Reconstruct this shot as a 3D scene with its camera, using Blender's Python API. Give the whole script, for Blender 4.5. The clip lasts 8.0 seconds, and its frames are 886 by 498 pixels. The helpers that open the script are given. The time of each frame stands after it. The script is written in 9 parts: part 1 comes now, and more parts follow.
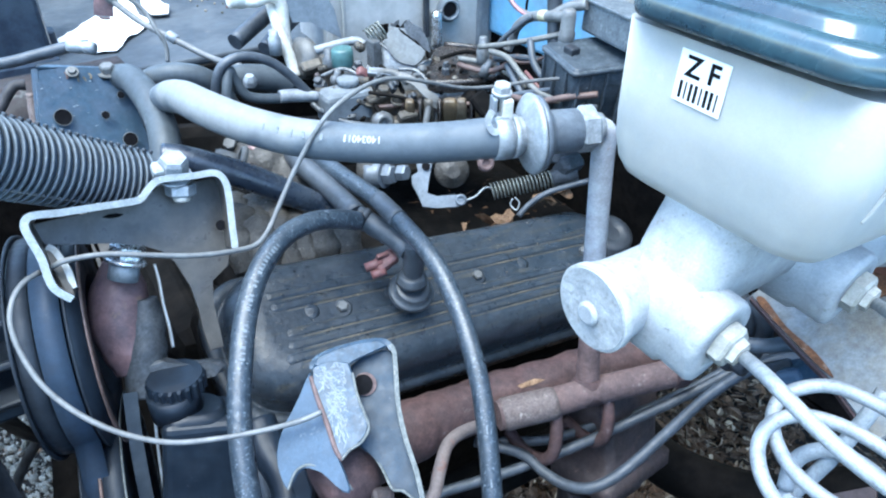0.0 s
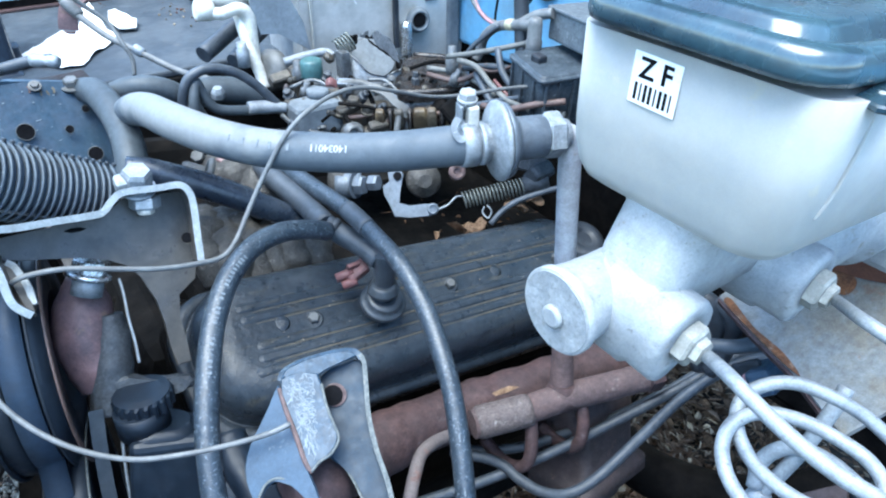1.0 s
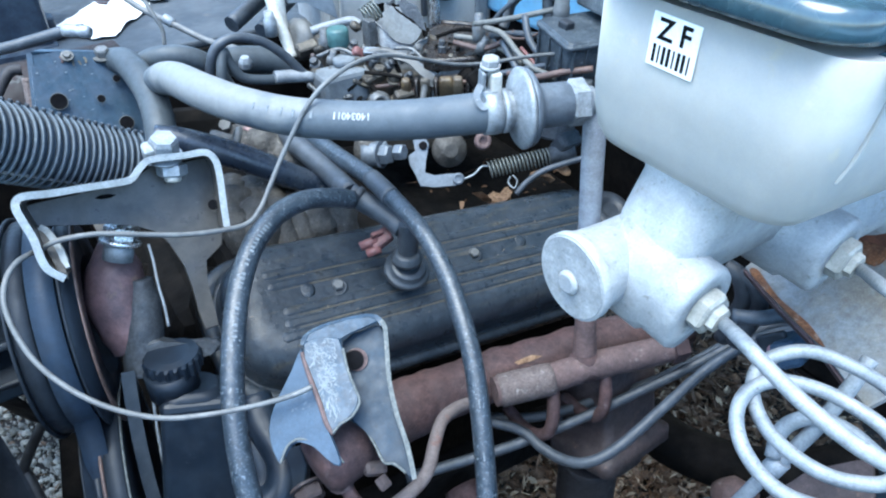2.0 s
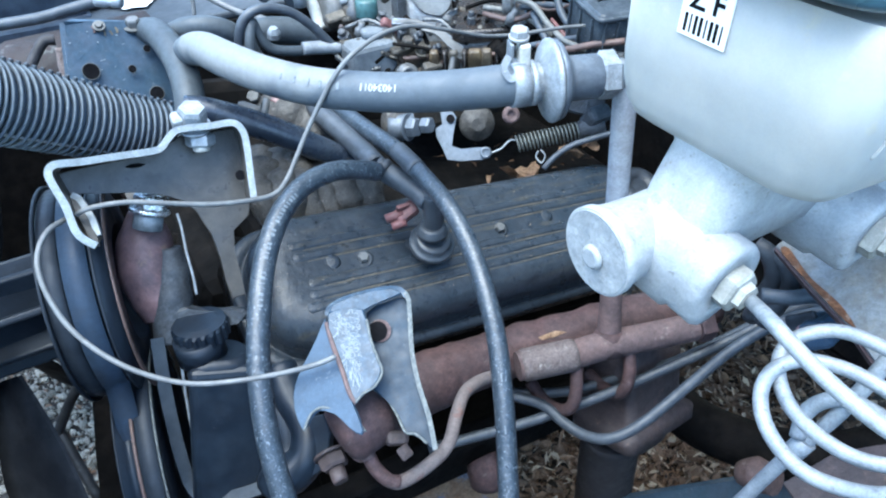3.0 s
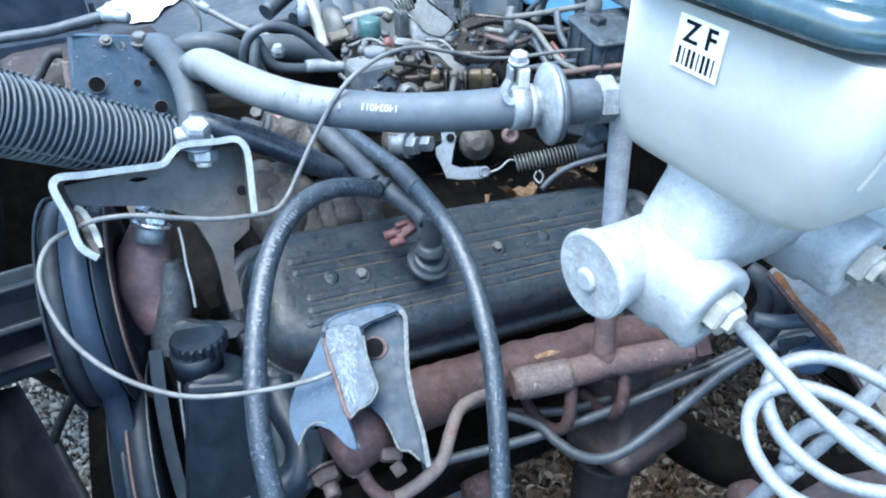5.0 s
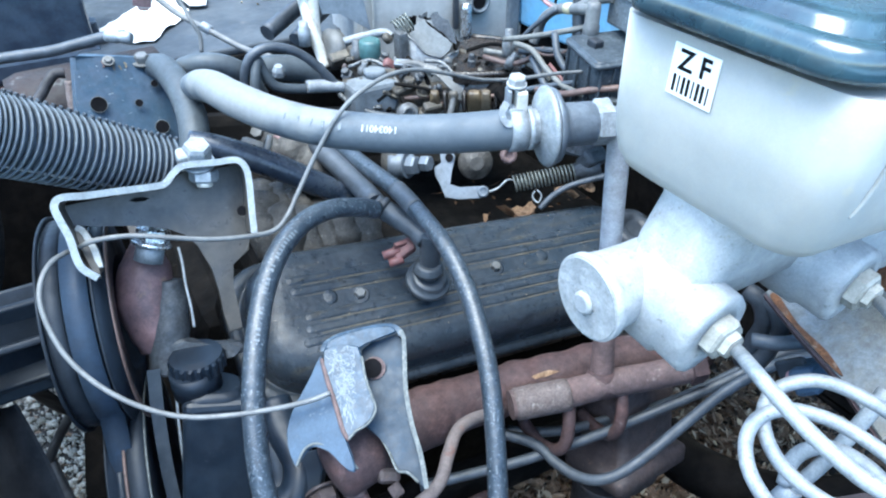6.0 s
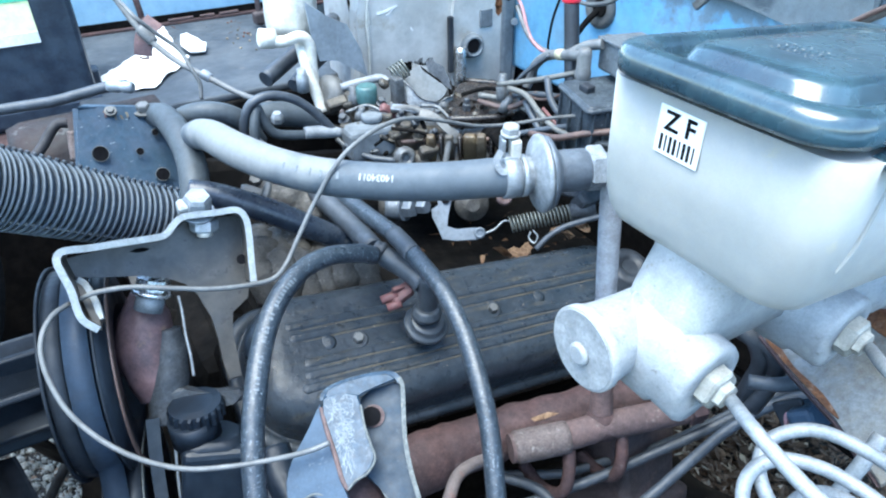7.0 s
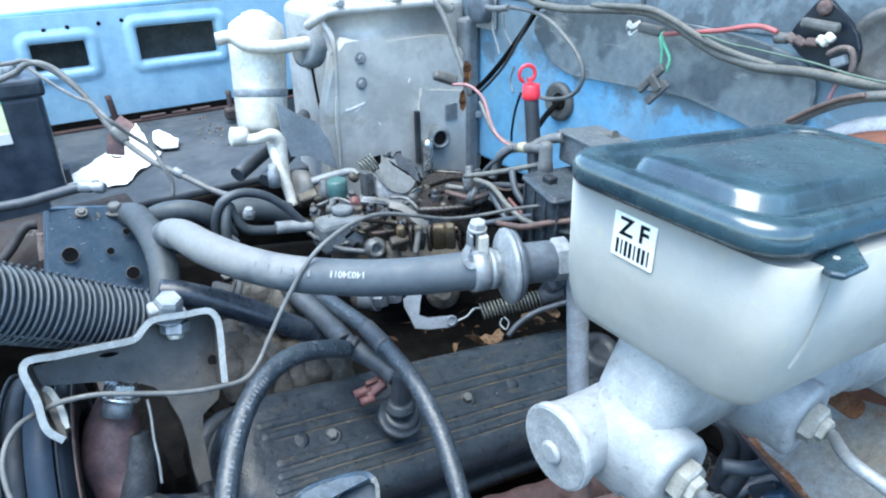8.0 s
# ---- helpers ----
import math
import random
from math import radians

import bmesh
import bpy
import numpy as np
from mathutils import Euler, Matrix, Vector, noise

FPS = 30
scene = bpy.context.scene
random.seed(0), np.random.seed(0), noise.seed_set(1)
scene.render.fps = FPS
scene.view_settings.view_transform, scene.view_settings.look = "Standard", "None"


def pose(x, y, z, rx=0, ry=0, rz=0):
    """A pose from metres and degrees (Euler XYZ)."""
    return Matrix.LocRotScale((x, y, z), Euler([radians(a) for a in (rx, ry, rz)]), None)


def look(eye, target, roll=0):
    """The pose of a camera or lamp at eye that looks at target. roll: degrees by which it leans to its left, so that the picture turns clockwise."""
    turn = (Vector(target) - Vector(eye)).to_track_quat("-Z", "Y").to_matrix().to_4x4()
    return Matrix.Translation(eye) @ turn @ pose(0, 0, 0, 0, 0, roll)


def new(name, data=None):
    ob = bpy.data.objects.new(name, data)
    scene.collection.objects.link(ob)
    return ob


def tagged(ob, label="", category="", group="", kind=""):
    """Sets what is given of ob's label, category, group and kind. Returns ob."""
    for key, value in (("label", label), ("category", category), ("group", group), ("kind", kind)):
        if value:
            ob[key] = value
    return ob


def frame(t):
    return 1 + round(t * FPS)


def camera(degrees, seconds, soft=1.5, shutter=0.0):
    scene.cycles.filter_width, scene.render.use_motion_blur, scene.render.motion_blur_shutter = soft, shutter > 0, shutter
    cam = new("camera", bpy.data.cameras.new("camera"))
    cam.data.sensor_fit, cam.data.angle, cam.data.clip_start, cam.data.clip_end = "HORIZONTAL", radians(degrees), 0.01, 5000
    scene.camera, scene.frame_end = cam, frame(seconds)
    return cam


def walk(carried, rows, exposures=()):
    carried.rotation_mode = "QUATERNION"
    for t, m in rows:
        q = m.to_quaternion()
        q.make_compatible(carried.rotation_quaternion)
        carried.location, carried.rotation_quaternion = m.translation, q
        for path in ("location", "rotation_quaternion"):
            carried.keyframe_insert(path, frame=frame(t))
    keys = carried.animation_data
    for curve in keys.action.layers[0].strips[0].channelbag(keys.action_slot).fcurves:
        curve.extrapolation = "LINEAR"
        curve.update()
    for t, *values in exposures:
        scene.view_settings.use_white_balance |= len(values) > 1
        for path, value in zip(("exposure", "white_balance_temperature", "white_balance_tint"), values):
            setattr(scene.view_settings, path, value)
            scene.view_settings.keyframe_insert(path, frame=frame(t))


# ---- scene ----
cam = camera(66.2, 8.0, 2.1)
PATH = [
    (0, (0.0063, 0.0092, 1.244), (0.8993, 1.3762, 0.09), 0.6),
    (0.5, (0.0102, 0.0077, 1.239), (0.9518, 1.3689, 0.116), 1),
    (1, (0.0127, 0.0043, 1.241), (0.9659, 1.3548, 0.115), 0.6),
    (1.5, (0.0167, 0.0037, 1.234), (0.9288, 1.3489, 0.069), 0.6),
    (2, (0.0168, -0.0024, 1.239), (0.8678, 1.3605, 0.048), -0.9),
    (2.2, (0.0198, -0.0028, 1.238), (0.8238, 1.3707, 0.027), -1.6),
    (3.5, (0.0175, -0.0045, 1.237), (0.7712, 1.3629, -0.013), -1.7),
    (4, (0.0174, -0.0055, 1.238), (0.7747, 1.3665, -0.005), -1.1),
    (4.5, (0.0173, -0.0065, 1.241), (0.7849, 1.3741, 0.013), -0.8),
    (6, (0.0171, -0.0075, 1.247), (0.8124, 1.4046, 0.075), -0.3),
    (6.5, (0.0171, -0.0075, 1.252), (0.8228, 1.4213, 0.107), -0.6),
    (7, (0.0181, -0.0076, 1.259), (0.8459, 1.4494, 0.167), -0.9),
    (7.5, (0.019, -0.0087, 1.269), (0.9181, 1.4887, 0.294), -1.4),
    (8, (0.0187, -0.0107, 1.274), (0.9775, 1.5016, 0.382), -1.2),
]
walk(cam, [(t, look(eye, target, roll)) for t, eye, target, roll in PATH], [(0, 3.24, 5850, 1), (1, 3.05, 5850, 1), (2, 2.96, 5850, 1), (3.5, 3.2, 5900, 1), (6, 3.2, 6000, 1), (7.5, 2.97, 6150, 1), (8, 2.8, 6230, 1)])

# world, sun and exposure
world = bpy.data.worlds.new("world")
scene.world = world
world.use_nodes = True
wn = world.node_tree.nodes
sky = wn.new("ShaderNodeTexSky")
sky.sky_type, sky.sun_disc = "NISHITA", False
sky.sun_elevation, sky.sun_rotation = radians(75), radians(252)
wn["Background"].inputs["Strength"].default_value = 0.12
world.node_tree.links.new(sky.outputs["Color"], wn["Background"].inputs["Color"])
sun = new("sun", bpy.data.lights.new("sun", "SUN"))
sun.data.energy, sun.data.angle, sun.data.color = 1.05, radians(50), (1.0, 0.97, 0.92)
sun.matrix_world = look((0, 0, 0), (0.2, 0.065, -0.95))


# materials
def mat(name, base, rough=0.6, metal=0.0, second=None, size=0.03, amount=0.5, grain=0.15, bump=0.15, sheen=0.0, coat=0.0,
        spots=None, spot_size=0.02, spot_amount=0.4, through_light=0.0, each=0.0, spec=0.5, mottle=0.12, streak=None, spot_slope=None, spot_detail=6):
    """A worn surface: two colours mixed by a coarse noise, a fine grain, and an optional third colour in patches."""
    m = bpy.data.materials.new(name)
    m.use_nodes = True
    n, ln = m.node_tree.nodes, m.node_tree.links
    bsdf = n["Principled BSDF"]
    where = n.new("ShaderNodeTexCoord")

    def cloud(scale, detail, rough_=0.6, shift=0.0):
        t = n.new("ShaderNodeTexNoise")
        t.inputs["Scale"].default_value, t.inputs["Detail"].default_value, t.inputs["Roughness"].default_value = scale, detail, rough_
        if shift:
            v = n.new("ShaderNodeVectorMath")
            v.operation = "ADD"
            v.inputs[1].default_value = (shift, shift * 0.7, -shift)
            ln.new(where.outputs["Object"], v.inputs[0])
            ln.new(v.outputs[0], t.inputs["Vector"])
        else:
            ln.new(where.outputs["Object"], t.inputs["Vector"])
        return t.outputs["Fac"]

    def ramp(fac, lo, hi):
        r = n.new("ShaderNodeMapRange")
        r.inputs["From Min"].default_value, r.inputs["From Max"].default_value = lo, hi
        ln.new(fac, r.inputs["Value"])
        return r.outputs["Result"]

    def mix(fac, a, b, mode="MIX"):
        x = n.new("ShaderNodeMix")
        x.data_type, x.blend_type = "RGBA", mode
        for key, value in ((0, fac), (6, a), (7, b)):
            if isinstance(value, bpy.types.NodeSocket):
                ln.new(value, x.inputs[key])
            else:
                x.inputs[key].default_value = value if key == 0 else (*value, 1)
        return x.outputs[2]

    second = second or tuple(c * 0.6 for c in base)
    colour = mix(ramp(cloud(1 / size, 7, 0.68), 0.56 - 0.24 * amount, 0.68 - 0.14 * amount), base, second)
    if spots:
        blotch = cloud(1 / spot_size, spot_detail, 0.7, 3.1)
        # spots thicken along the given direction
        if spot_slope:
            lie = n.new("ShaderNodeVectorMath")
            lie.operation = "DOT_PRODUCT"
            lie.inputs[1].default_value = spot_slope[0]
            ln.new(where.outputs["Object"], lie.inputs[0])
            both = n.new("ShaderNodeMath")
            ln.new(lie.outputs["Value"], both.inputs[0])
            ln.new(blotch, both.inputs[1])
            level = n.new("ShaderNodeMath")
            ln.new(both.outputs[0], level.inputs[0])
            level.inputs[1].default_value = spot_slope[1]
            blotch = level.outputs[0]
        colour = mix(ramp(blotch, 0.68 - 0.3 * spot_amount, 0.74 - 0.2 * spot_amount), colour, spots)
    if streak:
        tint, stretch, amount_ = streak
        at = n.new("ShaderNodeMapping")
        at.inputs["Scale"].default_value = stretch
        ln.new(where.outputs["Object"], at.inputs["Vector"])
        lines = n.new("ShaderNodeTexNoise")
        lines.inputs["Scale"].default_value, lines.inputs["Detail"].default_value, lines.inputs["Roughness"].default_value = 1.0, 6, 0.65
        ln.new(at.outputs["Vector"], lines.inputs["Vector"])
        colour = mix(ramp(lines.outputs["Fac"], 0.66 - 0.3 * amount_, 0.74 - 0.22 * amount_), colour, tint)
    fine = cloud(900, 3, 0.7)
    if each:
        info = n.new("ShaderNodeObjectInfo")
        island = n.new("ShaderNodeNewGeometry")
        add = n.new("ShaderNodeMath")
        ln.new(info.outputs["Random"], add.inputs[0])
        ln.new(island.outputs["Random Per Island"], add.inputs[1])
        colour = mix(ramp(add.outputs[0], 0.35, 1.75), tuple(c * (1 - each) for c in base), colour)
    colour = mix(grain, colour, mix(ramp(fine, 0.3, 0.7), tuple(c * 0.5 for c in base), tuple(min(1, c * 1.5) for c in base)))
    if mottle:
        patch = n.new("ShaderNodeMapRange")
        patch.inputs["From Min"].default_value, patch.inputs["From Max"].default_value = 0.34, 0.66
        patch.inputs["To Min"].default_value, patch.inputs["To Max"].default_value = 1 - mottle, 1 + 0.8 * mottle
        ln.new(cloud(min(5 / size, 420), 5, 0.72, 2.3), patch.inputs["Value"])
        colour = mix(1.0, colour, patch.outputs["Result"], "MULTIPLY")
    ln.new(colour, bsdf.inputs["Base Color"])
    r = n.new("ShaderNodeMapRange")
    r.inputs["From Min"].default_value, r.inputs["From Max"].default_value = 0.3, 0.7
    r.inputs["To Min"].default_value, r.inputs["To Max"].default_value = max(0.05, rough - 0.12), min(1, rough + 0.12)
    ln.new(cloud(2.5 / size, 4, 0.6, 1.7), r.inputs["Value"])
    ln.new(r.outputs["Result"], bsdf.inputs["Roughness"])
    bsdf.inputs["Metallic"].default_value = metal
    bsdf.inputs["Specular IOR Level"].default_value = spec
    bsdf.inputs["Coat Weight"].default_value = coat
    bsdf.inputs["Sheen Weight"].default_value = sheen
    if through_light:
        bsdf.inputs["Subsurface Weight"].default_value = through_light
        bsdf.inputs["Subsurface Radius"].default_value = (0.05, 0.046, 0.04)
    if bump:
        b = n.new("ShaderNodeBump")
        b.inputs["Strength"].default_value, b.inputs["Distance"].default_value = bump, 0.002
        ln.new(cloud(3 / size, 8, 0.65), b.inputs["Height"])
        ln.new(b.outputs["Normal"], bsdf.inputs["Normal"])
    return m


CAST = mat("cast_alloy", (0.29, 0.298, 0.3), 0.52, 0.05, (0.226, 0.24, 0.25), 0.03, 0.6, 0.2, 0.45, spots=(0.165, 0.15, 0.122), spot_size=0.012, spot_amount=0.26, mottle=0.12, spot_detail=8, streak=((0.13, 0.128, 0.12), (210, 210, 210), 0.2))
TANK = mat("milky_plastic", (0.292, 0.29, 0.272), 0.45, 0, (0.262, 0.269, 0.258), 0.06, 0.6, 0.05, 0.06, through_light=0.8, spots=(0.33, 0.305, 0.23), spot_size=0.045, spot_amount=0.24, spec=0.35, mottle=0.04)
LID = mat("lid_rubber", (0.013, 0.028, 0.04), 0.27, 0, (0.034, 0.068, 0.084), 0.05, 0.65, 0.15, 0.08, coat=0.3, spec=0.7, spots=(0.06, 0.09, 0.1), spot_size=0.02, spot_amount=0.1)
PAPER = mat("white_paper", (0.72, 0.72, 0.7), 0.7, 0, (0.6, 0.6, 0.59), 0.03, 0.4, 0.05, 0.1, spots=(0.42, 0.41, 0.39), spot_size=0.03, spot_amount=0.2)
INK = mat("black_ink", (0.006, 0.006, 0.007), 0.8, 0, None, 0.02, 0.2, 0.05, 0, spec=0.05)
COVER = mat("dusty_black_paint", (0.018, 0.025, 0.033), 0.34, 0, (0.034, 0.041, 0.05), 0.03, 0.7, 0.35, 0.5, spots=(0.006, 0.009, 0.014), spot_size=0.014, spot_amount=0.3, spec=0.36, mottle=0.3, streak=((0.06, 0.056, 0.046), (7, 160, 160), 0.36))
# chalk spots grow towards top and front, with the top light painted in
HOSE = mat("chalky_toplit_hose_rubber", (0.06, 0.074, 0.089), 0.58, 0, (0.078, 0.093, 0.107), 0.035, 0.6, 0.15, 0.2, spots=(0.18, 0.188, 0.188), spot_size=0.2, spot_amount=0.4, mottle=0.1, spec=0.3, spot_slope=((-1.6, 0.0, 5.0), 0.03), spot_detail=4)
HOSE_DARK = mat("dark_hose_rubber", (0.032, 0.039, 0.048), 0.5, 0, (0.062, 0.073, 0.086), 0.02, 0.5, 0.3, 0.2, spots=(0.14, 0.16, 0.18), spot_size=0.012, spot_amount=0.08)
HOSE_SPECK = mat("speckled_hose_rubber", (0.018, 0.027, 0.038), 0.36, 0, (0.032, 0.043, 0.056), 0.02, 0.6, 0.35, 0.5, spots=(0.2, 0.235, 0.265), spot_size=0.002, spot_amount=0.36, spec=0.55, mottle=0.3, spot_detail=3)
BLACK = mat("black_plastic", (0.016, 0.019, 0.024), 0.5, 0, (0.04, 0.046, 0.054), 0.03, 0.6, 0.25, 0.12, spec=0.35, spots=(0.09, 0.1, 0.11), spot_size=0.01, spot_amount=0.06)
# near-black: oily grime with the shade deep in the bay put into it
SHADEGRIME = mat("shade_black_oily_grime", (0.0042, 0.0042, 0.0043), 0.8, 0, (0.012, 0.0105, 0.0095), 0.03, 0.5, 0.3, 0.6, spec=0.05)
STEEL = mat("dull_zinc_steel", (0.26, 0.285, 0.305), 0.48, 0.3, (0.15, 0.165, 0.18), 0.01, 0.65, 0.25, 0.3, spots=(0.4, 0.42, 0.43), spot_size=0.006, spot_amount=0.2)
BRIGHT = mat("bright_bolt_steel", (0.72, 0.74, 0.76), 0.24, 0.85, (0.4, 0.4, 0.38), 0.008, 0.5, 0.2, 0.15)
BRACKET = mat("grimy_bracket_steel", (0.11, 0.112, 0.11), 0.55, 0.1, (0.06, 0.06, 0.058), 0.025, 0.6, 0.25, 0.25, spots=(0.19, 0.2, 0.2), spot_size=0.015, spot_amount=0.15, spec=0.35)
RIM = mat("bare_edge_steel", (0.225, 0.25, 0.262), 0.5, 0.15, (0.15, 0.165, 0.17), 0.006, 0.7, 0.3, 0.3, spots=(0.42, 0.44, 0.44), spot_size=0.005, spot_amount=0.2)
BLUESTEEL = mat("scratched_blue_paint", (0.034, 0.06, 0.092), 0.42, 0.0, (0.018, 0.033, 0.052), 0.012, 0.7, 0.25, 0.2, spots=(0.09, 0.118, 0.142), spot_size=0.008, spot_amount=0.34, spec=0.3, mottle=0.3)
SCRATCH = mat("pale_scratched_primer", (0.14, 0.17, 0.19), 0.6, 0, (0.11, 0.13, 0.14), 0.004, 0.5, 0.2, 0.1)
BLUEPLAIN = mat("worn_blue_paint", (0.042, 0.069, 0.104), 0.48, 0.0, (0.03, 0.05, 0.077), 0.015, 0.65, 0.25, 0.15, spots=(0.14, 0.165, 0.18), spot_size=0.012, spot_amount=0.22, spec=0.3)
DARKBLUE = mat("dark_blue_chassis_paint", (0.024, 0.046, 0.07), 0.42, 0.0, (0.036, 0.054, 0.08), 0.025, 0.6, 0.25, 0.3, spots=(0.12, 0.14, 0.16), spot_size=0.005, spot_amount=0.2, spec=0.4, mottle=0.2)
RUST = mat("rusty_iron", (0.07, 0.04, 0.038), 0.72, 0.0, (0.032, 0.023, 0.025), 0.03, 0.78, 0.4, 0.8, spots=(0.14, 0.122, 0.12), spot_size=0.02, spot_amount=0.2, spec=0.35, mottle=0.35)
RUSTPALE = mat("pale_rusty_pipe", (0.12, 0.08, 0.074), 0.75, 0.0, (0.07, 0.05, 0.05), 0.025, 0.75, 0.4, 0.8, spots=(0.24, 0.21, 0.19), spot_size=0.014, spot_amount=0.22, spec=0.35, mottle=0.25)
RUSTPLATE = mat("rust_streaked_grey_plate", (0.17, 0.17, 0.162), 0.6, 0.0, (0.1, 0.1, 0.098), 0.03, 0.6, 0.3, 0.4, spots=(0.14, 0.085, 0.05), spot_size=0.025, spot_amount=0.3, spec=0.35, mottle=0.2)
RUSTBLUE = mat("rusty_blue_flaked_paint", (0.13, 0.085, 0.055), 0.8, 0.0, (0.19, 0.155, 0.11), 0.02, 0.6, 0.35, 0.6, spots=(0.07, 0.14, 0.24), spot_size=0.02, spot_amount=0.46, spec=0.25, mottle=0.35)
REDIRON = mat("red_primer_iron", (0.18, 0.104, 0.1), 0.5, 0.0, (0.075, 0.055, 0.06), 0.035, 0.7, 0.3, 0.5, spots=(0.2, 0.13, 0.09), spot_size=0.02, spot_amount=0.24, spec=0.4, mottle=0.25)
GREYPIPE = mat("weathered_grey_pipe", (0.3, 0.32, 0.35), 0.65, 0.1, (0.19, 0.19, 0.205), 0.015, 0.6, 0.35, 0.4, spots=(0.17, 0.12, 0.11), spot_size=0.014, spot_amount=0.16)
BLUE = mat("faded_blue_car_paint", (0.285, 0.46, 0.58), 0.4, 0.0, (0.21, 0.36, 0.49), 0.08, 0.6, 0.1, 0.08, coat=0.12, spots=(0.4, 0.5, 0.55), spot_size=0.04, spot_amount=0.14, mottle=0.05)
BLUEDIRT = mat("dirty_blue_firewall_paint", (0.16, 0.37, 0.56), 0.68, 0.0, (0.19, 0.33, 0.44), 0.09, 0.6, 0.15, 0.2, spots=(0.15, 0.185, 0.205), spot_size=0.06, spot_amount=0.5, mottle=0.12, spot_slope=((0.0, 0.0, 4.2), -1.9), spec=0.2, spot_detail=4)
GREYDIRT = mat("dusty_sound_pad", (0.15, 0.17, 0.185), 0.8, 0, (0.08, 0.09, 0.1), 0.04, 0.6, 0.3, 0.4, spots=(0.27, 0.29, 0.3), spot_size=0.04, spot_amount=0.25, spec=0.25)
# dark spots gather towards the lower edge
DUSTBLUE = mat("dust_dulled_blue_paint", (0.115, 0.15, 0.175), 0.75, 0.0, (0.085, 0.112, 0.132), 0.06, 0.62, 0.2, 0.25, spots=(0.05, 0.066, 0.08), spot_size=0.04, spot_amount=0.5, mottle=0.15, spec=0.25, spot_slope=((0.0, 0.0, -3.0), 1.82), spot_detail=3)
OLIVEGREY = mat("olive_grey_loom_tape", (0.088, 0.088, 0.08), 0.6, 0, (0.125, 0.125, 0.115), 0.015, 0.6, 0.25, 0.25, spots=(0.05, 0.05, 0.047), spot_size=0.012, spot_amount=0.3, mottle=0.25)
LIDDUST = mat("dust_covered_grey_plastic", (0.1, 0.117, 0.13), 0.6, 0, (0.062, 0.074, 0.085), 0.012, 0.6, 0.25, 0.2, spots=(0.2, 0.215, 0.22), spot_size=0.01, spot_amount=0.34, spec=0.35, mottle=0.3)
HORNSTEEL = mat("grey_sooty_sheet_steel", (0.19, 0.203, 0.21), 0.45, 0.15, (0.09, 0.095, 0.1), 0.012, 0.65, 0.3, 0.3, spots=(0.04, 0.036, 0.034), spot_size=0.012, spot_amount=0.3, mottle=0.3)
PLATEGREY = mat("dull_grey_choke_sheet", (0.085, 0.1, 0.113), 0.55, 0.1, (0.06, 0.071, 0.081), 0.02, 0.6, 0.2, 0.15, spots=(0.03, 0.028, 0.027), spot_size=0.012, spot_amount=0.2, mottle=0.2)
TANPLATE = mat("rust_bitten_grey_plate", (0.135, 0.145, 0.148), 0.6, 0.0, (0.12, 0.105, 0.078), 0.03, 0.62, 0.3, 0.4, spots=(0.13, 0.072, 0.036), spot_size=0.02, spot_amount=0.34, spec=0.35, mottle=0.25)
# darker copy of the housing grey: side shade in the base, dirt in patches
HEATERSIDE = mat("shaded_dirty_grey_housing", (0.36, 0.37, 0.37), 0.5, 0.05, (0.26, 0.27, 0.272), 0.06, 0.65, 0.18, 0.25, spots=(0.2, 0.19, 0.165), spot_size=0.05, spot_amount=0.36, mottle=0.12)
REDLEAF = mat("orange_brown_dead_leaf", (0.2, 0.1, 0.05), 0.8, 0, (0.1, 0.05, 0.03), 0.006, 0.6, 0.3, 0.4, spec=0.2, mottle=0.4)
SLATE = mat("dusty_slate_panel", (0.04, 0.049, 0.06), 0.6, 0, (0.07, 0.08, 0.09), 0.07, 0.5, 0.2, 0.15, spots=(0.12, 0.11, 0.1), spot_size=0.03, spot_amount=0.12, spec=0.25)
# dark spots gather towards the top of the pad
PAD = mat("dusty_blue_grey_pad", (0.135, 0.163, 0.178), 0.75, 0, (0.175, 0.2, 0.212), 0.05, 0.55, 0.25, 0.4, spots=(0.055, 0.07, 0.083), spot_size=0.06, spot_amount=0.5, spec=0.25, mottle=0.15, spot_slope=((0.0, 0.3, 3.2), -1.56), spot_detail=2, streak=((0.21, 0.23, 0.23), (30, 14, 60), 0.28))
HEATER = mat("weathered_grey_housing", (0.5, 0.495, 0.47), 0.42, 0.1, (0.35, 0.348, 0.33), 0.08, 0.65, 0.15, 0.25, spots=(0.33, 0.3, 0.25), spot_size=0.06, spot_amount=0.34, mottle=0.07)
ALLOY = mat("pale_aluminium", (0.56, 0.55, 0.5), 0.45, 0.2, (0.4, 0.385, 0.34), 0.025, 0.6, 0.2, 0.2)
CARB = mat("varnished_carburettor_alloy", (0.088, 0.078, 0.062), 0.5, 0.2, (0.03, 0.027, 0.024), 0.01, 0.7, 0.35, 0.6, spots=(0.19, 0.15, 0.1), spot_size=0.014, spot_amount=0.22, mottle=0.3)
DIRTALLOY = mat("dirty_intake_alloy", (0.075, 0.071, 0.064), 0.55, 0.1, (0.016, 0.015, 0.0145), 0.013, 0.85, 0.4, 1.0, spots=(0.26, 0.25, 0.225), spot_size=0.009, spot_amount=0.24, spec=0.5, mottle=0.4)
WIRE = mat("grey_wire_sheath", (0.12, 0.125, 0.125), 0.55, 0, (0.07, 0.073, 0.075), 0.02, 0.5, 0.2, 0.1)
PALEWIRE = mat("pale_wire_sheath", (0.2, 0.215, 0.225), 0.55, 0, (0.12, 0.13, 0.14), 0.01, 0.6, 0.25, 0.15)
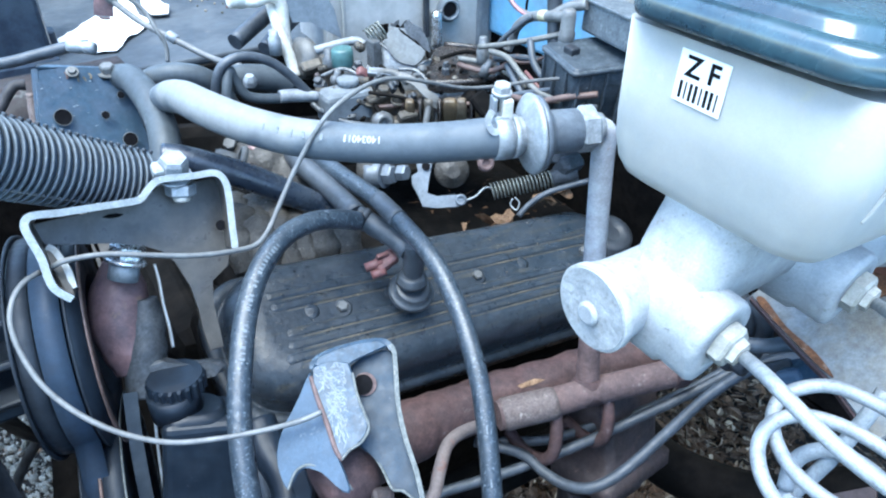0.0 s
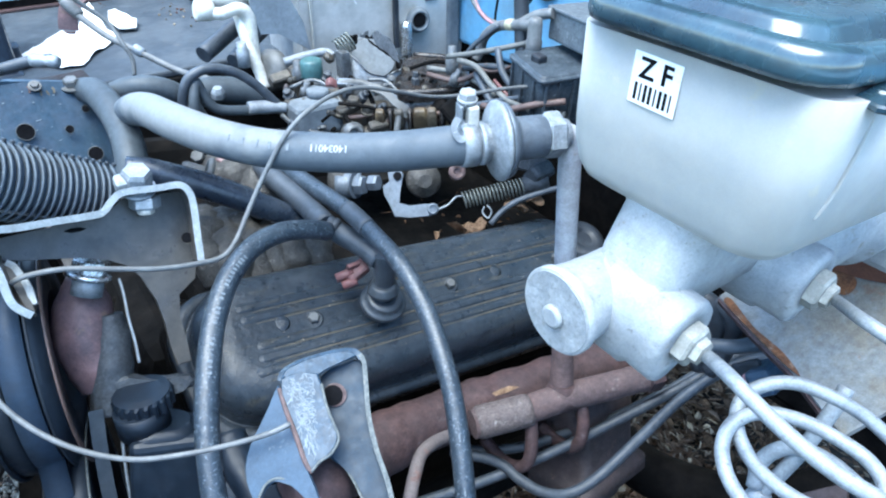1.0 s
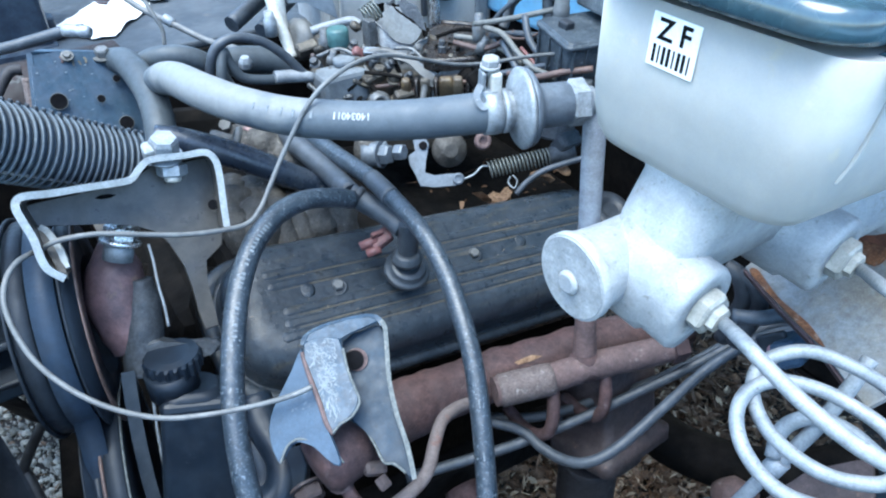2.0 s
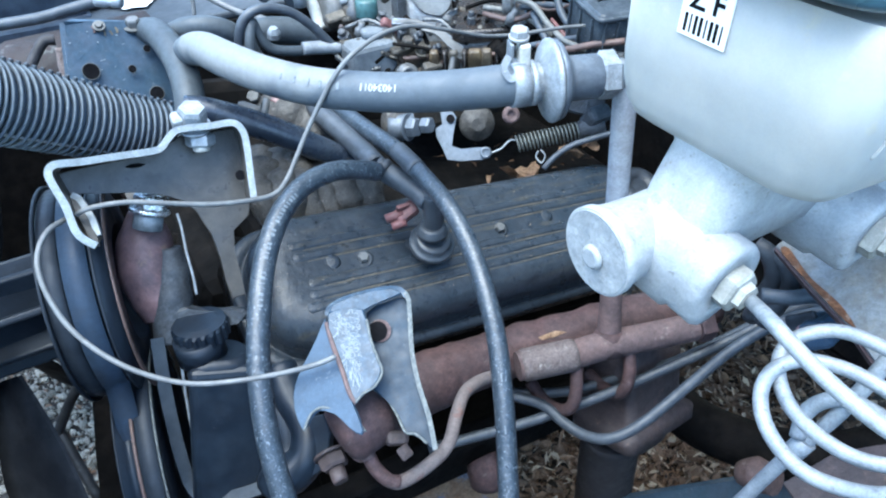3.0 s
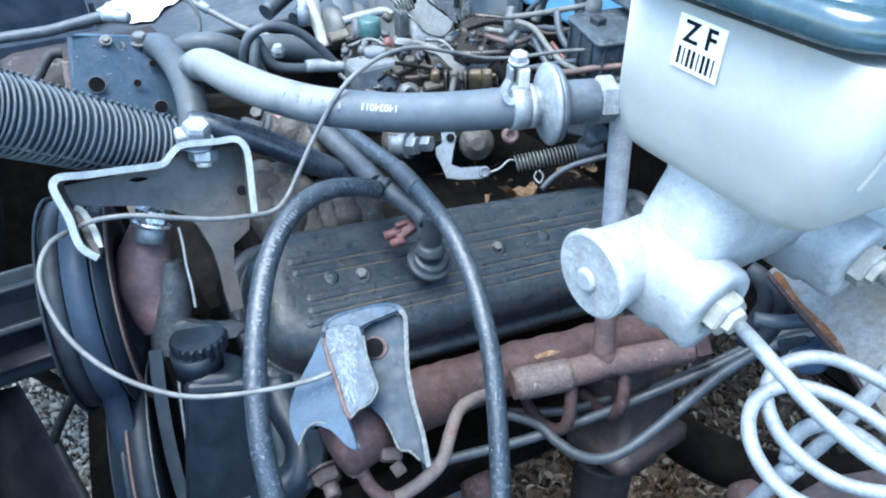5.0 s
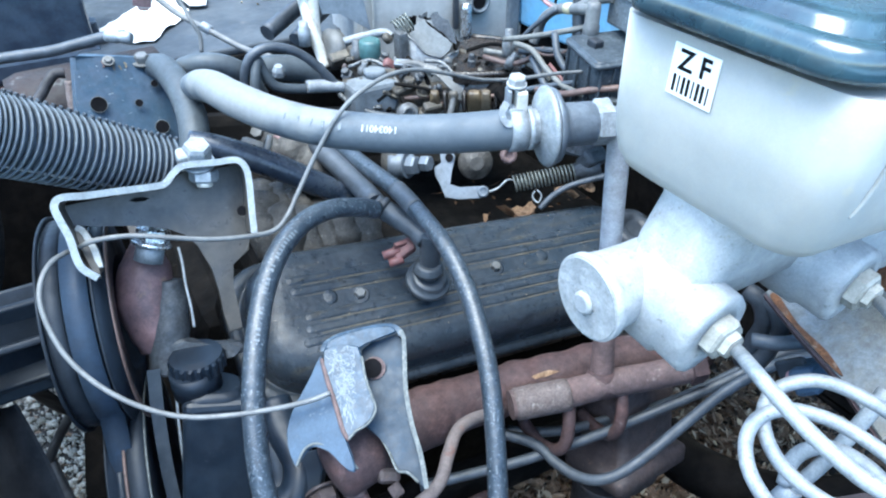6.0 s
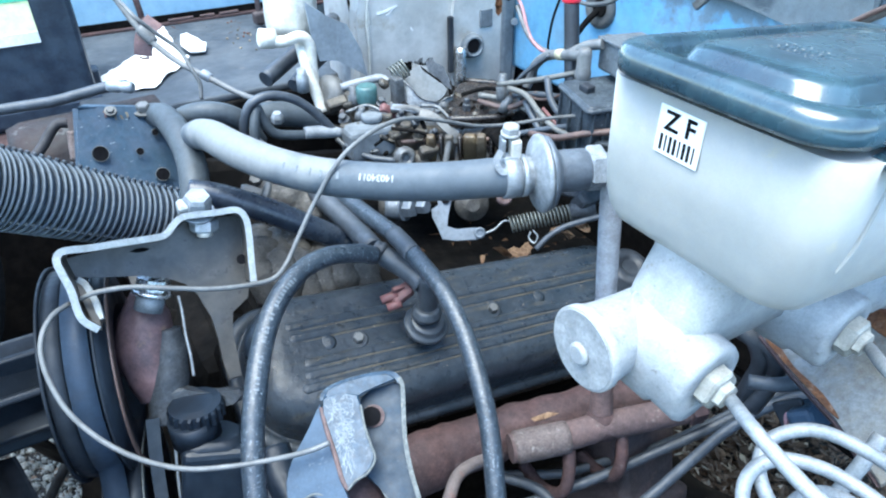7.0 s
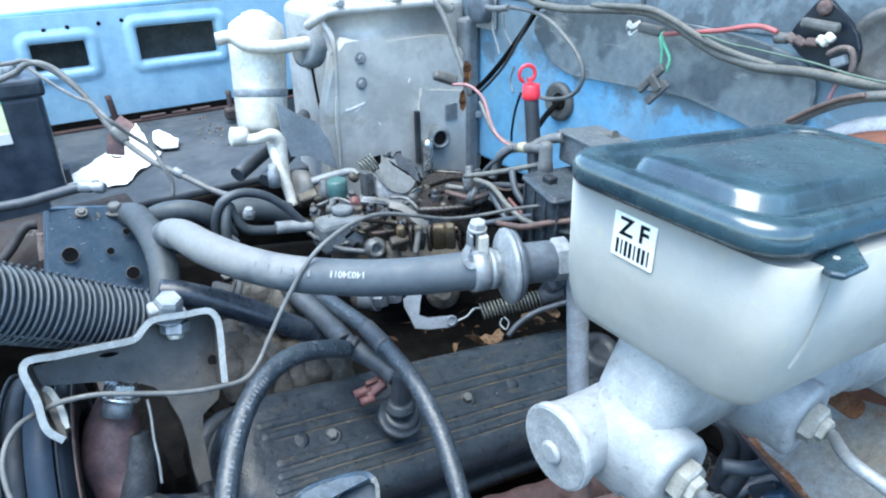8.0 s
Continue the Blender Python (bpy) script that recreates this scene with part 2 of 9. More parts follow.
BRAKELINE = mat("pale_steel_line", (0.22, 0.238, 0.25), 0.5, 0.15, (0.14, 0.156, 0.172), 0.012, 0.6, 0.25, 0.2, spots=(0.085, 0.085, 0.085), spot_size=0.004, spot_amount=0.27)
RED = mat("red_plastic", (0.62, 0.03, 0.05), 0.4, 0, (0.5, 0.02, 0.04), 0.02, 0.4, 0.1, 0.05)
DULLRED = mat("dull_red_plastic", (0.15, 0.062, 0.058), 0.6, 0, (0.08, 0.042, 0.04), 0.006, 0.6, 0.3, 0.2)
REDWIRE = mat("red_wire", (0.4, 0.1, 0.1), 0.55, 0, (0.24, 0.085, 0.085), 0.015, 0.6, 0.2, 0.1)
GREENWIRE = mat("green_wire", (0.12, 0.38, 0.24), 0.5, 0, (0.1, 0.28, 0.2), 0.02, 0.4, 0.1, 0.05)
PINKWIRE = mat("pink_wire", (0.34, 0.17, 0.175), 0.55, 0, (0.2, 0.12, 0.12), 0.015, 0.6, 0.2, 0.1)
COPPER = mat("brown_copper_line", (0.11, 0.07, 0.058), 0.55, 0.1, (0.06, 0.042, 0.037), 0.01, 0.6, 0.25, 0.2)
LEAFBROWN = mat("brown_dead_leaf", (0.11, 0.064, 0.036), 0.85, 0, (0.05, 0.03, 0.02), 0.01, 0.6, 0.3, 0.3, each=0.7, spec=0.2)
TEAL = mat("teal_plastic", (0.05, 0.115, 0.115), 0.5, 0, (0.03, 0.07, 0.07), 0.008, 0.6, 0.25, 0.15)
TAPE = mat("yellowed_tape", (0.36, 0.33, 0.22), 0.6, 0, (0.26, 0.23, 0.15), 0.01, 0.5, 0.1, 0.05)
GROUND = mat("dark_earth", (0.035, 0.03, 0.026), 0.95, 0, (0.07, 0.062, 0.052), 0.1, 0.5, 0.3, 0.8, spots=(0.12, 0.11, 0.095), spot_size=0.02, spot_amount=0.3, spec=0.2)
GRAVEL = mat("gravel_stone", (0.5, 0.44, 0.35), 0.8, 0, (0.2, 0.15, 0.1), 0.006, 0.6, 0.3, 0.3, each=0.97, mottle=0.3)
LEAF = mat("dry_leaf", (0.26, 0.16, 0.1), 0.8, 0, (0.07, 0.04, 0.026), 0.008, 0.65, 0.3, 0.3, each=0.985, spec=0.2, mottle=0.35)
BATTERY = mat("battery_case", (0.012, 0.02, 0.034), 0.45, 0, (0.035, 0.05, 0.07), 0.04, 0.6, 0.2, 0.1, spots=(0.1, 0.12, 0.14), spot_size=0.02, spot_amount=0.12)
YELLOW = mat("pale_yellow_label", (0.75, 0.76, 0.42), 0.5, 0, (0.8, 0.8, 0.6), 0.05, 0.4, 0.05, 0)
GREENLABEL = mat("green_label", (0.1, 0.5, 0.3), 0.5, 0, None, 0.05, 0.3, 0.05, 0)


DUCTBLACK = mat("ridged_duct_rubber", (0.03, 0.042, 0.058), 0.5, 0, (0.045, 0.058, 0.075), 0.02, 0.5, 0.2, 0.08, spec=0.35)
HOSEMID = mat("dull_mid_grey_hose", (0.052, 0.063, 0.071), 0.55, 0, (0.036, 0.044, 0.051), 0.025, 0.6, 0.25, 0.2, spots=(0.2, 0.23, 0.26), spot_size=0.012, spot_amount=0.1, spec=0.3)
PRINT = mat("worn_white_print", (0.36, 0.38, 0.39), 0.7, 0, (0.16, 0.175, 0.185), 0.003, 0.6, 0.2, 0)
SHADENAVY = mat("shade_darkened_blue_paint", (0.017, 0.033, 0.053), 0.5, 0.0, (0.013, 0.023, 0.037), 0.02, 0.6, 0.2, 0.15, spots=(0.09, 0.105, 0.12), spot_size=0.012, spot_amount=0.12, spec=0.25)
CHIPPED = mat("chipped_olive_edge", (0.13, 0.14, 0.135), 0.6, 0.1, (0.06, 0.07, 0.075), 0.004, 0.7, 0.3, 0.4, spots=(0.26, 0.25, 0.215), spot_size=0.004, spot_amount=0.28, spec=0.3, mottle=0.3)
WEBSTEEL = mat("brown_grey_pressed_steel", (0.066, 0.06, 0.052), 0.36, 0.05, (0.034, 0.033, 0.032), 0.035, 0.62, 0.2, 0.15, spec=0.4, mottle=0.2, spots=(0.15, 0.138, 0.12), spot_size=0.03, spot_amount=0.2, spot_detail=3)
BLUEBLACK = mat("dusty_blue_black_plastic", (0.006, 0.01, 0.017), 0.42, 0, (0.012, 0.019, 0.029), 0.04, 0.55, 0.2, 0.1, spec=0.35, spots=(0.035, 0.045, 0.058), spot_size=0.02, spot_amount=0.1)
BLADE = mat("matte_black_fan", (0.008, 0.009, 0.011), 0.7, 0, (0.02, 0.021, 0.023), 0.04, 0.5, 0.2, 0.1, spec=0.15)
BELT = mat("worn_blue_grey_belt", (0.02, 0.034, 0.056), 0.6, 0, (0.02, 0.029, 0.043), 0.03, 0.5, 0.2, 0.1, spots=(0.05, 0.065, 0.082), spot_size=0.008, spot_amount=0.1, spec=0.3)
DUST = mat("tan_settled_dust", (0.12, 0.105, 0.08), 0.95, 0, (0.07, 0.064, 0.055), 0.01, 0.7, 0.4, 0.3, spec=0.1)
REDRUST = mat("red_brown_rust", (0.14, 0.06, 0.04), 0.8, 0.0, (0.08, 0.04, 0.03), 0.03, 0.6, 0.35, 0.5, spec=0.2)
FAINTPRINT = mat("faint_hose_print", (0.15, 0.172, 0.19), 0.7, 0, (0.075, 0.09, 0.105), 0.002, 0.65, 0.2, 0)
TANLEAF = mat("tan_curled_leaf", (0.26, 0.17, 0.105), 0.8, 0, (0.12, 0.072, 0.045), 0.006, 0.6, 0.3, 0.4, spec=0.2, mottle=0.4)
LEVER = mat("grey_passivated_steel", (0.11, 0.132, 0.158), 0.48, 0.2, (0.07, 0.083, 0.1), 0.012, 0.6, 0.2, 0.2, spots=(0.2, 0.225, 0.245), spot_size=0.006, spot_amount=0.14)
SPRING = mat("dull_olive_spring", (0.13, 0.14, 0.125), 0.5, 0.3, (0.07, 0.075, 0.07), 0.01, 0.6, 0.2, 0.1)
AMBER = mat("amber_fuel_varnish", (0.115, 0.084, 0.046), 0.4, 0.05, (0.042, 0.03, 0.02), 0.012, 0.7, 0.25, 0.3, mottle=0.25, streak=((0.025, 0.02, 0.016), (90, 90, 25), 0.45))
AMBERPALE = mat("pale_amber_varnish", (0.125, 0.098, 0.064), 0.45, 0.0, (0.06, 0.045, 0.03), 0.01, 0.7, 0.25, 0.3, mottle=0.3, streak=((0.03, 0.024, 0.02), (90, 90, 30), 0.4))
DARKRUST = mat("dark_mauve_rust", (0.056, 0.041, 0.04), 0.6, 0.0, (0.03, 0.025, 0.026), 0.03, 0.7, 0.4, 0.8, spots=(0.14, 0.092, 0.072), spot_size=0.014, spot_amount=0.26, spec=0.45, mottle=0.3)
LINEGREY = mat("brown_grey_fuel_line", (0.145, 0.12, 0.112), 0.65, 0.05, (0.1, 0.08, 0.075), 0.015, 0.6, 0.35, 0.4, spots=(0.14, 0.065, 0.05), spot_size=0.018, spot_amount=0.45, spec=0.3)
CASTGREY = mat("dull_grey_cast_face", (0.275, 0.285, 0.288), 0.65, 0.05, (0.185, 0.196, 0.203), 0.014, 0.62, 0.25, 0.6, spots=(0.14, 0.135, 0.12), spot_size=0.006, spot_amount=0.26, mottle=0.18)
FLANK = mat("scuffed_grey_pulley_flank", (0.016, 0.021, 0.028), 0.55, 0.05, (0.01, 0.014, 0.02), 0.02, 0.6, 0.25, 0.15, spots=(0.05, 0.06, 0.07), spot_size=0.008, spot_amount=0.12, spec=0.3)
NUTZINC = mat("yellowed_zinc_nut", (0.34, 0.335, 0.3), 0.5, 0.25, (0.24, 0.235, 0.21), 0.01, 0.6, 0.2, 0.2)
DUCTLIT = mat("lit_duct_ridge", (0.085, 0.102, 0.118), 0.55, 0, (0.055, 0.066, 0.08), 0.01, 0.6, 0.25, 0.1, spots=(0.18, 0.2, 0.21), spot_size=0.006, spot_amount=0.1, spec=0.35)
PALECRUMB = mat("pale_dust_crumb", (0.4, 0.34, 0.26), 0.9, 0, (0.2, 0.14, 0.09), 0.01, 0.5, 0.2, 0.1, each=0.6, spec=0.1)
PALELEAF = mat("bleached_leaf_scrap", (0.55, 0.42, 0.3), 0.8, 0, (0.28, 0.18, 0.11), 0.01, 0.6, 0.3, 0.3, each=0.85, spec=0.2)
OLIVEWIRE = mat("olive_wire_sheath", (0.085, 0.13, 0.1), 0.55, 0, (0.05, 0.075, 0.065), 0.02, 0.6, 0.25, 0.1)
GLOSSBLACK = mat("satin_blue_black_shaft", (0.012, 0.018, 0.03), 0.3, 0, (0.03, 0.038, 0.05), 0.03, 0.6, 0.2, 0.15, spots=(0.1, 0.1, 0.095), spot_size=0.012, spot_amount=0.12, spec=0.5)
BLOTCH = mat("rust_blotched_dark_casing", (0.03, 0.021, 0.02), 0.7, 0.0, (0.025, 0.026, 0.028), 0.025, 0.7, 0.3, 0.6, spots=(0.16, 0.175, 0.17), spot_size=0.03, spot_amount=0.24, spec=0.25)
SOOTPIPE = mat("dull_sooty_pipe", (0.032, 0.03, 0.032), 0.6, 0, (0.018, 0.017, 0.018), 0.02, 0.6, 0.3, 0.4, spots=(0.06, 0.055, 0.055), spot_size=0.02, spot_amount=0.2, spec=0.3)
RUBBER = mat("dusty_grey_black_rubber", (0.028, 0.034, 0.041), 0.42, 0, (0.045, 0.052, 0.06), 0.015, 0.6, 0.2, 0.1, spec=0.5)
FLAP = mat("dull_blue_grey_sheet", (0.24, 0.27, 0.295), 0.5, 0.2, (0.17, 0.19, 0.21), 0.03, 0.6, 0.2, 0.15, spots=(0.36, 0.38, 0.39), spot_size=0.008, spot_amount=0.12)
ORANGERUST = mat("orange_brown_rust_scab", (0.15, 0.066, 0.03), 0.85, 0, (0.06, 0.032, 0.022), 0.012, 0.75, 0.4, 0.9, spots=(0.2, 0.17, 0.14), spot_size=0.01, spot_amount=0.34, spec=0.2, mottle=0.4)
MODULE = mat("dusty_grey_module_plastic", (0.03, 0.039, 0.048), 0.45, 0, (0.06, 0.073, 0.084), 0.012, 0.6, 0.25, 0.2, spots=(0.2, 0.22, 0.23), spot_size=0.006, spot_amount=0.2, spec=0.4, mottle=0.4)
BLEACHED = mat("bleached_dirty_paint", (0.66, 0.69, 0.7), 0.6, 0, (0.5, 0.56, 0.6), 0.06, 0.6, 0.15, 0.15, spots=(0.3, 0.26, 0.2), spot_size=0.03, spot_amount=0.34)
SOOTSTEEL = mat("sooty_carburettor_steel", (0.13, 0.138, 0.142), 0.4, 0.3, (0.04, 0.04, 0.04), 0.012, 0.65, 0.3, 0.4, spots=(0.3, 0.31, 0.3), spot_size=0.006, spot_amount=0.18, mottle=0.3)
SOOT = mat("brown_black_varnish", (0.012, 0.0105, 0.01), 0.3, 0, (0.035, 0.026, 0.02), 0.012, 0.65, 0.25, 0.4, spots=(0.09, 0.07, 0.055), spot_size=0.006, spot_amount=0.14, spec=0.5)
GREYCAST = mat("grimy_grey_casting", (0.062, 0.068, 0.074), 0.5, 0.1, (0.03, 0.034, 0.04), 0.014, 0.65, 0.3, 0.5, spots=(0.13, 0.14, 0.145), spot_size=0.006, spot_amount=0.2, spec=0.4, mottle=0.4)
FLAKED = mat("flaking_bare_pipe", (0.135, 0.108, 0.1), 0.7, 0.05, (0.08, 0.058, 0.053), 0.012, 0.75, 0.4, 0.9, spots=(0.34, 0.32, 0.29), spot_size=0.009, spot_amount=0.3, mottle=0.35)


# mesh helpers: all take and give places in the world
def part(name, bm, material, parent, label=""):
    """One mesh under a thing or a part."""
    root = parent
    while root.parent:
        root = root.parent
    me = bpy.data.meshes.new(name)
    bmesh.ops.translate(bm, verts=bm.verts, vec=-root.location)
    bmesh.ops.recalc_face_normals(bm, faces=bm.faces)
    bm.to_mesh(me)
    bm.free()
    me.materials.append(material)
    ob = new(name, me)
    ob.parent = parent
    if label:
        tagged(ob, label)
    return ob


def thing(name, at, label, category, group="", kind=""):
    ob = new(name)
    ob.empty_display_size = 0.02
    ob.location = at
    return tagged(ob, label, category, group, kind)


def single(name, bm, material, label, category, group="", kind=""):
    """A thing that is one mesh."""
    me = bpy.data.meshes.new(name)
    low = Vector([sum(v.co[i] for v in bm.verts) / len(bm.verts) for i in range(3)])
    bmesh.ops.translate(bm, verts=bm.verts, vec=-low)
    bmesh.ops.recalc_face_normals(bm, faces=bm.faces)
    bm.to_mesh(me)
    bm.free()
    me.materials.append(material)
    ob = new(name, me)
    ob.location = low
    return tagged(ob, label, category, group, kind)


def spline(pts, sub=6):
    """Catmull-Rom through the points."""
    p = [Vector(q) for q in pts]
    if len(p) == 2:
        return [p[0].lerp(p[1], i / sub) for i in range(sub + 1)]
    ext = [2 * p[0] - p[1]] + p + [2 * p[-1] - p[-2]]
    out = []
    for i in range(1, len(ext) - 2):
        a, b, c, d = ext[i - 1:i + 3]
        for k in range(sub):
            t = k / sub
            out.append(0.5 * (2 * b + (c - a) * t + (2 * a - 5 * b + 4 * c - d) * t * t + (3 * b - a - 3 * c + d) * t ** 3))
    out.append(p[-1])
    return out


def tube(pts, r, seg=10, sub=6, bm=None, rough=0.0):
    """A round hose or wire through the points; r one radius or one for each point."""
    bm = bm or bmesh.new()
    line = spline(pts, sub) if sub > 1 else [Vector(q) for q in pts]
    n = len(line)
    rs = [r] * n if not isinstance(r, (list, tuple)) else list(np.interp(np.linspace(0, 1, n), np.linspace(0, 1, len(r)), r))
    up = None
    rings = []
    for i, q in enumerate(line):
        d = (line[min(i + 1, n - 1)] - line[max(i - 1, 0)]).normalized()
        if up is None:
            up = d.orthogonal().normalized()
        up = (up - d * up.dot(d)).normalized()
        side = d.cross(up)
        k = rs[i] * (1 + rough * noise.noise(q * 60))
        k = float(k)
        rings.append([bm.verts.new(q + k * (math.cos(a) * up + math.sin(a) * side)) for a in (2 * math.pi * j_ / seg for j_ in range(seg))])
    for a, b in zip(rings, rings[1:]):
        for j in range(seg):
            bm.faces.new((a[j], a[(j + 1) % seg], b[(j + 1) % seg], b[j])).smooth = True
    bm.faces.new(rings[0][::-1])
    bm.faces.new(rings[-1])
    return bm


def lathe(at, axis, profile, seg=28, bm=None, turn=0.0):
    """A turned form: (radius, height) pairs along the axis from at. seg 6 gives a hexagon."""
    bm = bm or bmesh.new()
    z = Vector(axis).normalized()
    x = z.orthogonal().normalized()
    y = z.cross(x)
    rings = []
    for r, h in profile:
        rings.append([bm.verts.new(Vector(at) + z * h + max(r, 1e-4) * (math.cos(a) * x + math.sin(a) * y)) for a in (turn + 2 * math.pi * j_ / seg for j_ in range(seg))])
    for a, b in zip(rings, rings[1:]):
        for j in range(seg):
            bm.faces.new((a[j], a[(j + 1) % seg], b[(j + 1) % seg], b[j])).smooth = seg > 8
    bm.faces.new(rings[0][::-1])
    bm.faces.new(rings[-1])
    return bm


def hoop(at, axis, profile, seg=64):
    """A turned ring: the closed outline of (radius, height) pairs carried round the axis."""
    bm = lathe(at, axis, profile + profile[:1], seg)
    bmesh.ops.delete(bm, geom=[f for f in bm.faces if len(f.verts) > 4], context="FACES_ONLY")
    bmesh.ops.remove_doubles(bm, verts=bm.verts, dist=1e-6)
    return bm


def basis(at, u, n):
    """A frame at a place: x along u, z near n."""
    x = Vector(u).normalized()
    z = (Vector(n) - x * Vector(n).dot(x)).normalized()
    y = z.cross(x)
    m = Matrix((x, y, z)).transposed().to_4x4()
    m.translation = Vector(at)
    return m


def rbox(m, size, bevel=0.003, bm=None, seg=2):
    """A box with rounded edges, centred at the pose m."""
    if not isinstance(m, Matrix):
        m = Matrix.Translation(m)
    bm = bm or bmesh.new()
    made = bmesh.ops.create_cube(bm, size=1, matrix=m @ Matrix.Diagonal((*size, 1)))["verts"]
    if bevel:
        edges = list({e for v in made for e in v.link_edges})
        bmesh.ops.bevel(bm, geom=edges, offset=min(bevel, min(size) * 0.45), segments=seg, profile=0.5, affect="EDGES")
    return bm


def plate(pts, thick, bm=None, toward=None, bevel=0.0008, holes=()):
    """A flat sheet with the given outline in space, of real thickness."""
    bm = bm or bmesh.new()
    p = [Vector(q) for q in pts]
    nrm = Vector((0, 0, 0))
    for a, b in zip(p, p[1:] + p[:1]):
        nrm += a.cross(b)
    nrm.normalize()
    mid = sum(p, Vector()) / len(p)
    p = [q - nrm * (q - mid).dot(nrm) for q in p]
    a = [bm.verts.new(q + nrm * thick / 2) for q in p]
    b = [bm.verts.new(q - nrm * thick / 2) for q in p]
    fs = [bm.faces.new(a), bm.faces.new(b[::-1])]
    for i in range(len(p)):
        j = (i + 1) % len(p)
        fs.append(bm.faces.new((a[i], b[i], b[j], a[j])))
    if bevel:
        bmesh.ops.bevel(bm, geom=[e for e in fs[0].edges] + [e for e in fs[1].edges], offset=bevel, segments=1, affect="EDGES")
    return bm


def smooth_outline(pts, sub=4):
    """A rounded closed outline through the points."""
    p = [Vector(q) for q in pts]
    n = len(p)
    out = []
    for i in range(n):
        a, b, c, d = p[i - 1], p[i], p[(i + 1) % n], p[(i + 2) % n]
        for k in range(sub):
            t = k / sub
            out.append(0.5 * (2 * b + (c - a) * t + (2 * a - 5 * b + 4 * c - d) * t * t + (3 * b - a - 3 * c + d) * t ** 3))
    return out


def strip(pts, width, thick, normal, bm=None, sub=4):
    """A bent flat bar along the points."""
    bm = bm or bmesh.new()
    line = spline(pts, sub)
    rings = []
    for i, q in enumerate(line):
        d = (line[min(i + 1, len(line) - 1)] - line[max(i - 1, 0)]).normalized()
        side = d.cross(Vector(normal)).normalized()
        up = side.cross(d)
        rings.append([bm.verts.new(q + side * sx * width / 2 + up * sz * thick / 2) for sx, sz in ((1, 1), (-1, 1), (-1, -1), (1, -1))])
    for a, b in zip(rings, rings[1:]):
        for j in range(4):
            bm.faces.new((a[j], a[(j + 1) % 4], b[(j + 1) % 4], b[j]))
    bm.faces.new(rings[0][::-1])
    bm.faces.new(rings[-1])
    return bm


def rounded_rect(a, b, r, k=6):
    """Points round a rectangle of half-sizes a, b with corner radius r."""
    r = max(min(r, a, b), 1e-4)
    out = []
    for cx, cy, s0 in ((a - r, b - r, 0), (-(a - r), b - r, 90), (-(a - r), -(b - r), 180), (a - r, -(b - r), 270)):
        for i in range(k + 1):
            t = radians(s0 + 90 * i / k)
            out.append((cx + r * math.cos(t), cy + r * math.sin(t)))
    return out


def loops(m, rows, bm=None, smooth=True, k=6):
    """Rounded-rectangle loops stacked: rows of half length, half width, corner radius, height, and optional shift x, y."""
    bm = bm or bmesh.new()
    rings = []
    for a, b, r, h, *s in rows:
        sx, sy = s or (0, 0)
        rings.append([bm.verts.new(m @ Vector((x + sx, y + sy, h))) for x, y in rounded_rect(a, b, r, k)])
    n = len(rings[0])
    for p, q in zip(rings, rings[1:]):
        for j in range(n):
            bm.faces.new((p[j], p[(j + 1) % n], q[(j + 1) % n], q[j])).smooth = smooth
    bm.faces.new(rings[0][::-1])
    bm.faces.new(rings[-1])
    return bm


def bolt(parent, at, axis, r=0.008, h=0.006, washer=0.0, material=None, name="bolt"):
    """A hexagon head, with a washer if asked."""
    z = Vector(axis).normalized()
    ob = part(name, lathe(at, axis, [(r * 0.9, 0), (r, h * 0.15), (r, h * 0.8), (r * 0.85, h)], 6), material or STEEL, parent)
    if washer:
        part("washer", lathe(Vector(at) - z * 0.002, axis, [(washer, 0), (washer, 0.0022)], 20), material or STEEL, ob)
    return ob


def ribbon(pts, way, thick, bm=None, sub=1):
    """A bent sheet: the outline drawn along the points, as deep as the vector way."""
    bm = bm or bmesh.new()
    line = spline(pts, sub) if sub > 1 else [Vector(q) for q in pts]
    way = Vector(way)
    rings = []
    for i, q in enumerate(line):
        d = (line[min(i + 1, len(line) - 1)] - line[max(i - 1, 0)]).normalized()
        up = way.cross(d).normalized() * thick / 2
        rings.append([bm.verts.new(c) for c in (q + up, q + up + way, q - up + way, q - up)])
    for a, b in zip(rings, rings[1:]):
        for j in range(4):
            bm.faces.new((a[j], a[(j + 1) % 4], b[(j + 1) % 4], b[j])).smooth = sub > 1 and j % 2 == 0
    bm.faces.new(rings[0][::-1])
    bm.faces.new(rings[-1])
    return bm


def coil(a, b, r, wire, turns, seg=6):
    """A wound spring from a to b."""
    a, b = Vector(a), Vector(b)
    d = (b - a)
    x = d.orthogonal().normalized()
    y = d.normalized().cross(x)
    n = int(turns * 12)
    return tube([a + d * i / n + r * (math.cos(i * math.pi / 6) * x + math.sin(i * math.pi / 6) * y) for i in range(n + 1)], wire, seg, 1)


def clamp(parent, at, axis, r, w=0.008, material=None):
    """A worm-drive band with its screw housing."""
    z = Vector(axis).normalized()
    at = Vector(at)
    band = part("clamp", lathe(at - z * w / 2, axis, [(r - 0.001, 0), (r + 0.0008, 0), (r + 0.0012, w / 2), (r + 0.0008, w), (r - 0.001, w)], 28), material or STEEL, parent, "worn steel hose clamp")
    return band


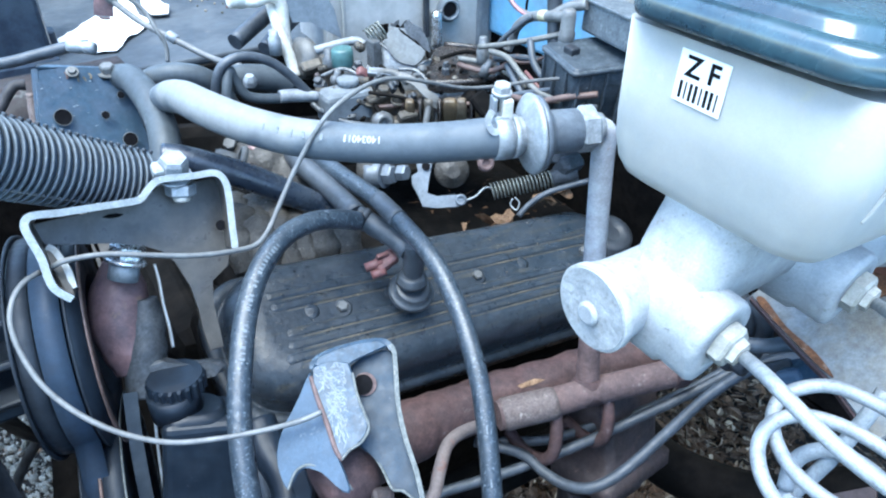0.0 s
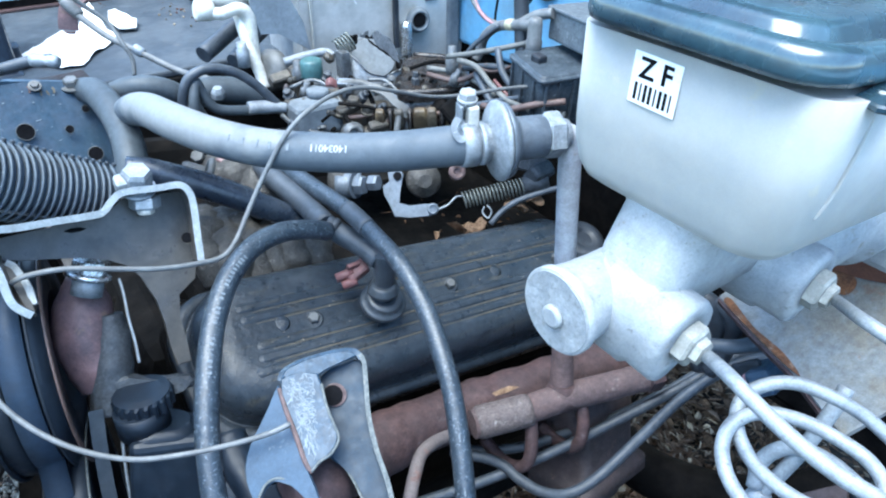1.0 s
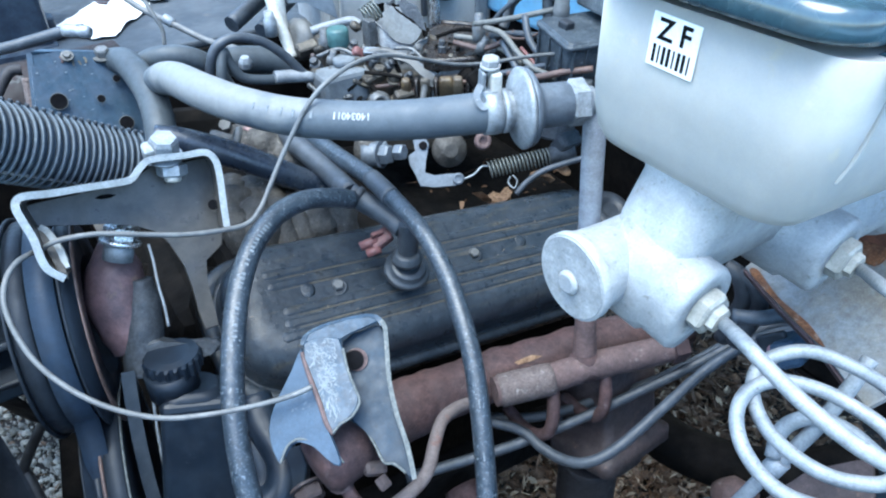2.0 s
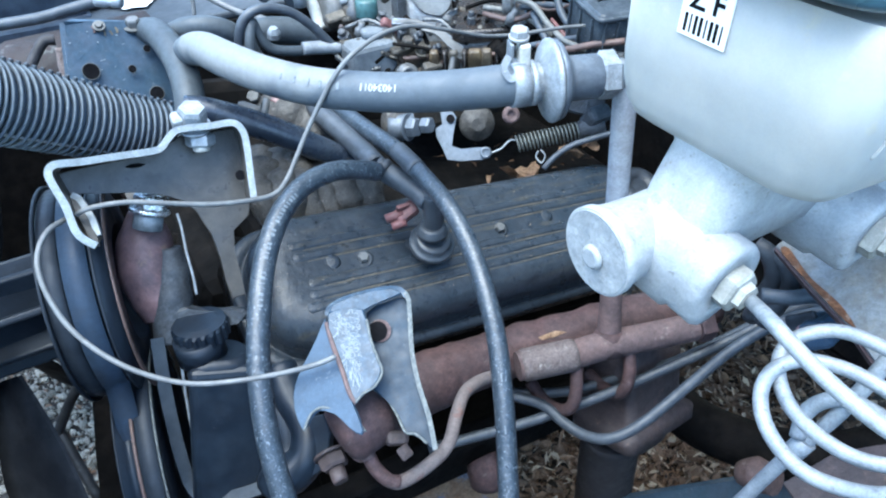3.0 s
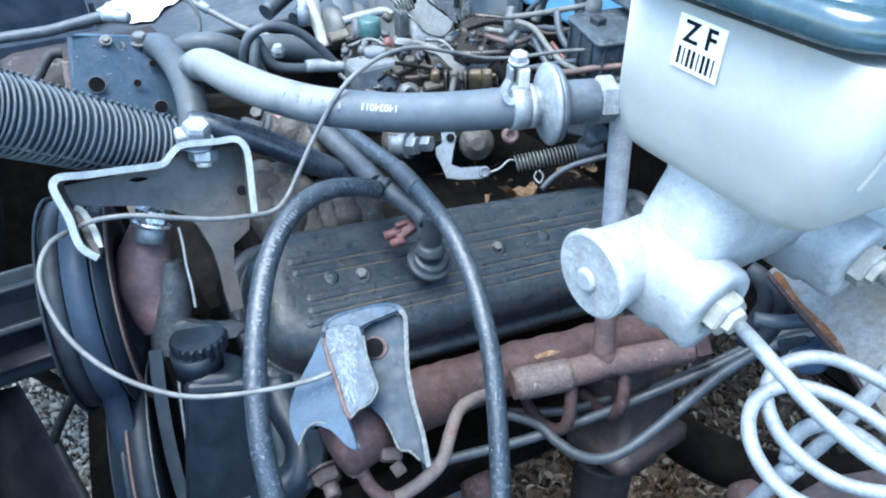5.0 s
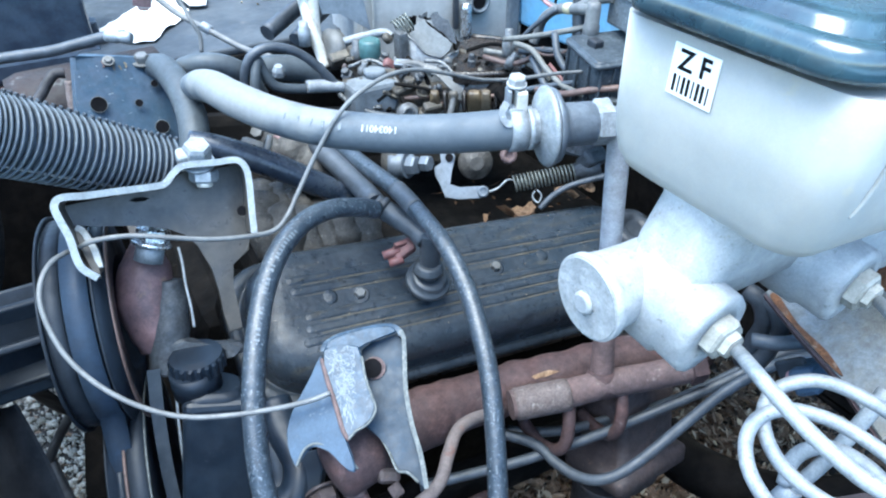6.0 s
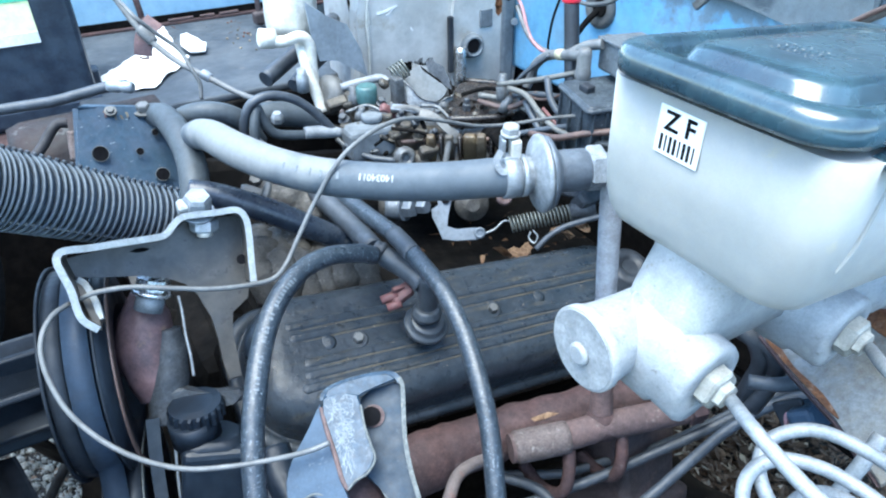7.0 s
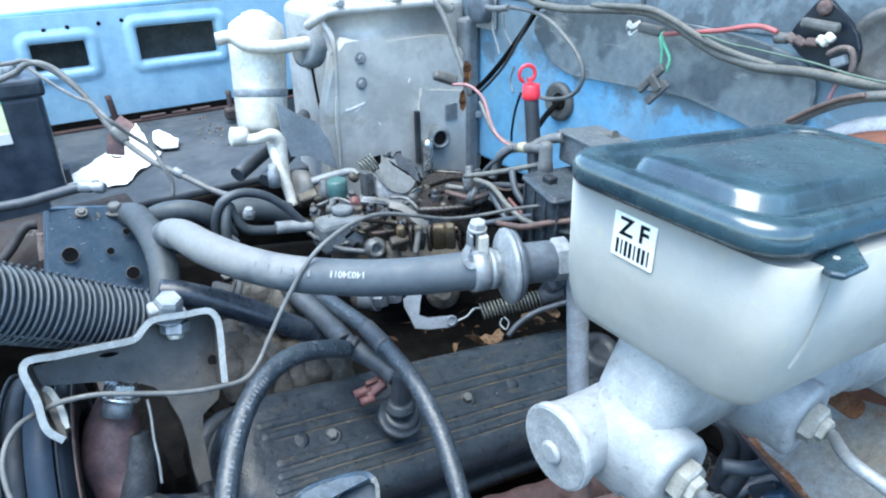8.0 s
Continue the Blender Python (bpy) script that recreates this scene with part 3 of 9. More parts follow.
def lettering(text, size, m, material, parent, name="print"):
    """Letters as a thin mesh."""
    cu = bpy.data.curves.new("letters", "FONT")
    cu.offset = size * 0.022
    cu.body, cu.size, cu.extrude, cu.align_x, cu.align_y = text, size, 0.0001, "CENTER", "CENTER"
    ob = bpy.data.objects.new("letters", cu)
    scene.collection.objects.link(ob)
    me = bpy.data.meshes.new_from_object(ob.evaluated_get(bpy.context.evaluated_depsgraph_get()))
    bpy.data.objects.remove(ob)
    bm = bmesh.new()
    bm.from_mesh(me)
    bpy.data.meshes.remove(me)
    bm.transform(m)
    return part(name, bm, material, parent)


# ground: one sheet to the horizon
bm = bmesh.new()
bmesh.ops.create_grid(bm, x_segments=90, y_segments=90, size=1)
for v in bm.verts:
    far = max(abs(v.co.x), abs(v.co.y))
    v.co *= 3.0 + 300 * max(0, far - 0.6) ** 3
    v.co.z = 0.012 * noise.noise(v.co * 4) if v.co.length < 4 else 0
me = bpy.data.meshes.new("ground")
bm.to_mesh(me)
bm.free()
me.materials.append(GROUND)
tagged(new("ground", me), "dark earth and gravel ground under the car", "ground", kind="structure")

# firewall with its sound pad
fire = thing("wall_firewall", (0.67, 0.6, 0.6), "dirty faded blue steel firewall with a dusty grey sound pad", "wall", kind="structure")
part("panel", rbox((0.672, 0.6, 1.035), (0.02, 1.75, 0.27), 0.006), BLUEDIRT, fire)
part("lower_panel", rbox((0.69, 0.6, 0.765), (0.03, 1.75, 0.27), 0.006), SHADEGRIME, fire, "near-black lower firewall")
part("floor_pan", rbox((1.25, 0.6, 0.635), (1.15, 1.75, 0.02), 0.006), SHADEGRIME, fire, "black underside of the cabin floor")
part("upper_panel", rbox(pose(0.685, 0.6, 1.232, 0, 12, 0), (0.02, 1.75, 0.156), 0.002), DUSTBLUE, fire, "dust-dulled upper firewall")
part("cowl", rbox((0.77, 0.6, 1.315), (0.16, 1.75, 0.025), 0.01), BLUE, fire)
bm = bmesh.new()
outline = [(0.657, 0.729, 1.152), (0.657, 0.745, 1.119), (0.657, 0.697, 1.081), (0.657, 0.668, 1.076), (0.657, 0.642, 1.076), (0.657, 0.601, 1.078), (0.657, 0.563, 1.079), (0.657, 0.52, 1.081), (0.657, 0.479, 1.082), (0.657, 0.445, 1.077), (0.657, 0.416, 1.073), (0.657, 0.387, 1.066), (0.657, 0.35, 1.066), (0.657, 0.336, 1.1), (0.657, 0.337, 1.121), (0.657, 0.35, 1.138), (0.657, 0.39, 1.15), (0.657, 0.444, 1.157), (0.657, 0.526, 1.16), (0.657, 0.6, 1.16), (0.657, 0.67, 1.158)]
plate(smooth_outline(outline, 2), 0.008, bm, bevel=0.003)
part("sound_pad", bm, PAD, fire, "dusty dark grey fibre sound pad")

# passenger side inner wing: panel with two pressed openings, a shelf below and the wing top above
wing = thing("wall_inner_wing", (0.2, 1.5, 0.7), "light blue painted inner wing panel with two pressed openings", "wall", kind="structure")


def wing_panel():
    """Sheet with two real openings, each with a raised rim."""
    xs = [-0.75, 0.072, 0.172, 0.263, 0.422, 0.66]
    bm = bmesh.new()
    for x0, x1, hole in zip(xs, xs[1:], (0, 1, 0, 2, 0)):
        spans = [(0.9, 1.115)] if not hole else [(0.9, 1.011), (1.066 if hole == 1 else 1.08, 1.115)]
        for z0, z1 in spans:
            rbox(((x0 + x1) / 2, 1.5, (z0 + z1) / 2), (x1 - x0, 0.008, z1 - z0), 0, bm)
    bmesh.ops.remove_doubles(bm, verts=bm.verts, dist=0.0005)
    return bm


part("panel", wing_panel(), BLUE, wing)
for cx, cz, hx, hz in ((0.122, 1.0385, 0.05, 0.0275), (0.3425, 1.0455, 0.08, 0.0345)):
    m = pose(cx, 1.496, cz, 90, 0, 0)
    bm = bmesh.new()
    rings = [[bm.verts.new(m @ Vector((x, y, h))) for x, y in rounded_rect(hx + e, hz + e, 0.006 + e * 0.8, 5)] for e, h in ((0.024, 0.0006), (0.019, 0.0016), (0.016, 0.0045), (0.011, 0.006), (0.005, 0.0058), (0.0005, 0.0035), (-0.002, -0.002), (-0.003, -0.016))]
    for p, q in zip(rings, rings[1:]):
        for j in range(len(p)):
            bm.faces.new((p[j], p[(j + 1) % len(p)], q[(j + 1) % len(p)], q[j])).smooth = True
    part("opening_rim", bm, BLUE, wing)
part("wing_skin", rbox((0.0, 1.66, 0.97), (1.7, 0.01, 0.31), 0.004), GREYDIRT, wing, "dull inside of the outer wing skin")
part("wing_top", tube([(-0.8, 1.51, 1.112), (0.0, 1.51, 1.118), (0.66, 1.51, 1.128)], 0.008, 10, 4), BLUE, wing)
part("wing_flange", rbox(pose(-0.05, 1.6, 1.128, 6, 0, 0), (1.7, 0.19, 0.006), 0.002), BLEACHED, wing, "sun-bleached pale wing edge")
for x, z in ((0.105, 1.088), (0.145, 1.09), (0.2, 1.092), (0.242, 1.094)):
    part("hole", lathe((x, 1.4985, z), (0, -1, 0), [(0.004, 0), (0.004, 0.004)], 12), INK, wing, "small dark punched hole")
shelf = thing("wing_shelf", (0.2, 1.25, 0.88), "dark slate grey inner wing shelf strewn with dust and bits", "panel", kind="structure")
part("shelf", rbox((0.24, 1.25, 0.89), (0.42, 0.46, 0.012), 0.004), SLATE, shelf)
part("side", rbox((0.24, 1.02, 0.78), (0.42, 0.012, 0.21), 0.004), SHADEGRIME, shelf)
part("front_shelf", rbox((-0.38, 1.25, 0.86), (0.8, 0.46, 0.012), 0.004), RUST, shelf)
part("front_side", rbox((-0.38, 1.02, 0.68), (0.8, 0.012, 0.36), 0.004), SHADEGRIME, shelf)
part("lip", rbox((0.3, 1.489, 0.897), (0.8, 0.016, 0.006), 0.002), RUST, shelf, "rusty seam along the wing")
part("gap", rbox((0.1, 1.4945, 0.906), (1.2, 0.004, 0.014), 0.001), SHADEGRIME, shelf, "black gap under the wing panel")
for x_, l_ in ((0.262, 0.05), (0.315, 0.03), (0.36, 0.04)):
    part("rust_flake", rbox(pose(x_, 1.487, 0.9035, 0, 0, 4), (l_, 0.008, 0.004), 0.001), RUSTPALE, shelf, "tan rust flakes on the seam")

# unseen car body added to block light: raised bonnet, near wing, front panel
bonnet = thing("wall_unseen_bonnet", (0.8, 0.65, 1.34), "unseen raised blue bonnet with dusty dark inner side, added to block light", "bonnet", kind="structure")
hinge = pose(0.82, 0.65, 1.345, 0, 84, 0)
part("skin", rbox(hinge @ pose(-0.6, 0, 0.02), (1.2, 1.6, 0.006), 0.002), BLUE, bonnet)
part("liner", rbox(hinge @ pose(-0.6, 0, -0.004), (1.1, 1.45, 0.02), 0.006), SLATE, bonnet)
near = thing("wall_unseen_near_wing", (0.0, -0.3, 0.7), "unseen faded blue near side wing, added to block low light", "wall", kind="structure")
part("skin", rbox((0.0, -0.42, 0.72), (2.0, 0.012, 0.6), 0.005), BLUE, near)
part("top", rbox(pose(0.0, -0.33, 1.03, -8, 0, 0), (2.0, 0.2, 0.012), 0.005), BLUE, near)
front = thing("wall_front", (-0.5, 0.6, 0.6), "blue front panel ahead of the radiator, added to close the bay", "wall", kind="structure")
part("panel", rbox((-0.5, 0.6, 0.7), (0.03, 2.0, 0.5), 0.006), BLUE, front)
part("slam_panel", rbox((-0.42, 0.6, 0.97), (0.16, 1.9, 0.03), 0.008), RUSTPLATE, front)


# valve cover: ribbed lid with rounded ends
VC_U, VC_N = Vector((0.9855, 0.0, -0.1697)), Vector((0.0, -0.44, 0.9))
VC = basis((0.189, 0.454, 0.845), VC_U, VC_N)


def build_valve_cover():
    m = VC @ Matrix.Translation((0.14, 0, 0))
    cover = thing("valve_cover", m @ Vector((0, 0, -0.06)), "dusty black ribbed steel valve cover bolted to the engine", "valve cover")
    rows = [(0.253, 0.077, 0.05, -0.062), (0.253, 0.077, 0.05, -0.05), (0.251, 0.075, 0.05, -0.0465), (0.246, 0.071, 0.05, -0.0455), (0.242, 0.0685, 0.05, -0.0462), (0.2405, 0.0675, 0.05, -0.0475), (0.2395, 0.067, 0.05, -0.046), (0.239, 0.0668, 0.05, -0.03)]
    for i in range(1, 11):
        a = i / 10 * math.pi / 2
        rows.append((0.239 - 0.03 * (1 - math.cos(a)), 0.0668 - 0.024 * (1 - math.cos(a)), 0.05 - 0.016 * (1 - math.cos(a)), -0.03 + 0.028 * math.sin(a)))
    part("lid", loops(m, rows, k=8), COVER, cover)
    # broad soft ribs with rounded finger ends, dust settled between them
    for i, v in enumerate((-0.047, -0.0355, -0.024, -0.0125, 0.0145, 0.026, 0.0375)):
        start = -0.06 - 0.004 * math.sin(i * 1.7) + 0.1 * max(0, abs(v + 0.005) - 0.03)
        half = (0.36 - start) / 2
        drop = -0.0022 - 0.009 * max(0, abs(v) - 0.036) / 0.011
        lean = VC @ pose(start + half, v, drop, -22 * v / 0.045 if abs(v) > 0.04 else 0, 0, 0)
        part("rib", loops(lean, [(half + 0.003, 0.0052, 0.0052, -0.003), (half + 0.001, 0.0046, 0.0046, -0.0002), (half - 0.001, 0.0036, 0.0036, 0.0008), (half - 0.003, 0.0024, 0.0024, 0.0012), (half - 0.005, 0.001, 0.001, 0.0013)], k=6), COVER, cover)
        w = v - 0.0057
        part("dust_line", tube([VC @ Vector((start + 0.012 + (0.33 - start) * k / 8, w + 0.0005 * (k % 2), drop + 0.0002)) for k in range(9)], [0.0003, 0.0008, 0.0004, 0.0009, 0.0003, 0.0008, 0.0003, 0.0006, 0.0003], 6, 2), DUST, cover, "line of tan dust")
    for s in (0, 0.153, 0.305):
        b = part("bolt", lathe(VC @ Vector((s, 0, -0.003)), VC_N, [(0.0054, 0), (0.0054, 0.0062), (0.0044, 0.0072)], 6), BRACKET, cover)
        part("washer", lathe(VC @ Vector((s, 0, -0.0035)), VC_N, [(0.0095, 0), (0.0095, 0.0016), (0.008, 0.0022)], 20), COVER, b)
    for s in (-0.03, 0.05, 0.215):
        part("dimple", lathe(VC @ Vector((s, 0.004, -0.003)), VC_N, [(0.009, 0), (0.007, 0.0012), (0.003, 0.0018)], 14), COVER, cover)
    # oil filler neck and cap at the rear end
    part("filler_cap", lathe(VC @ Vector((0.35, 0.008, -0.004)), VC_N, [(0.03, 0), (0.03, 0.006), (0.026, 0.008), (0.026, 0.018), (0.022, 0.021), (0.012, 0.021), (0.01, 0.018)], 30), BLACK, cover, "round black oil filler cap")
    part("gasket", loops(m, [(0.25, 0.073, 0.05, -0.068), (0.25, 0.073, 0.05, -0.062)]), SHADEGRIME, cover)
    return cover


build_valve_cover()

# positive vent valve in its rubber grommet, with the elbow and plug beside it
vent = thing("vent_valve", (0.2538, 0.4383, 0.8563), "black rubber elbow on a vent valve pressed into the valve cover", "valve")
g0, gax = Vector((0.2522, 0.4383, 0.8470)), VC_N
part("grommet", lathe(g0 - gax * 0.004, gax, [(0.021, 0), (0.0217, 0.002), (0.0217, 0.0045), (0.02, 0.006), (0.0172, 0.0066), (0.0168, 0.011), (0.0155, 0.0125), (0.011, 0.013)], 26), RUBBER, vent)
part("collar", lathe((0.2504, 0.4339, 0.8656), (0, -0.15, 1), [(0.0125, -0.005), (0.0142, -0.004), (0.0142, 0.0), (0.0125, 0.001), (0.0125, 0.004), (0.0095, 0.0055)], 22), RUBBER, vent)
part("elbow", tube([(0.2513, 0.4346, 0.8636), (0.2530, 0.4344, 0.8814), (0.2529, 0.4333, 0.8975), (0.2520, 0.4332, 0.9038)], [0.0085, 0.0098, 0.0098, 0.0085], 18), RUBBER, vent)
part("branch_hose", tube([(0.2503, 0.4379, 0.8945), (0.2439, 0.4541, 0.9009), (0.2325, 0.4696, 0.9095), (0.2225, 0.4826, 0.9166)], 0.0098, 16), HOSE_DARK, vent)
part("hose", tube([(0.2231, 0.4817, 0.9157), (0.2236, 0.5216, 0.9157), (0.2186, 0.5624, 0.9199), (0.2150, 0.5890, 0.9227), (0.2186, 0.6217, 0.9202)], 0.0105, 14), HOSE_DARK, vent)
part("tie", lathe((0.2278, 0.4757, 0.9126), Vector((0.2231, 0.4812, 0.9177)) - Vector((0.2278, 0.4757, 0.9126)), [(0.0105, 0), (0.0112, 0.003), (0.0105, 0.006)], 20), BLACK, vent)
small = part("small_hose", tube([(0.2160, 0.4658, 0.9217), (0.1978, 0.4613, 0.9324), (0.1701, 0.4535, 0.9435), (0.1412, 0.4402, 0.9472), (0.1145, 0.4193, 0.9428), (0.0918, 0.3931, 0.9296), (0.0740, 0.3640, 0.9114), (0.0595, 0.3364, 0.8875), (0.0501, 0.3093, 0.8621), (0.0459, 0.2887, 0.8392), (0.0433, 0.2626, 0.8092)], 0.0083, 16), HOSE_SPECK, vent)
line_ = spline([(0.1412, 0.4402, 0.9472), (0.1145, 0.4193, 0.9428), (0.0918, 0.3931, 0.9296), (0.0740, 0.3640, 0.9114), (0.0595, 0.3364, 0.8875)], 10)
for i in range(26):
    if i in (9, 12, 17, 18, 22):
        continue
    q, d = line_[5 + i], (line_[6 + i] - line_[5 + i]).normalized()
    o = Vector((0.05, -0.02, 1.24)) - q
    o = (o - d * o.dot(d)).normalized()
    part("print_mark", rbox(basis(q + o * 0.0083, d, o), (0.001 + 0.0005 * (i % 3), 0.0032, 0.0003), 0), FAINTPRINT, small, "row of worn pale print")
plug = thing("wire_plug", (0.2303, 0.4569, 0.8731), "faded dull red plastic wire plug lying on the valve cover", "plug")
part("housing", rbox(basis((0.2362, 0.4566, 0.8762), Vector((0.2463, 0.4553, 0.8808)) - Vector((0.2232, 0.4571, 0.8693)), VC_N), (0.022, 0.014, 0.012), 0.003), DULLRED, plug)
part("pin", tube([(0.2324, 0.4558, 0.8781), (0.2167, 0.4597, 0.8741)], 0.0042, 10, 2), DULLRED, plug)
part("pin", tube([(0.2326, 0.4503, 0.8712), (0.2197, 0.4538, 0.8683)], 0.0042, 10, 2), DULLRED, plug)
part("latch", rbox(basis((0.2326, 0.4553, 0.8846), (1, 0, 0), VC_N), (0.012, 0.004, 0.006), 0.001), DULLRED, plug)

fuel = thing("fuel_hose", (0.2399, 0.3477, 0.9093), "speckled dark blue grey rubber hose over the valve cover", "hose")
part("hose", tube([(0.2297, 0.5980, 0.9272), (0.2336, 0.5607, 0.9268), (0.2372, 0.5233, 0.9276), (0.2431, 0.4768, 0.9276), (0.2432, 0.4300, 0.9261), (0.2420, 0.3856, 0.9209), (0.2378, 0.3459, 0.9059), (0.2292, 0.3111, 0.8895), (0.2212, 0.2841, 0.8691), (0.2086, 0.2556, 0.8421), (0.1954, 0.2299, 0.8143), (0.1788, 0.2005, 0.7814)], [0.0085, 0.0085, 0.0082, 0.008, 0.0078, 0.0075, 0.0075, 0.0075, 0.0075, 0.0075, 0.0075, 0.0075], 16), HOSE_SPECK, fuel)
part("sleeve", tube([(0.2431, 0.4800, 0.9276), (0.2433, 0.4600, 0.9272), (0.2432, 0.4420, 0.9265)], 0.0087, 16, 4), HOSE_DARK, fuel, "black rubber sleeve round the hose")
for q, along in (((0.2425, 0.3990, 0.9228), (0, -1, -0.1)), ((0.2330, 0.3270, 0.8972), (-0.3, -1, -0.5)), ((0.2245, 0.2950, 0.8776), (-0.3, -1, -0.7)), ((0.2130, 0.2650, 0.8525), (-0.4, -0.9, -0.9)), ((0.2010, 0.2410, 0.8265), (-0.4, -0.9, -0.9))):
    out = (Vector((0.018, -0.005, 1.24)) - Vector(q)).normalized()
    part("scuff", rbox(basis(Vector(q) + out * 0.0073, along, out), (0.006, 0.0012, 0.0008), 0.0002, None, 1), FAINTPRINT, fuel, "pale scuff on the rubber")

def drawn(at, axis, corner, profile, pull, seg=56):
    """A turned form whose outline is pulled out to a blunt corner on one side."""
    bm = bmesh.new()
    z = Vector(axis).normalized()
    x = Vector(corner)
    x = (x - z * x.dot(z)).normalized()
    y = z.cross(x)
    rings = []
    for r, h in profile:
        ring = []
        for k in range(seg):
            a = 2 * math.pi * k / seg
            e = 1 + (pull * max(0, math.cos(a)) ** 7 if r > 0.015 else 0)
            ring.append(bm.verts.new(Vector(at) + z * h + r * e * (math.cos(a) * x + math.sin(a) * y)))
        rings.append(ring)
    for p, q in zip(rings, rings[1:]):
        for k in range(seg):
            bm.faces.new((p[k], p[(k + 1) % seg], q[(k + 1) % seg], q[k])).smooth = True
    bm.faces.new(rings[0][::-1])
    bm.faces.new(rings[-1])
    return bm


# brake master cylinder, its milky reservoir and lid
mc = thing("master_cylinder", (0.3, 0.15, 1.03), "whitish cast alloy brake master cylinder with milky plastic reservoir", "master cylinder")
bm = lathe((0.2, 0.177, 1.036), (1, 0, 0), [(0.0218, 0), (0.0224, 0.0006), (0.0223, 0.0045), (0.0212, 0.0065), (0.0204, 0.01), (0.0196, 0.016), (0.019, 0.03), (0.019, 0.06), (0.0188, 0.225)], 40)
part("body", bm, CAST, mc)
part("rear_body", lathe((0.355, 0.168, 1.028), (1, 0.01, 0.02), [(0.016, -0.02), (0.026, -0.008), (0.033, 0.012), (0.0365, 0.035), (0.037, 0.058), (0.043, 0.064), (0.044, 0.09)], 40), CAST, mc)
part("end_face", lathe((0.2002, 0.177, 1.036), (-1, 0, 0), [(0.0215, -0.001), (0.0213, 0.0004), (0.0208, 0.0008)], 36), CASTGREY, mc, "dull grey machined end face")
part("end_plug", lathe((0.1996, 0.177, 1.034), (-1, 0, 0), [(0.0062, 0), (0.0062, 0.002), (0.0045, 0.003)], 18), CAST, mc, "bright round plug in the casting")
part("saddle", loops(pose(0.287, 0.165, 1.036), [(0.064, 0.02, 0.012, 0.0), (0.056, 0.024, 0.016, 0.02), (0.045, 0.026, 0.02, 0.04), (0.045, 0.03, 0.02, 0.062)]), CAST, mc)
part("boss", lathe((0.234, 0.171, 1.0525), (-0.08, -0.35, 1), [(0.0098, -0.004), (0.0094, 0.0022), (0.0084, 0.0032)], 24), CAST, mc)
PORTS = []
for at, way in (((0.2385, 0.168, 1.0355), Vector((0.05, -1, -0.12))), ((0.327, 0.158, 1.0335), Vector((0.06, -1, -0.1)))):
    w = way.normalized()
    port = part("port", drawn(at, way, (-0.42, 0, -0.9), [(0.0225, -0.012), (0.023, 0.0), (0.0225, 0.016), (0.0205, 0.0185), (0.0205, 0.033), (0.0192, 0.0355), (0.0115, 0.0362), (0.011, 0.034)], 0.3 if at[0] < 0.3 else 0.16), CAST, mc)
    tip = Vector(at) + w * 0.034
    PORTS.append((tip + w * 0.01, w))
SLOPE = Matrix(((1, 0, 0, 0), (0, 1, 0, 0), (-0.1, 0, 1, -0.0085), (0, 0, 0, 1)))
tank = part("reservoir", loops(pose(0.3152, 0.157, 1.1) @ SLOPE, [(0.055, 0.026, 0.012, -0.017, 0, 0.004), (0.0735, 0.0452, 0.014, -0.0155, 0, 0.004), (0.0785, 0.0512, 0.015, -0.012, 0, 0.0038), (0.0815, 0.0548, 0.016, -0.006, 0, 0.0034), (0.083, 0.0568, 0.015, 0.004, 0, 0.003), (0.0838, 0.058, 0.014, 0.016, 0, 0.002), (0.0849, 0.0603, 0.015, 0.059)], k=10), TANK, mc, "milky translucent plastic fluid tank")
part("seam", tube([(0.2575, 0.0977, 1.158), (0.2578, 0.0984, 1.146), (0.2578, 0.0991, 1.134), (0.2562, 0.1001, 1.121), (0.2535, 0.1015, 1.112), (0.252, 0.1025, 1.108)], 0.0013, 10), TANK, tank, "faint raised mould seam")
LIDM = pose(0.3145, 0.156, 1.1585, 0, 5.7, 0)
lid_rows = [(0.088, 0.052, 0.022, -0.003), (0.0922, 0.0558, 0.02, -0.0038), (0.0932, 0.0568, 0.021, -0.0015), (0.0935, 0.057, 0.021, 0.003), (0.0929, 0.0564, 0.021, 0.0058), (0.091, 0.0545, 0.02, 0.0076), (0.088, 0.0515, 0.019, 0.0088), (0.084, 0.0475, 0.018, 0.0082),
            (0.082, 0.0455, 0.018, 0.006), (0.081, 0.0445, 0.017, 0.002), (0.0785, 0.042, 0.017, 0.001), (0.0745, 0.038, 0.016, 0.001), (0.072, 0.0355, 0.015, 0.0035), (0.07, 0.0335, 0.015, 0.0085), (0.068, 0.0315, 0.015, 0.0105), (0.065, 0.0285, 0.014, 0.0113), (0.05, 0.018, 0.01, 0.0118)]
lid = part("lid", loops(LIDM, lid_rows, k=10), LID, mc, "glossy blue black moulded rubber lid")
part("tab", plate([(0.2487, 0.1026, 1.1570), (0.2778, 0.1037, 1.1570), (0.2639, 0.0890, 1.1560), (0.2498, 0.0897, 1.1550), (0.2471, 0.0936, 1.1550)], 0.003), LID, lid)
bm = bmesh.new()
for i in range(4):
    for j in range(9):
        rbox(LIDM @ pose(-0.04 + 0.0052 * i, -0.009 + 0.0026 * j, 0.0114, 0, 0, 12 * (j % 3 - 1)), (0.0024 + 0.0008 * ((i * 5 + j * 3) % 3), 0.0013, 0.0012), 0.0003, bm, 1)
part("embossing", bm, LID, lid, "raised moulded marks")
# paper label on the front face: letters and a bar code
LAB = basis((0.2302, 0.1685, 1.1442), (0, -1, -0.04), (-1, 0, 0.01)) @ pose(0, 0, 0, 0, 0, 1)
sticker = part("label", rbox(LAB, (0.0238, 0.0212, 0.0006), 0.0002, None, 1), PAPER, tank, "white paper label with black print")
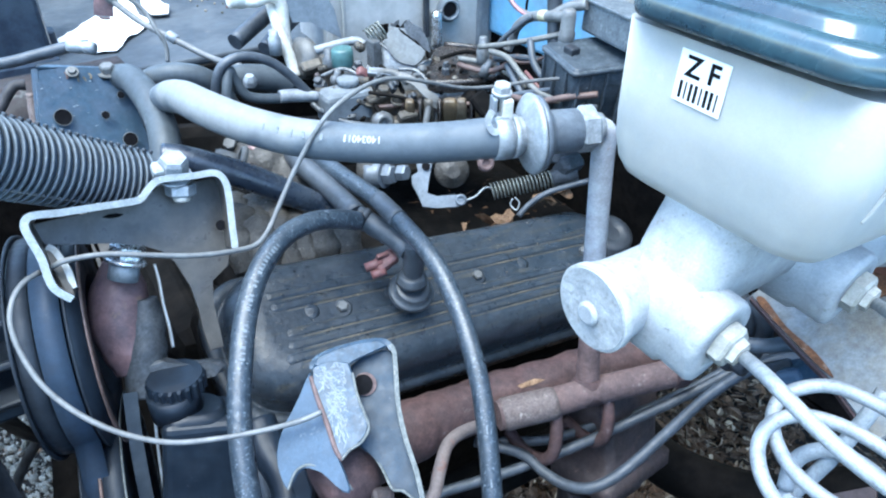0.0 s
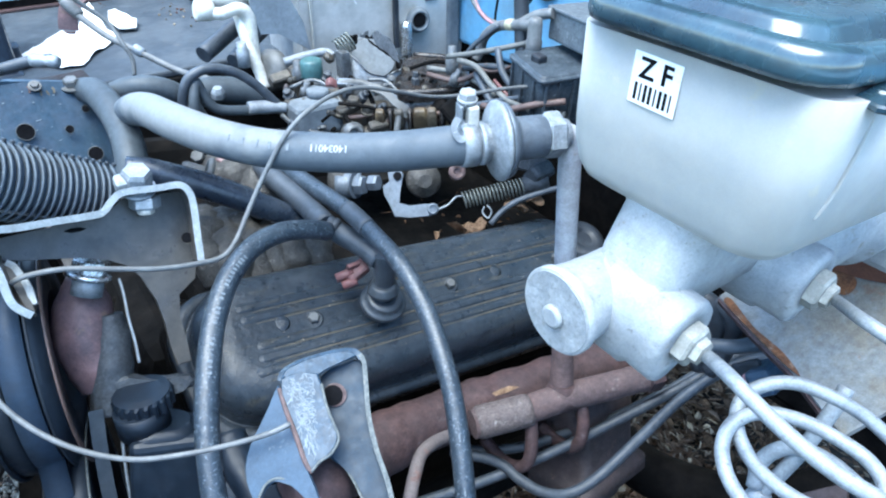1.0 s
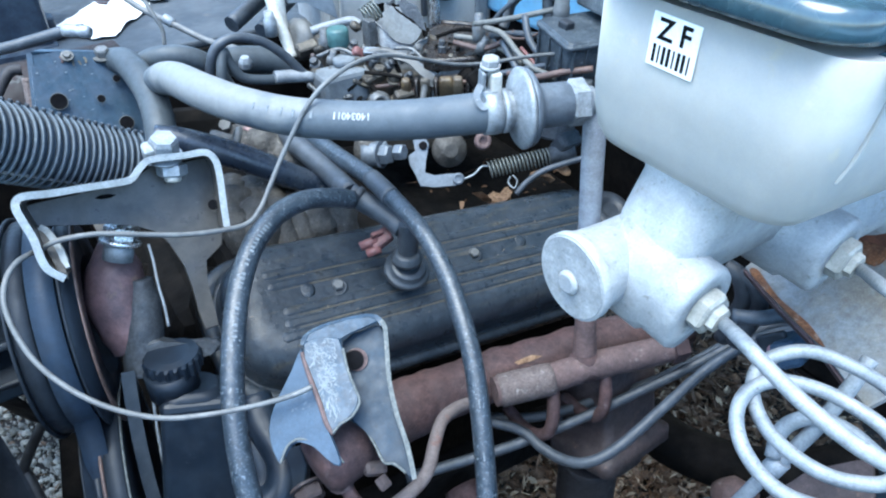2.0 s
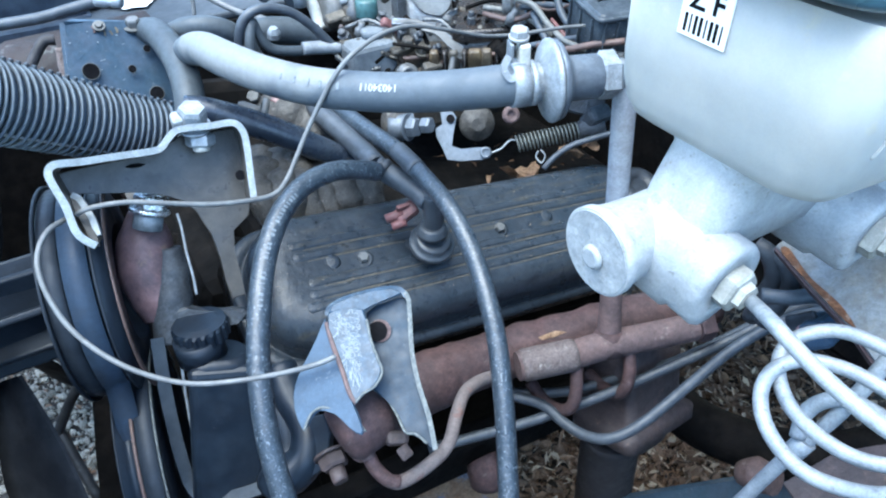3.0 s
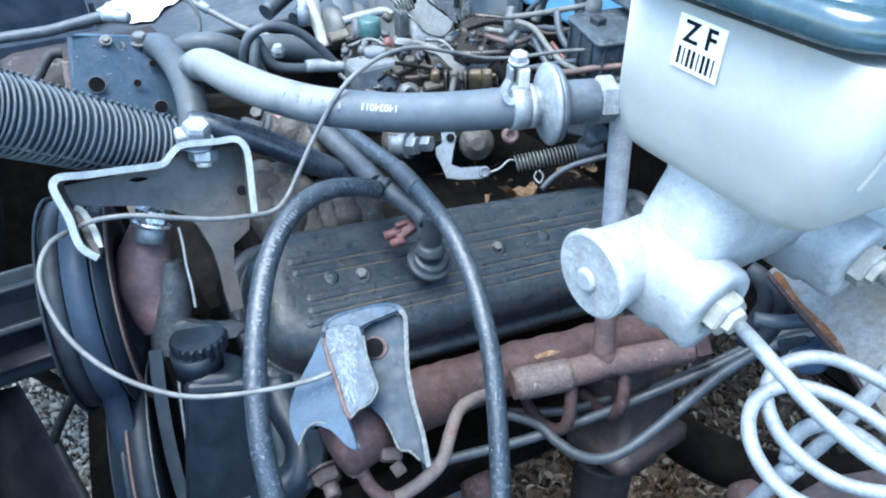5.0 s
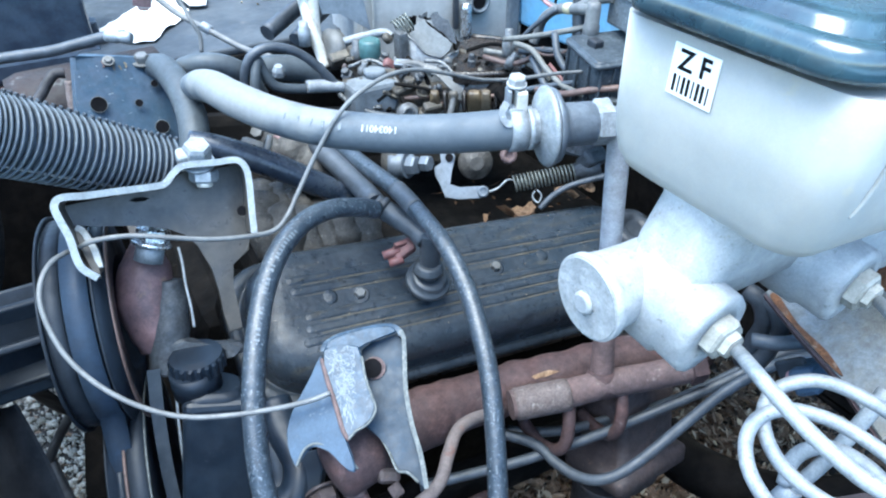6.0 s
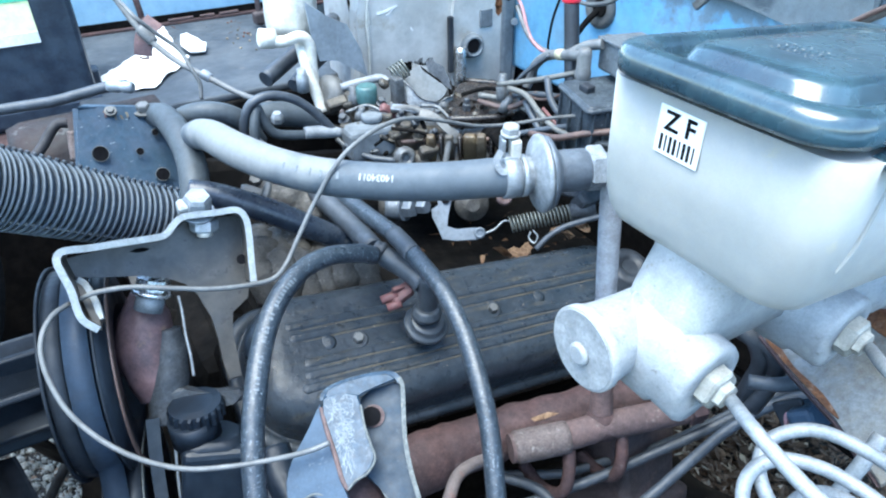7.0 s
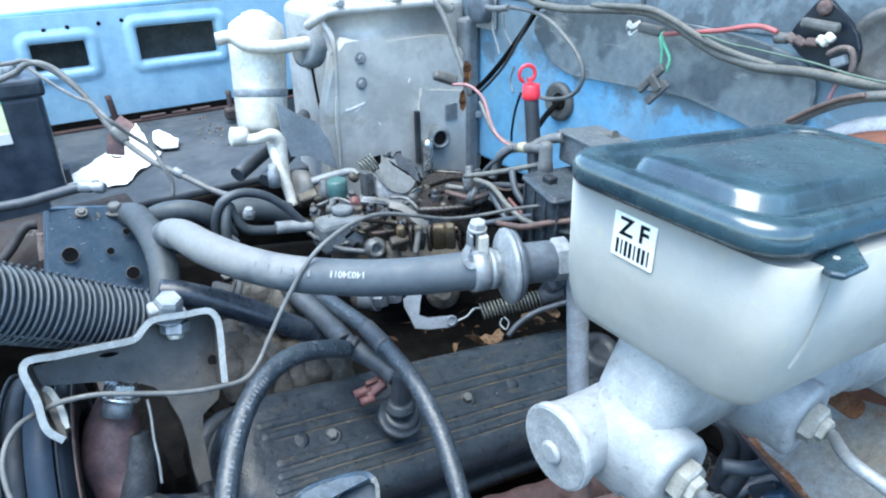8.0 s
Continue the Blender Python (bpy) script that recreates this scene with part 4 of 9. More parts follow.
lettering("Z F", 0.0118, LAB @ Matrix.Translation((0, 0.0044, 0.0005)), INK, tank, "lettering")
for i in range(8):
    part("bar", rbox(LAB @ Matrix.Translation((-0.0084 + i * 0.0025, -0.0052, 0.0005)), (0.0007 + 0.0007 * (i % 3 != 1), 0.0072, 0.0002), 0), INK, tank)

# brake lines: wound loops below the ports
line = thing("brake_line", (0.26, 0.09, 0.99), "pale coiled steel brake line hanging below the master cylinder", "brake line", group="brake lines")
p0, w0 = PORTS[0]
NUT = [(0.0105, 0), (0.0113, 0.001), (0.0113, 0.0075), (0.0098, 0.0088), (0.0072, 0.009), (0.0066, 0.0125), (0.0042, 0.013)]
part("tube_nut", lathe(p0 - w0 * 0.01, w0, NUT, 6, turn=0.4), NUTZINC, line, "yellowed zinc tube nut")
part("line", tube([p0 - w0 * 0.006, p0 + w0 * 0.004, (0.2212, 0.0994, 1.0459), (0.2172, 0.0804, 1.0447), (0.2151, 0.0644, 1.0435), (0.2171, 0.0484, 1.0405), (0.2231, 0.0344, 1.0363), (0.2272, 0.0291, 1.0251), (0.2250, 0.0337, 1.0126), (0.2207, 0.0426, 1.0036), (0.2154, 0.0583, 0.9975), (0.2150, 0.0718, 0.9971), (0.2183, 0.0849, 1.0004), (0.2257, 0.0943, 1.0050), (0.2345, 0.0975, 1.0103), (0.2448, 0.0947, 1.0133), (0.2531, 0.0874, 1.0143), (0.2611, 0.0741, 1.0132), (0.2647, 0.0534, 1.0108), (0.2577, 0.0411, 1.0080), (0.2473, 0.0399, 1.0043), (0.2382, 0.0471, 1.0027), (0.2326, 0.0572, 1.0013), (0.2308, 0.0712, 1.0010), (0.2323, 0.0845, 1.0028), (0.2385, 0.0962, 1.0063), (0.2478, 0.1030, 1.0111), (0.2579, 0.1022, 1.0153), (0.2684, 0.0949, 1.0189), (0.2761, 0.0838, 1.0183), (0.2841, 0.0667, 1.0137), (0.2881, 0.0463, 1.0050)], 0.0032, 14, 8), BRAKELINE, line)
line2 = thing("brake_line", (0.34, 0.1, 0.99), "pale steel brake line bending down from the rear port", "brake line", group="brake lines")
p1, w1 = PORTS[1]
part("tube_nut", lathe(p1 - w1 * 0.01, w1, NUT, 6, turn=0.4), NUTZINC, line2, "yellowed zinc tube nut")
part("line", tube([p1 - w1 * 0.006, p1 + w1 * 0.004, (0.2878, 0.0849, 1.0548), (0.2835, 0.0666, 1.0554), (0.2818, 0.0454, 1.0532), (0.2838, 0.0256, 1.0484), (0.3015, 0.0104, 1.0363)], 0.003, 14, 8), BRAKELINE, line2)
line3 = thing("brake_line", (0.3, 0.12, 0.9), "dull steel brake line with a sleeve running down to the frame", "brake line", group="brake lines")
part("line", tube([(0.3, 0.165, 0.49), (0.3118, 0.1334, 0.7090), (0.2821, 0.1115, 0.8289), (0.2881, 0.1053, 0.8688), (0.2973, 0.0997, 0.9003), (0.3061, 0.0953, 0.9202), (0.3141, 0.0917, 0.9409), (0.3244, 0.0895, 0.9662), (0.3358, 0.0905, 0.9800)], 0.0042, 12), BRAKELINE, line3)
part("sleeve", tube([(0.2961, 0.0992, 0.9018), (0.3018, 0.0972, 0.9128)], 0.006, 12, 2), BRAKELINE, line3)
part("bend", tube([(0.2979, 0.1007, 0.9146), (0.3029, 0.1043, 0.9273), (0.3078, 0.1013, 0.9380), (0.3120, 0.0923, 0.9463), (0.3134, 0.0756, 0.9498), (0.3141, 0.0567, 0.9460)], 0.0044, 12), BRAKELINE, line3)

# air injection hose, clamp, check valve, riser pipe
hose = thing("air_hose", (0.1966, 0.4622, 1.0075), "thick chalky grey rubber air hose with worn white print", "hose")
HP = [(0.1179, 0.7701, 0.9278), (0.1203, 0.6905, 0.9744), (0.1238, 0.6238, 0.9997), (0.1315, 0.5607, 1.0092), (0.1521, 0.5212, 1.0054), (0.1769, 0.4849, 1.0040), (0.2035, 0.4568, 1.0046), (0.2302, 0.4314, 1.0065), (0.2601, 0.4052, 1.0111), (0.2845, 0.3846, 1.0163), (0.2974, 0.3742, 1.0189)]
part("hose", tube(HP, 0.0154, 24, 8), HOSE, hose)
HEND = Vector((0.2974, 0.3742, 1.0189))
HAX = (Vector((0.3670, 0.3517, 1.0179)) - HEND).normalized()
hose_line = spline(HP, 8)
def on_hose(f, lift):
    k = int(f)
    q = hose_line[k].lerp(hose_line[k + 1], f - k)
    along = (hose_line[k + 1] - hose_line[k]).normalized()
    out = (Vector((0.018, -0.005, 1.24)) - q).normalized() + Vector((0, 0, lift))
    out = (out - along * out.dot(along)).normalized()
    return basis(q + out * 0.0155, -along, out)


for i, ch in enumerate("14034011"):
    lettering(ch, 0.0076, on_hose(55.4 - 0.84 * i, 0.26), PRINT, hose, "print")
for f, w, h in ((45.5, 0.0022, 0.004), (42.5, 0.002, 0.004), (40.6, 0.001, 0.004), (38.3, 0.0016, 0.0035), (36.0, 0.0012, 0.0035)):
    part("print_mark", rbox(on_hose(f, 0.2), (w, h * 1.4, 0.0006), 0), FAINTPRINT, hose)
band = clamp(hose, Vector((0.2960, 0.3750, 1.0185)), HAX, 0.0158, 0.012)
part("ear", rbox(basis(Vector((0.2916, 0.3804, 1.0397)), HAX, (0, 0, 1)), (0.0025, 0.012, 0.02), 0.0008), STEEL, band)
part("ear", rbox(basis(Vector((0.3000, 0.3760, 1.0380)), HAX, (0, 0, 1)), (0.0085, 0.011, 0.022), 0.002), ALLOY, band, "tan stained clamp ear")
part("saddle", rbox(basis(Vector((0.2958, 0.3768, 1.0336)), HAX, (0, 0, 1)), (0.013, 0.011, 0.006), 0.002), STEEL, band)
part("tongue", strip([(0.2866, 0.3747, 1.0424), (0.2817, 0.3729, 1.0375), (0.2813, 0.3705, 1.0325), (0.2840, 0.3678, 1.0286), (0.2881, 0.3668, 1.0297)], 0.005, 0.0014, (-0.3, -0.8, 0.5)), STEEL, band, "bent bright band end")
part("second_band", hoop(Vector((0.3021, 0.3716, 1.0192)), HAX, [(0.0152, 0), (0.0166, 0.0005), (0.0166, 0.0045), (0.0152, 0.005)], 28), STEEL, band)
bolt(band, Vector((0.2981, 0.3796, 1.0531)), (0, -0.1, 1), 0.0068, 0.006, 0.0075, CAST)
valve = thing("check_valve", (0.3287, 0.3640, 1.0173), "chalky grey steel check valve between hose and riser pipe", "valve")
c0 = HEND + HAX * 0.014
part("nipple", lathe(HEND, HAX, [(0.0145, 0), (0.0145, 0.02)], 24), STEEL, valve)
part("front_dish", lathe(c0, HAX, [(0.0145, 0), (0.017, 0.0015), (0.0285, 0.0055), (0.0308, 0.0075), (0.0308, 0.0095), (0.0295, 0.0105)], 40), STEEL, valve)
part("rear_dish", lathe(c0 + HAX * 0.0108, HAX, [(0.0292, 0.0), (0.0298, 0.0015), (0.0285, 0.0045), (0.0205, 0.009), (0.0175, 0.011), (0.0168, 0.014), (0.0165, 0.034), (0.0155, 0.0355)], 40), LEVER, valve)
part("hexagon", lathe(c0 + HAX * 0.046, HAX, [(0.0165, 0), (0.0182, 0.0015), (0.0182, 0.0125), (0.0165, 0.0145)], 6, turn=0.5), STEEL, valve)
part("stub", lathe(c0 + HAX * 0.058, HAX, [(0.0115, 0), (0.0115, 0.008)], 20), STEEL, valve)
riser = thing("riser_pipe", (0.3782, 0.3418, 0.9054), "weathered grey steel riser pipe rusting towards its foot", "pipe")
top = c0 + HAX * 0.067
part("pipe", tube([top - HAX * 0.004, top + HAX * 0.004 + Vector((0, 0, -0.006)), (0.3785, 0.3469, 0.9879), (0.3812, 0.3414, 0.9046), (0.3815, 0.3341, 0.8339)], 0.0094, 18, 6), GREYPIPE, riser)
part("foot", tube([(0.3816, 0.3341, 0.8372), (0.3773, 0.3238, 0.7946), (0.3726, 0.3147, 0.7599)], [0.0101, 0.0103, 0.012], 18, 6), RUSTPALE, riser, "rust red foot of the pipe")

# rusty air rail with branch tubes
rail = thing("air_rail", (0.3580, 0.3121, 0.7546), "rusty air injection rail pipe with curved branch tubes", "pipe")
part("rail", tube([(0.2816, 0.3354, 0.7566), (0.3253, 0.3223, 0.7573), (0.3699, 0.3107, 0.7595), (0.4245, 0.2929, 0.7614), (0.4672, 0.2774, 0.7654)], 0.0137, 20), RUSTPALE, rail)
part("union", lathe((0.3349, 0.3178, 0.7592), Vector((0.2816, 0.3354, 0.7566)) - Vector((0.3349, 0.3178, 0.7592)), [(0.015, 0), (0.0155, 0.005), (0.0155, 0.05), (0.0135, 0.053)], 20), FLAKED, rail, "paler flaking weathered sleeve")
part("end_nut", lathe((0.4501, 0.2816, 0.7669), Vector((0.4684, 0.2773, 0.7665)) - Vector((0.4501, 0.2816, 0.7669)), [(0.0155, 0), (0.0165, 0.002), (0.0165, 0.014), (0.0145, 0.016)], 6), RUST, rail)
part("branch", tube([(0.3354, 0.3162, 0.7557), (0.3269, 0.3023, 0.7346), (0.3202, 0.2976, 0.7148), (0.3158, 0.3089, 0.6995), (0.3141, 0.3305, 0.6921), (0.3144, 0.3554, 0.6952)], 0.0062, 12), RUST, rail)
part("branch", tube([(0.3873, 0.3019, 0.7556), (0.3805, 0.2891, 0.7357), (0.3756, 0.2861, 0.7171), (0.3737, 0.2953, 0.7010), (0.3744, 0.3159, 0.6933), (0.3737, 0.3374, 0.6925)], 0.0062, 12), RUST, rail)
part("collar", lathe((0.3720, 0.3142, 0.7606), Vector((0.3815, 0.3341, 0.8339)) - Vector((0.3720, 0.3142, 0.7606)), [(0.018, -0.01), (0.017, 0.0), (0.0125, 0.012)], 20), RUST, rail)

# exhaust manifold with its downpipe
exh = thing("exhaust_manifold", (0.3472, 0.3464, 0.7289), "rust red cast iron exhaust manifold along the engine side", "exhaust manifold")
part("log", tube([(0.1311, 0.3564, 0.7585), (0.1795, 0.3651, 0.7532), (0.2303, 0.3709, 0.7443), (0.2927, 0.3673, 0.7385), (0.3554, 0.3579, 0.7355), (0.4332, 0.3436, 0.7334), (0.5207, 0.3188, 0.7364)], [0.028, 0.029, 0.028, 0.026, 0.025, 0.025, 0.024], 26, 8, rough=0.1), RUST, exh)
c_top, c_low = Vector((0.4306, 0.3299, 0.7149)), Vector((0.4225, 0.3005, 0.5989))
EX = basis(c_top, (1, 0.1, -0.12), c_low - c_top)
dl = (c_low - c_top).length
part("outlet", loops(EX, [(0.04, 0.03, 0.01, -0.02), (0.041, 0.031, 0.01, dl * 0.3), (0.042, 0.033, 0.012, dl * 0.6), (0.052, 0.04, 0.012, dl * 0.68), (0.055, 0.042, 0.01, dl * 0.7), (0.055, 0.042, 0.01, dl * 0.82), (0.052, 0.039, 0.012, dl * 0.84), (0.038, 0.032, 0.024, dl * 0.87), (0.036, 0.03, 0.024, dl)]), DARKRUST, exh)
part("outlet_rib", tube([EX @ Vector(q) for q in ((-0.03, -0.03, -0.015), (-0.033, -0.033, dl * 0.3), (-0.037, -0.037, dl * 0.62), (-0.046, -0.041, dl * 0.7))], [0.006, 0.005, 0.005, 0.004], 10, 5, rough=0.3), DARKRUST, exh)
part("flange_scale", plate(smooth_outline([EX @ Vector((x, -0.043, z * dl)) for x, z in ((-0.04, 0.72), (-0.01, 0.705), (0.02, 0.72), (0.035, 0.76), (0.01, 0.8), (-0.02, 0.78))], 3), 0.003, bevel=0.0008), RUSTPALE, exh, "rust scale on the flange")
part("downpipe", tube([(0.4127, 0.3211, 0.5838), (0.4127, 0.3186, 0.5202), (0.4180, 0.3189, 0.4148), (0.4259, 0.3293, 0.2717)], 0.034, 20), SOOTPIPE, exh, "dull sooty brown downpipe")
part("orange_flake", plate([(0.3169, 0.3540, 0.7595), (0.3376, 0.3517, 0.7599), (0.3495, 0.3462, 0.7569), (0.3355, 0.3485, 0.7561), (0.3196, 0.3501, 0.7569)], 0.003), TANLEAF, exh, "orange flake of rust")
for a in ((0.3904, 0.3323, 0.6017), (0.4449, 0.2948, 0.6174)):
    bolt(exh, a, (0, -0.4, 0.9), 0.009, 0.008, 0, RUST)

# engine mass below, in the near-black that carries the bay's deep shade
eng = thing("engine_block", (0.35, 0.65, 0.5), "dark oily engine block and cylinder heads", "engine")
part("block", rbox(basis((0.34, 0.66, 0.58), VC_U, (0, 0, 1)), (0.5, 0.32, 0.36), 0.02), SHADEGRIME, eng)
part("head", rbox(VC @ Matrix.Translation((0.14, 0.004, -0.11)), (0.5, 0.13, 0.085), 0.01), SHADEGRIME, eng)
part("far_head", rbox(basis((0.36, 0.9, 0.74), VC_U, (0, 0.44, 0.9)), (0.5, 0.15, 0.14), 0.02), SHADEGRIME, eng)
part("valley", rbox(basis((0.4, 0.67, 0.735), VC_U, (0, 0, 1)), (0.46, 0.34, 0.06), 0.02), SHADEGRIME, eng)
part("oil_pan", rbox(basis((0.36, 0.66, 0.36), VC_U, (0, 0, 1)), (0.42, 0.26, 0.16), 0.03), SHADEGRIME, eng)
# two black plates added where only dark shade shows behind pulleys and belt
part("front_casting", plate([(0.0146, 0.6712, 0.8087), (0.1385, 0.6326, 0.7685), (0.1214, 0.5288, 0.6096), (0.1026, 0.4542, 0.4909), (-0.0910, 0.5423, 0.5304), (-0.0616, 0.6097, 0.6402)], 0.03), SHADEGRIME, eng, "black plate added for the dark gap behind the pulleys")
part("lower_casting", plate([(-0.0838, 0.6962, 0.6361), (-0.0621, 0.6872, 0.6226), (-0.0270, 0.6794, 0.6104), (-0.0948, 0.5654, 0.5125), (-0.1228, 0.5736, 0.5239), (-0.1106, 0.6175, 0.5595), (-0.0974, 0.6552, 0.5936)], 0.02), SHADEGRIME, eng, "black plate added for the shaded gap below the belt")
part("timing_cover", rbox(basis((0.055, 0.66, 0.66), VC_U, (0, 0, 1)), (0.06, 0.28, 0.3), 0.03), SHADEGRIME, eng)


# pulleys and belt on one shaft line, fan in front
PU = Vector((0.9832, -0.182, -0.0142)).normalized()
UP, LOW = Vector((-0.0287, 0.5034, 0.8710)), Vector((-0.0526, 0.4526, 0.7133))
PV = (Vector((0, 1, 0)) - PU * PU.y).normalized()
PW = PU.cross(PV)

up = thing("pulley", UP, "black twin groove fan pulley with worn bare edges", "pulley", group="belt pulleys")
R = 0.089
part("rim", lathe(UP, PU, [(0.02, -0.01760), (R - 0.014, -0.01760), (R - 0.006, -0.01485), (R - 0.005, -0.00080), (R - 0.014, 0.00440), (R - 0.014, 0.01540), (R - 0.002, 0.02035), (R - 0.0015, 0.02255), (R - 0.013, 0.02585), (R - 0.013, 0.02695), (0.05, 0.02860), (0.05, 0.01320), (0.02, 0.01320)], 72), BLUEBLACK, up)
part("flank", hoop(UP, PU, [(R - 0.007, -0.01375), (R - 0.0035, -0.01298), (R - 0.0028, -0.00660), (R - 0.0034, -0.00066), (R - 0.007, -0.00022)], 72), FLANK, up, "scuffed grey outer flank")
part("edge", hoop(UP, PU, [(R - 0.004, -0.01595), (R, -0.01562), (R, -0.01386), (R - 0.004, -0.01353)], 72), FLANK, up, "thin worn front edge")
part("edge", hoop(UP, PU, [(R - 0.006, 0.01980), (R - 0.0002, 0.02035), (R - 0.0002, 0.02222), (R - 0.006, 0.02277)], 72), FLANK, up)
part("edge", hoop(UP, PU, [(R - 0.006, 0.03124), (R, 0.03168), (R, 0.03289), (R - 0.006, 0.03322)], 72), COPPER, up, "thin rusty rear edge")
low = thing("pulley", LOW, "black rusty crank pulley below the fan pulley", "pulley", group="belt pulleys")
Q = 0.1043
part("rim", lathe(LOW, PU, [(0.03, 0.008), (Q - 0.006, 0.0085), (Q - 0.0015, 0.0095), (Q - 0.0015, 0.0112), (Q - 0.013, 0.014), (Q - 0.013, 0.02), (Q - 0.003, 0.0228), (Q - 0.003, 0.039), (Q - 0.012, 0.0395), (0.03, 0.036)], 80), BLUEBLACK, low)
part("edge", hoop(LOW, PU, [(Q - 0.004, 0.0092), (Q, 0.0095), (Q, 0.0108), (Q - 0.004, 0.0111)], 80), FLANK, low)
part("edge", hoop(LOW, PU, [(Q - 0.006, 0.0215), (Q - 0.0008, 0.0222), (Q - 0.0008, 0.0242), (Q - 0.006, 0.0246)], 80), COPPER, low, "rusty groove edge")
part("band", hoop(LOW, PU, [(Q - 0.006, 0.025), (Q - 0.001, 0.0255), (Q - 0.0006, 0.032), (Q - 0.001, 0.0385), (Q - 0.006, 0.0388)], 80), FLANK, low, "grey smooth band")
part("edge", hoop(LOW, PU, [(Q - 0.004, 0.0388), (Q, 0.0391), (Q, 0.0402), (Q - 0.004, 0.0406)], 80), CHIPPED, low, "thin bright rear edge")

blt = thing("drive_belt", UP + PU * 0.0099, "dull blue grey rubber drive belt on the pulleys", "belt")
line = [UP + PU * 0.0099 + 0.086 * (math.cos(radians(d)) * PV + math.sin(radians(d)) * PW) for d in range(0, 205, 4)]
seam_a = LOW + PU * 0.0165 + 0.0965 * (math.cos(radians(204)) * PV + math.sin(radians(204)) * PW)
line += [line[-1].lerp(seam_a, k / 8) for k in range(1, 8)]
line += [LOW + PU * 0.0165 + 0.0965 * (math.cos(radians(d)) * PV + math.sin(radians(d)) * PW) for d in range(204, 361, 6)]
line += [line[-1].lerp(line[0], k / 8) for k in range(1, 9)]
mid = (UP + LOW) / 2
bm, ply = bmesh.new(), bmesh.new()
rings, tops = [], []
for i, q in enumerate(line):
    d = (line[min(i + 1, len(line) - 1)] - line[max(i - 1, 0)]).normalized()
    out = PU.cross(d).normalized()
    if out.dot(q - mid) < 0:
        out = -out
    rings.append([bm.verts.new(q + PU * sx + out * so) for sx, so in ((0.0086, 0.001), (-0.0086, 0.001), (-0.005, -0.006), (0.005, -0.006))])
    tops.append([ply.verts.new(q + PU * sx + out * so) for sx, so in ((0.0088, 0.0026), (-0.0088, 0.0026), (-0.0088, 0.001), (0.0088, 0.001))])
for g, mesh in ((rings, bm), (tops, ply)):
    for a, c in zip(g, g[1:]):
        for j in range(4):
            mesh.faces.new((a[j], a[(j + 1) % 4], c[(j + 1) % 4], c[j])).smooth = j % 2 == 0
part("core", bm, HOSE_DARK, blt)
part("cover_ply", ply, BELT, blt, "blue grey worn outer ply")

fan = thing("cooling_fan", (-0.12, 0.503, 0.871), "black bladed cooling fan on a finned grey clutch", "fan")
part("clutch", lathe((-0.165, 0.503, 0.871), (1, 0, 0), [(0.02, 0), (0.045, 0.004), (0.05, 0.03), (0.042, 0.05), (0.03, 0.055), (0.026, 0.112)], 32), FLANK, fan, "dull grey cast fan clutch")
for i in range(8):
    a = radians(45 * i + 12)
    part("fin", rbox(pose(-0.09, 0.503 - 0.033 * math.sin(a), 0.871 + 0.033 * math.cos(a)) @ Matrix.Rotation(a, 4, "X"), (0.065, 0.006, 0.02), 0.002), FLANK, fan)
for i in range(5):
    a = radians(72 * i + 142)
    m = Matrix.Translation((-0.108, 0.503, 0.871)) @ Matrix.Rotation(a, 4, "X")
    bm = bmesh.new()
    rings = []
    for k in range(9):
        h = 0.045 + 0.165 * k / 8
        tw = radians(66 - 14 * k / 8)
        w = 0.05 + 0.05 * math.sin(min(1, k / 6) * math.pi / 2)
        ring = []
        for j in range(6):
            s = (j / 5 - 0.5) * w - 0.006 * min(1, k / 4)
            ring.append(Vector((s * math.sin(tw) + 0.012 * math.cos(j / 5 * math.pi), s * math.cos(tw), h - (0.02 * abs(j / 5 - 0.5) ** 2 * 4 if k == 8 else 0))))
        rings.append(ring)
    top = [[bm.verts.new(m @ (q + Vector((0.0013, 0, 0)))) for q in ring] for ring in rings]
    bot = [[bm.verts.new(m @ (q - Vector((0.0013, 0, 0)))) for q in ring] for ring in rings]
    for g, flip in ((top, 0), (bot, 1)):
        for r0, r1 in zip(g, g[1:]):
            for j in range(5):
                bm.faces.new((r0[j], r0[j + 1], r1[j + 1], r1[j])).smooth = True
    border = lambda g: [r[0] for r in g] + g[-1][1:] + [r[-1] for r in g[::-1]][1:] + g[0][::-1][1:-1]
    t, b = border(top), border(bot)
    for i0 in range(len(t)):
        i1 = (i0 + 1) % len(t)
        bm.faces.new((t[i0], t[i1], b[i1], b[i0]))
    part("blade", bm, BLADE, fan)

# radiator shroud and support in front of the fan
shroud = thing("fan_shroud", (-0.24, 0.55, 0.6), "black plastic fan shroud in front of the engine", "shroud")
bm = bmesh.new()
for y0 in range(24):
    a0, a1 = 2 * math.pi * y0 / 24, 2 * math.pi * (y0 + 1) / 24
    ring = [(-0.2, 0.23), (-0.26, 0.235), (-0.265, 0.31)]
    for (x0, r0), (x1, r1) in zip(ring, ring[1:]):
        f = [(x0, 0.5 + r0 * math.cos(a0), 0.82 + r0 * math.sin(a0)), (x0, 0.5 + r0 * math.cos(a1), 0.82 + r0 * math.sin(a1)), (x1, 0.5 + r1 * math.cos(a1), 0.82 + r1 * math.sin(a1)), (x1, 0.5 + r1 * math.cos(a0), 0.82 + r1 * math.sin(a0))]
        bm.faces.new([bm.verts.new(q) for q in f])
bmesh.ops.remove_doubles(bm, verts=bm.verts, dist=0.0005)
bmesh.ops.solidify(bm, geom=bm.faces, thickness=0.004)
part("ring", bm, BLACK, shroud)
rad = thing("radiator", (-0.33, 0.6, 0.5), "dark radiator core behind the fan shroud", "radiator")
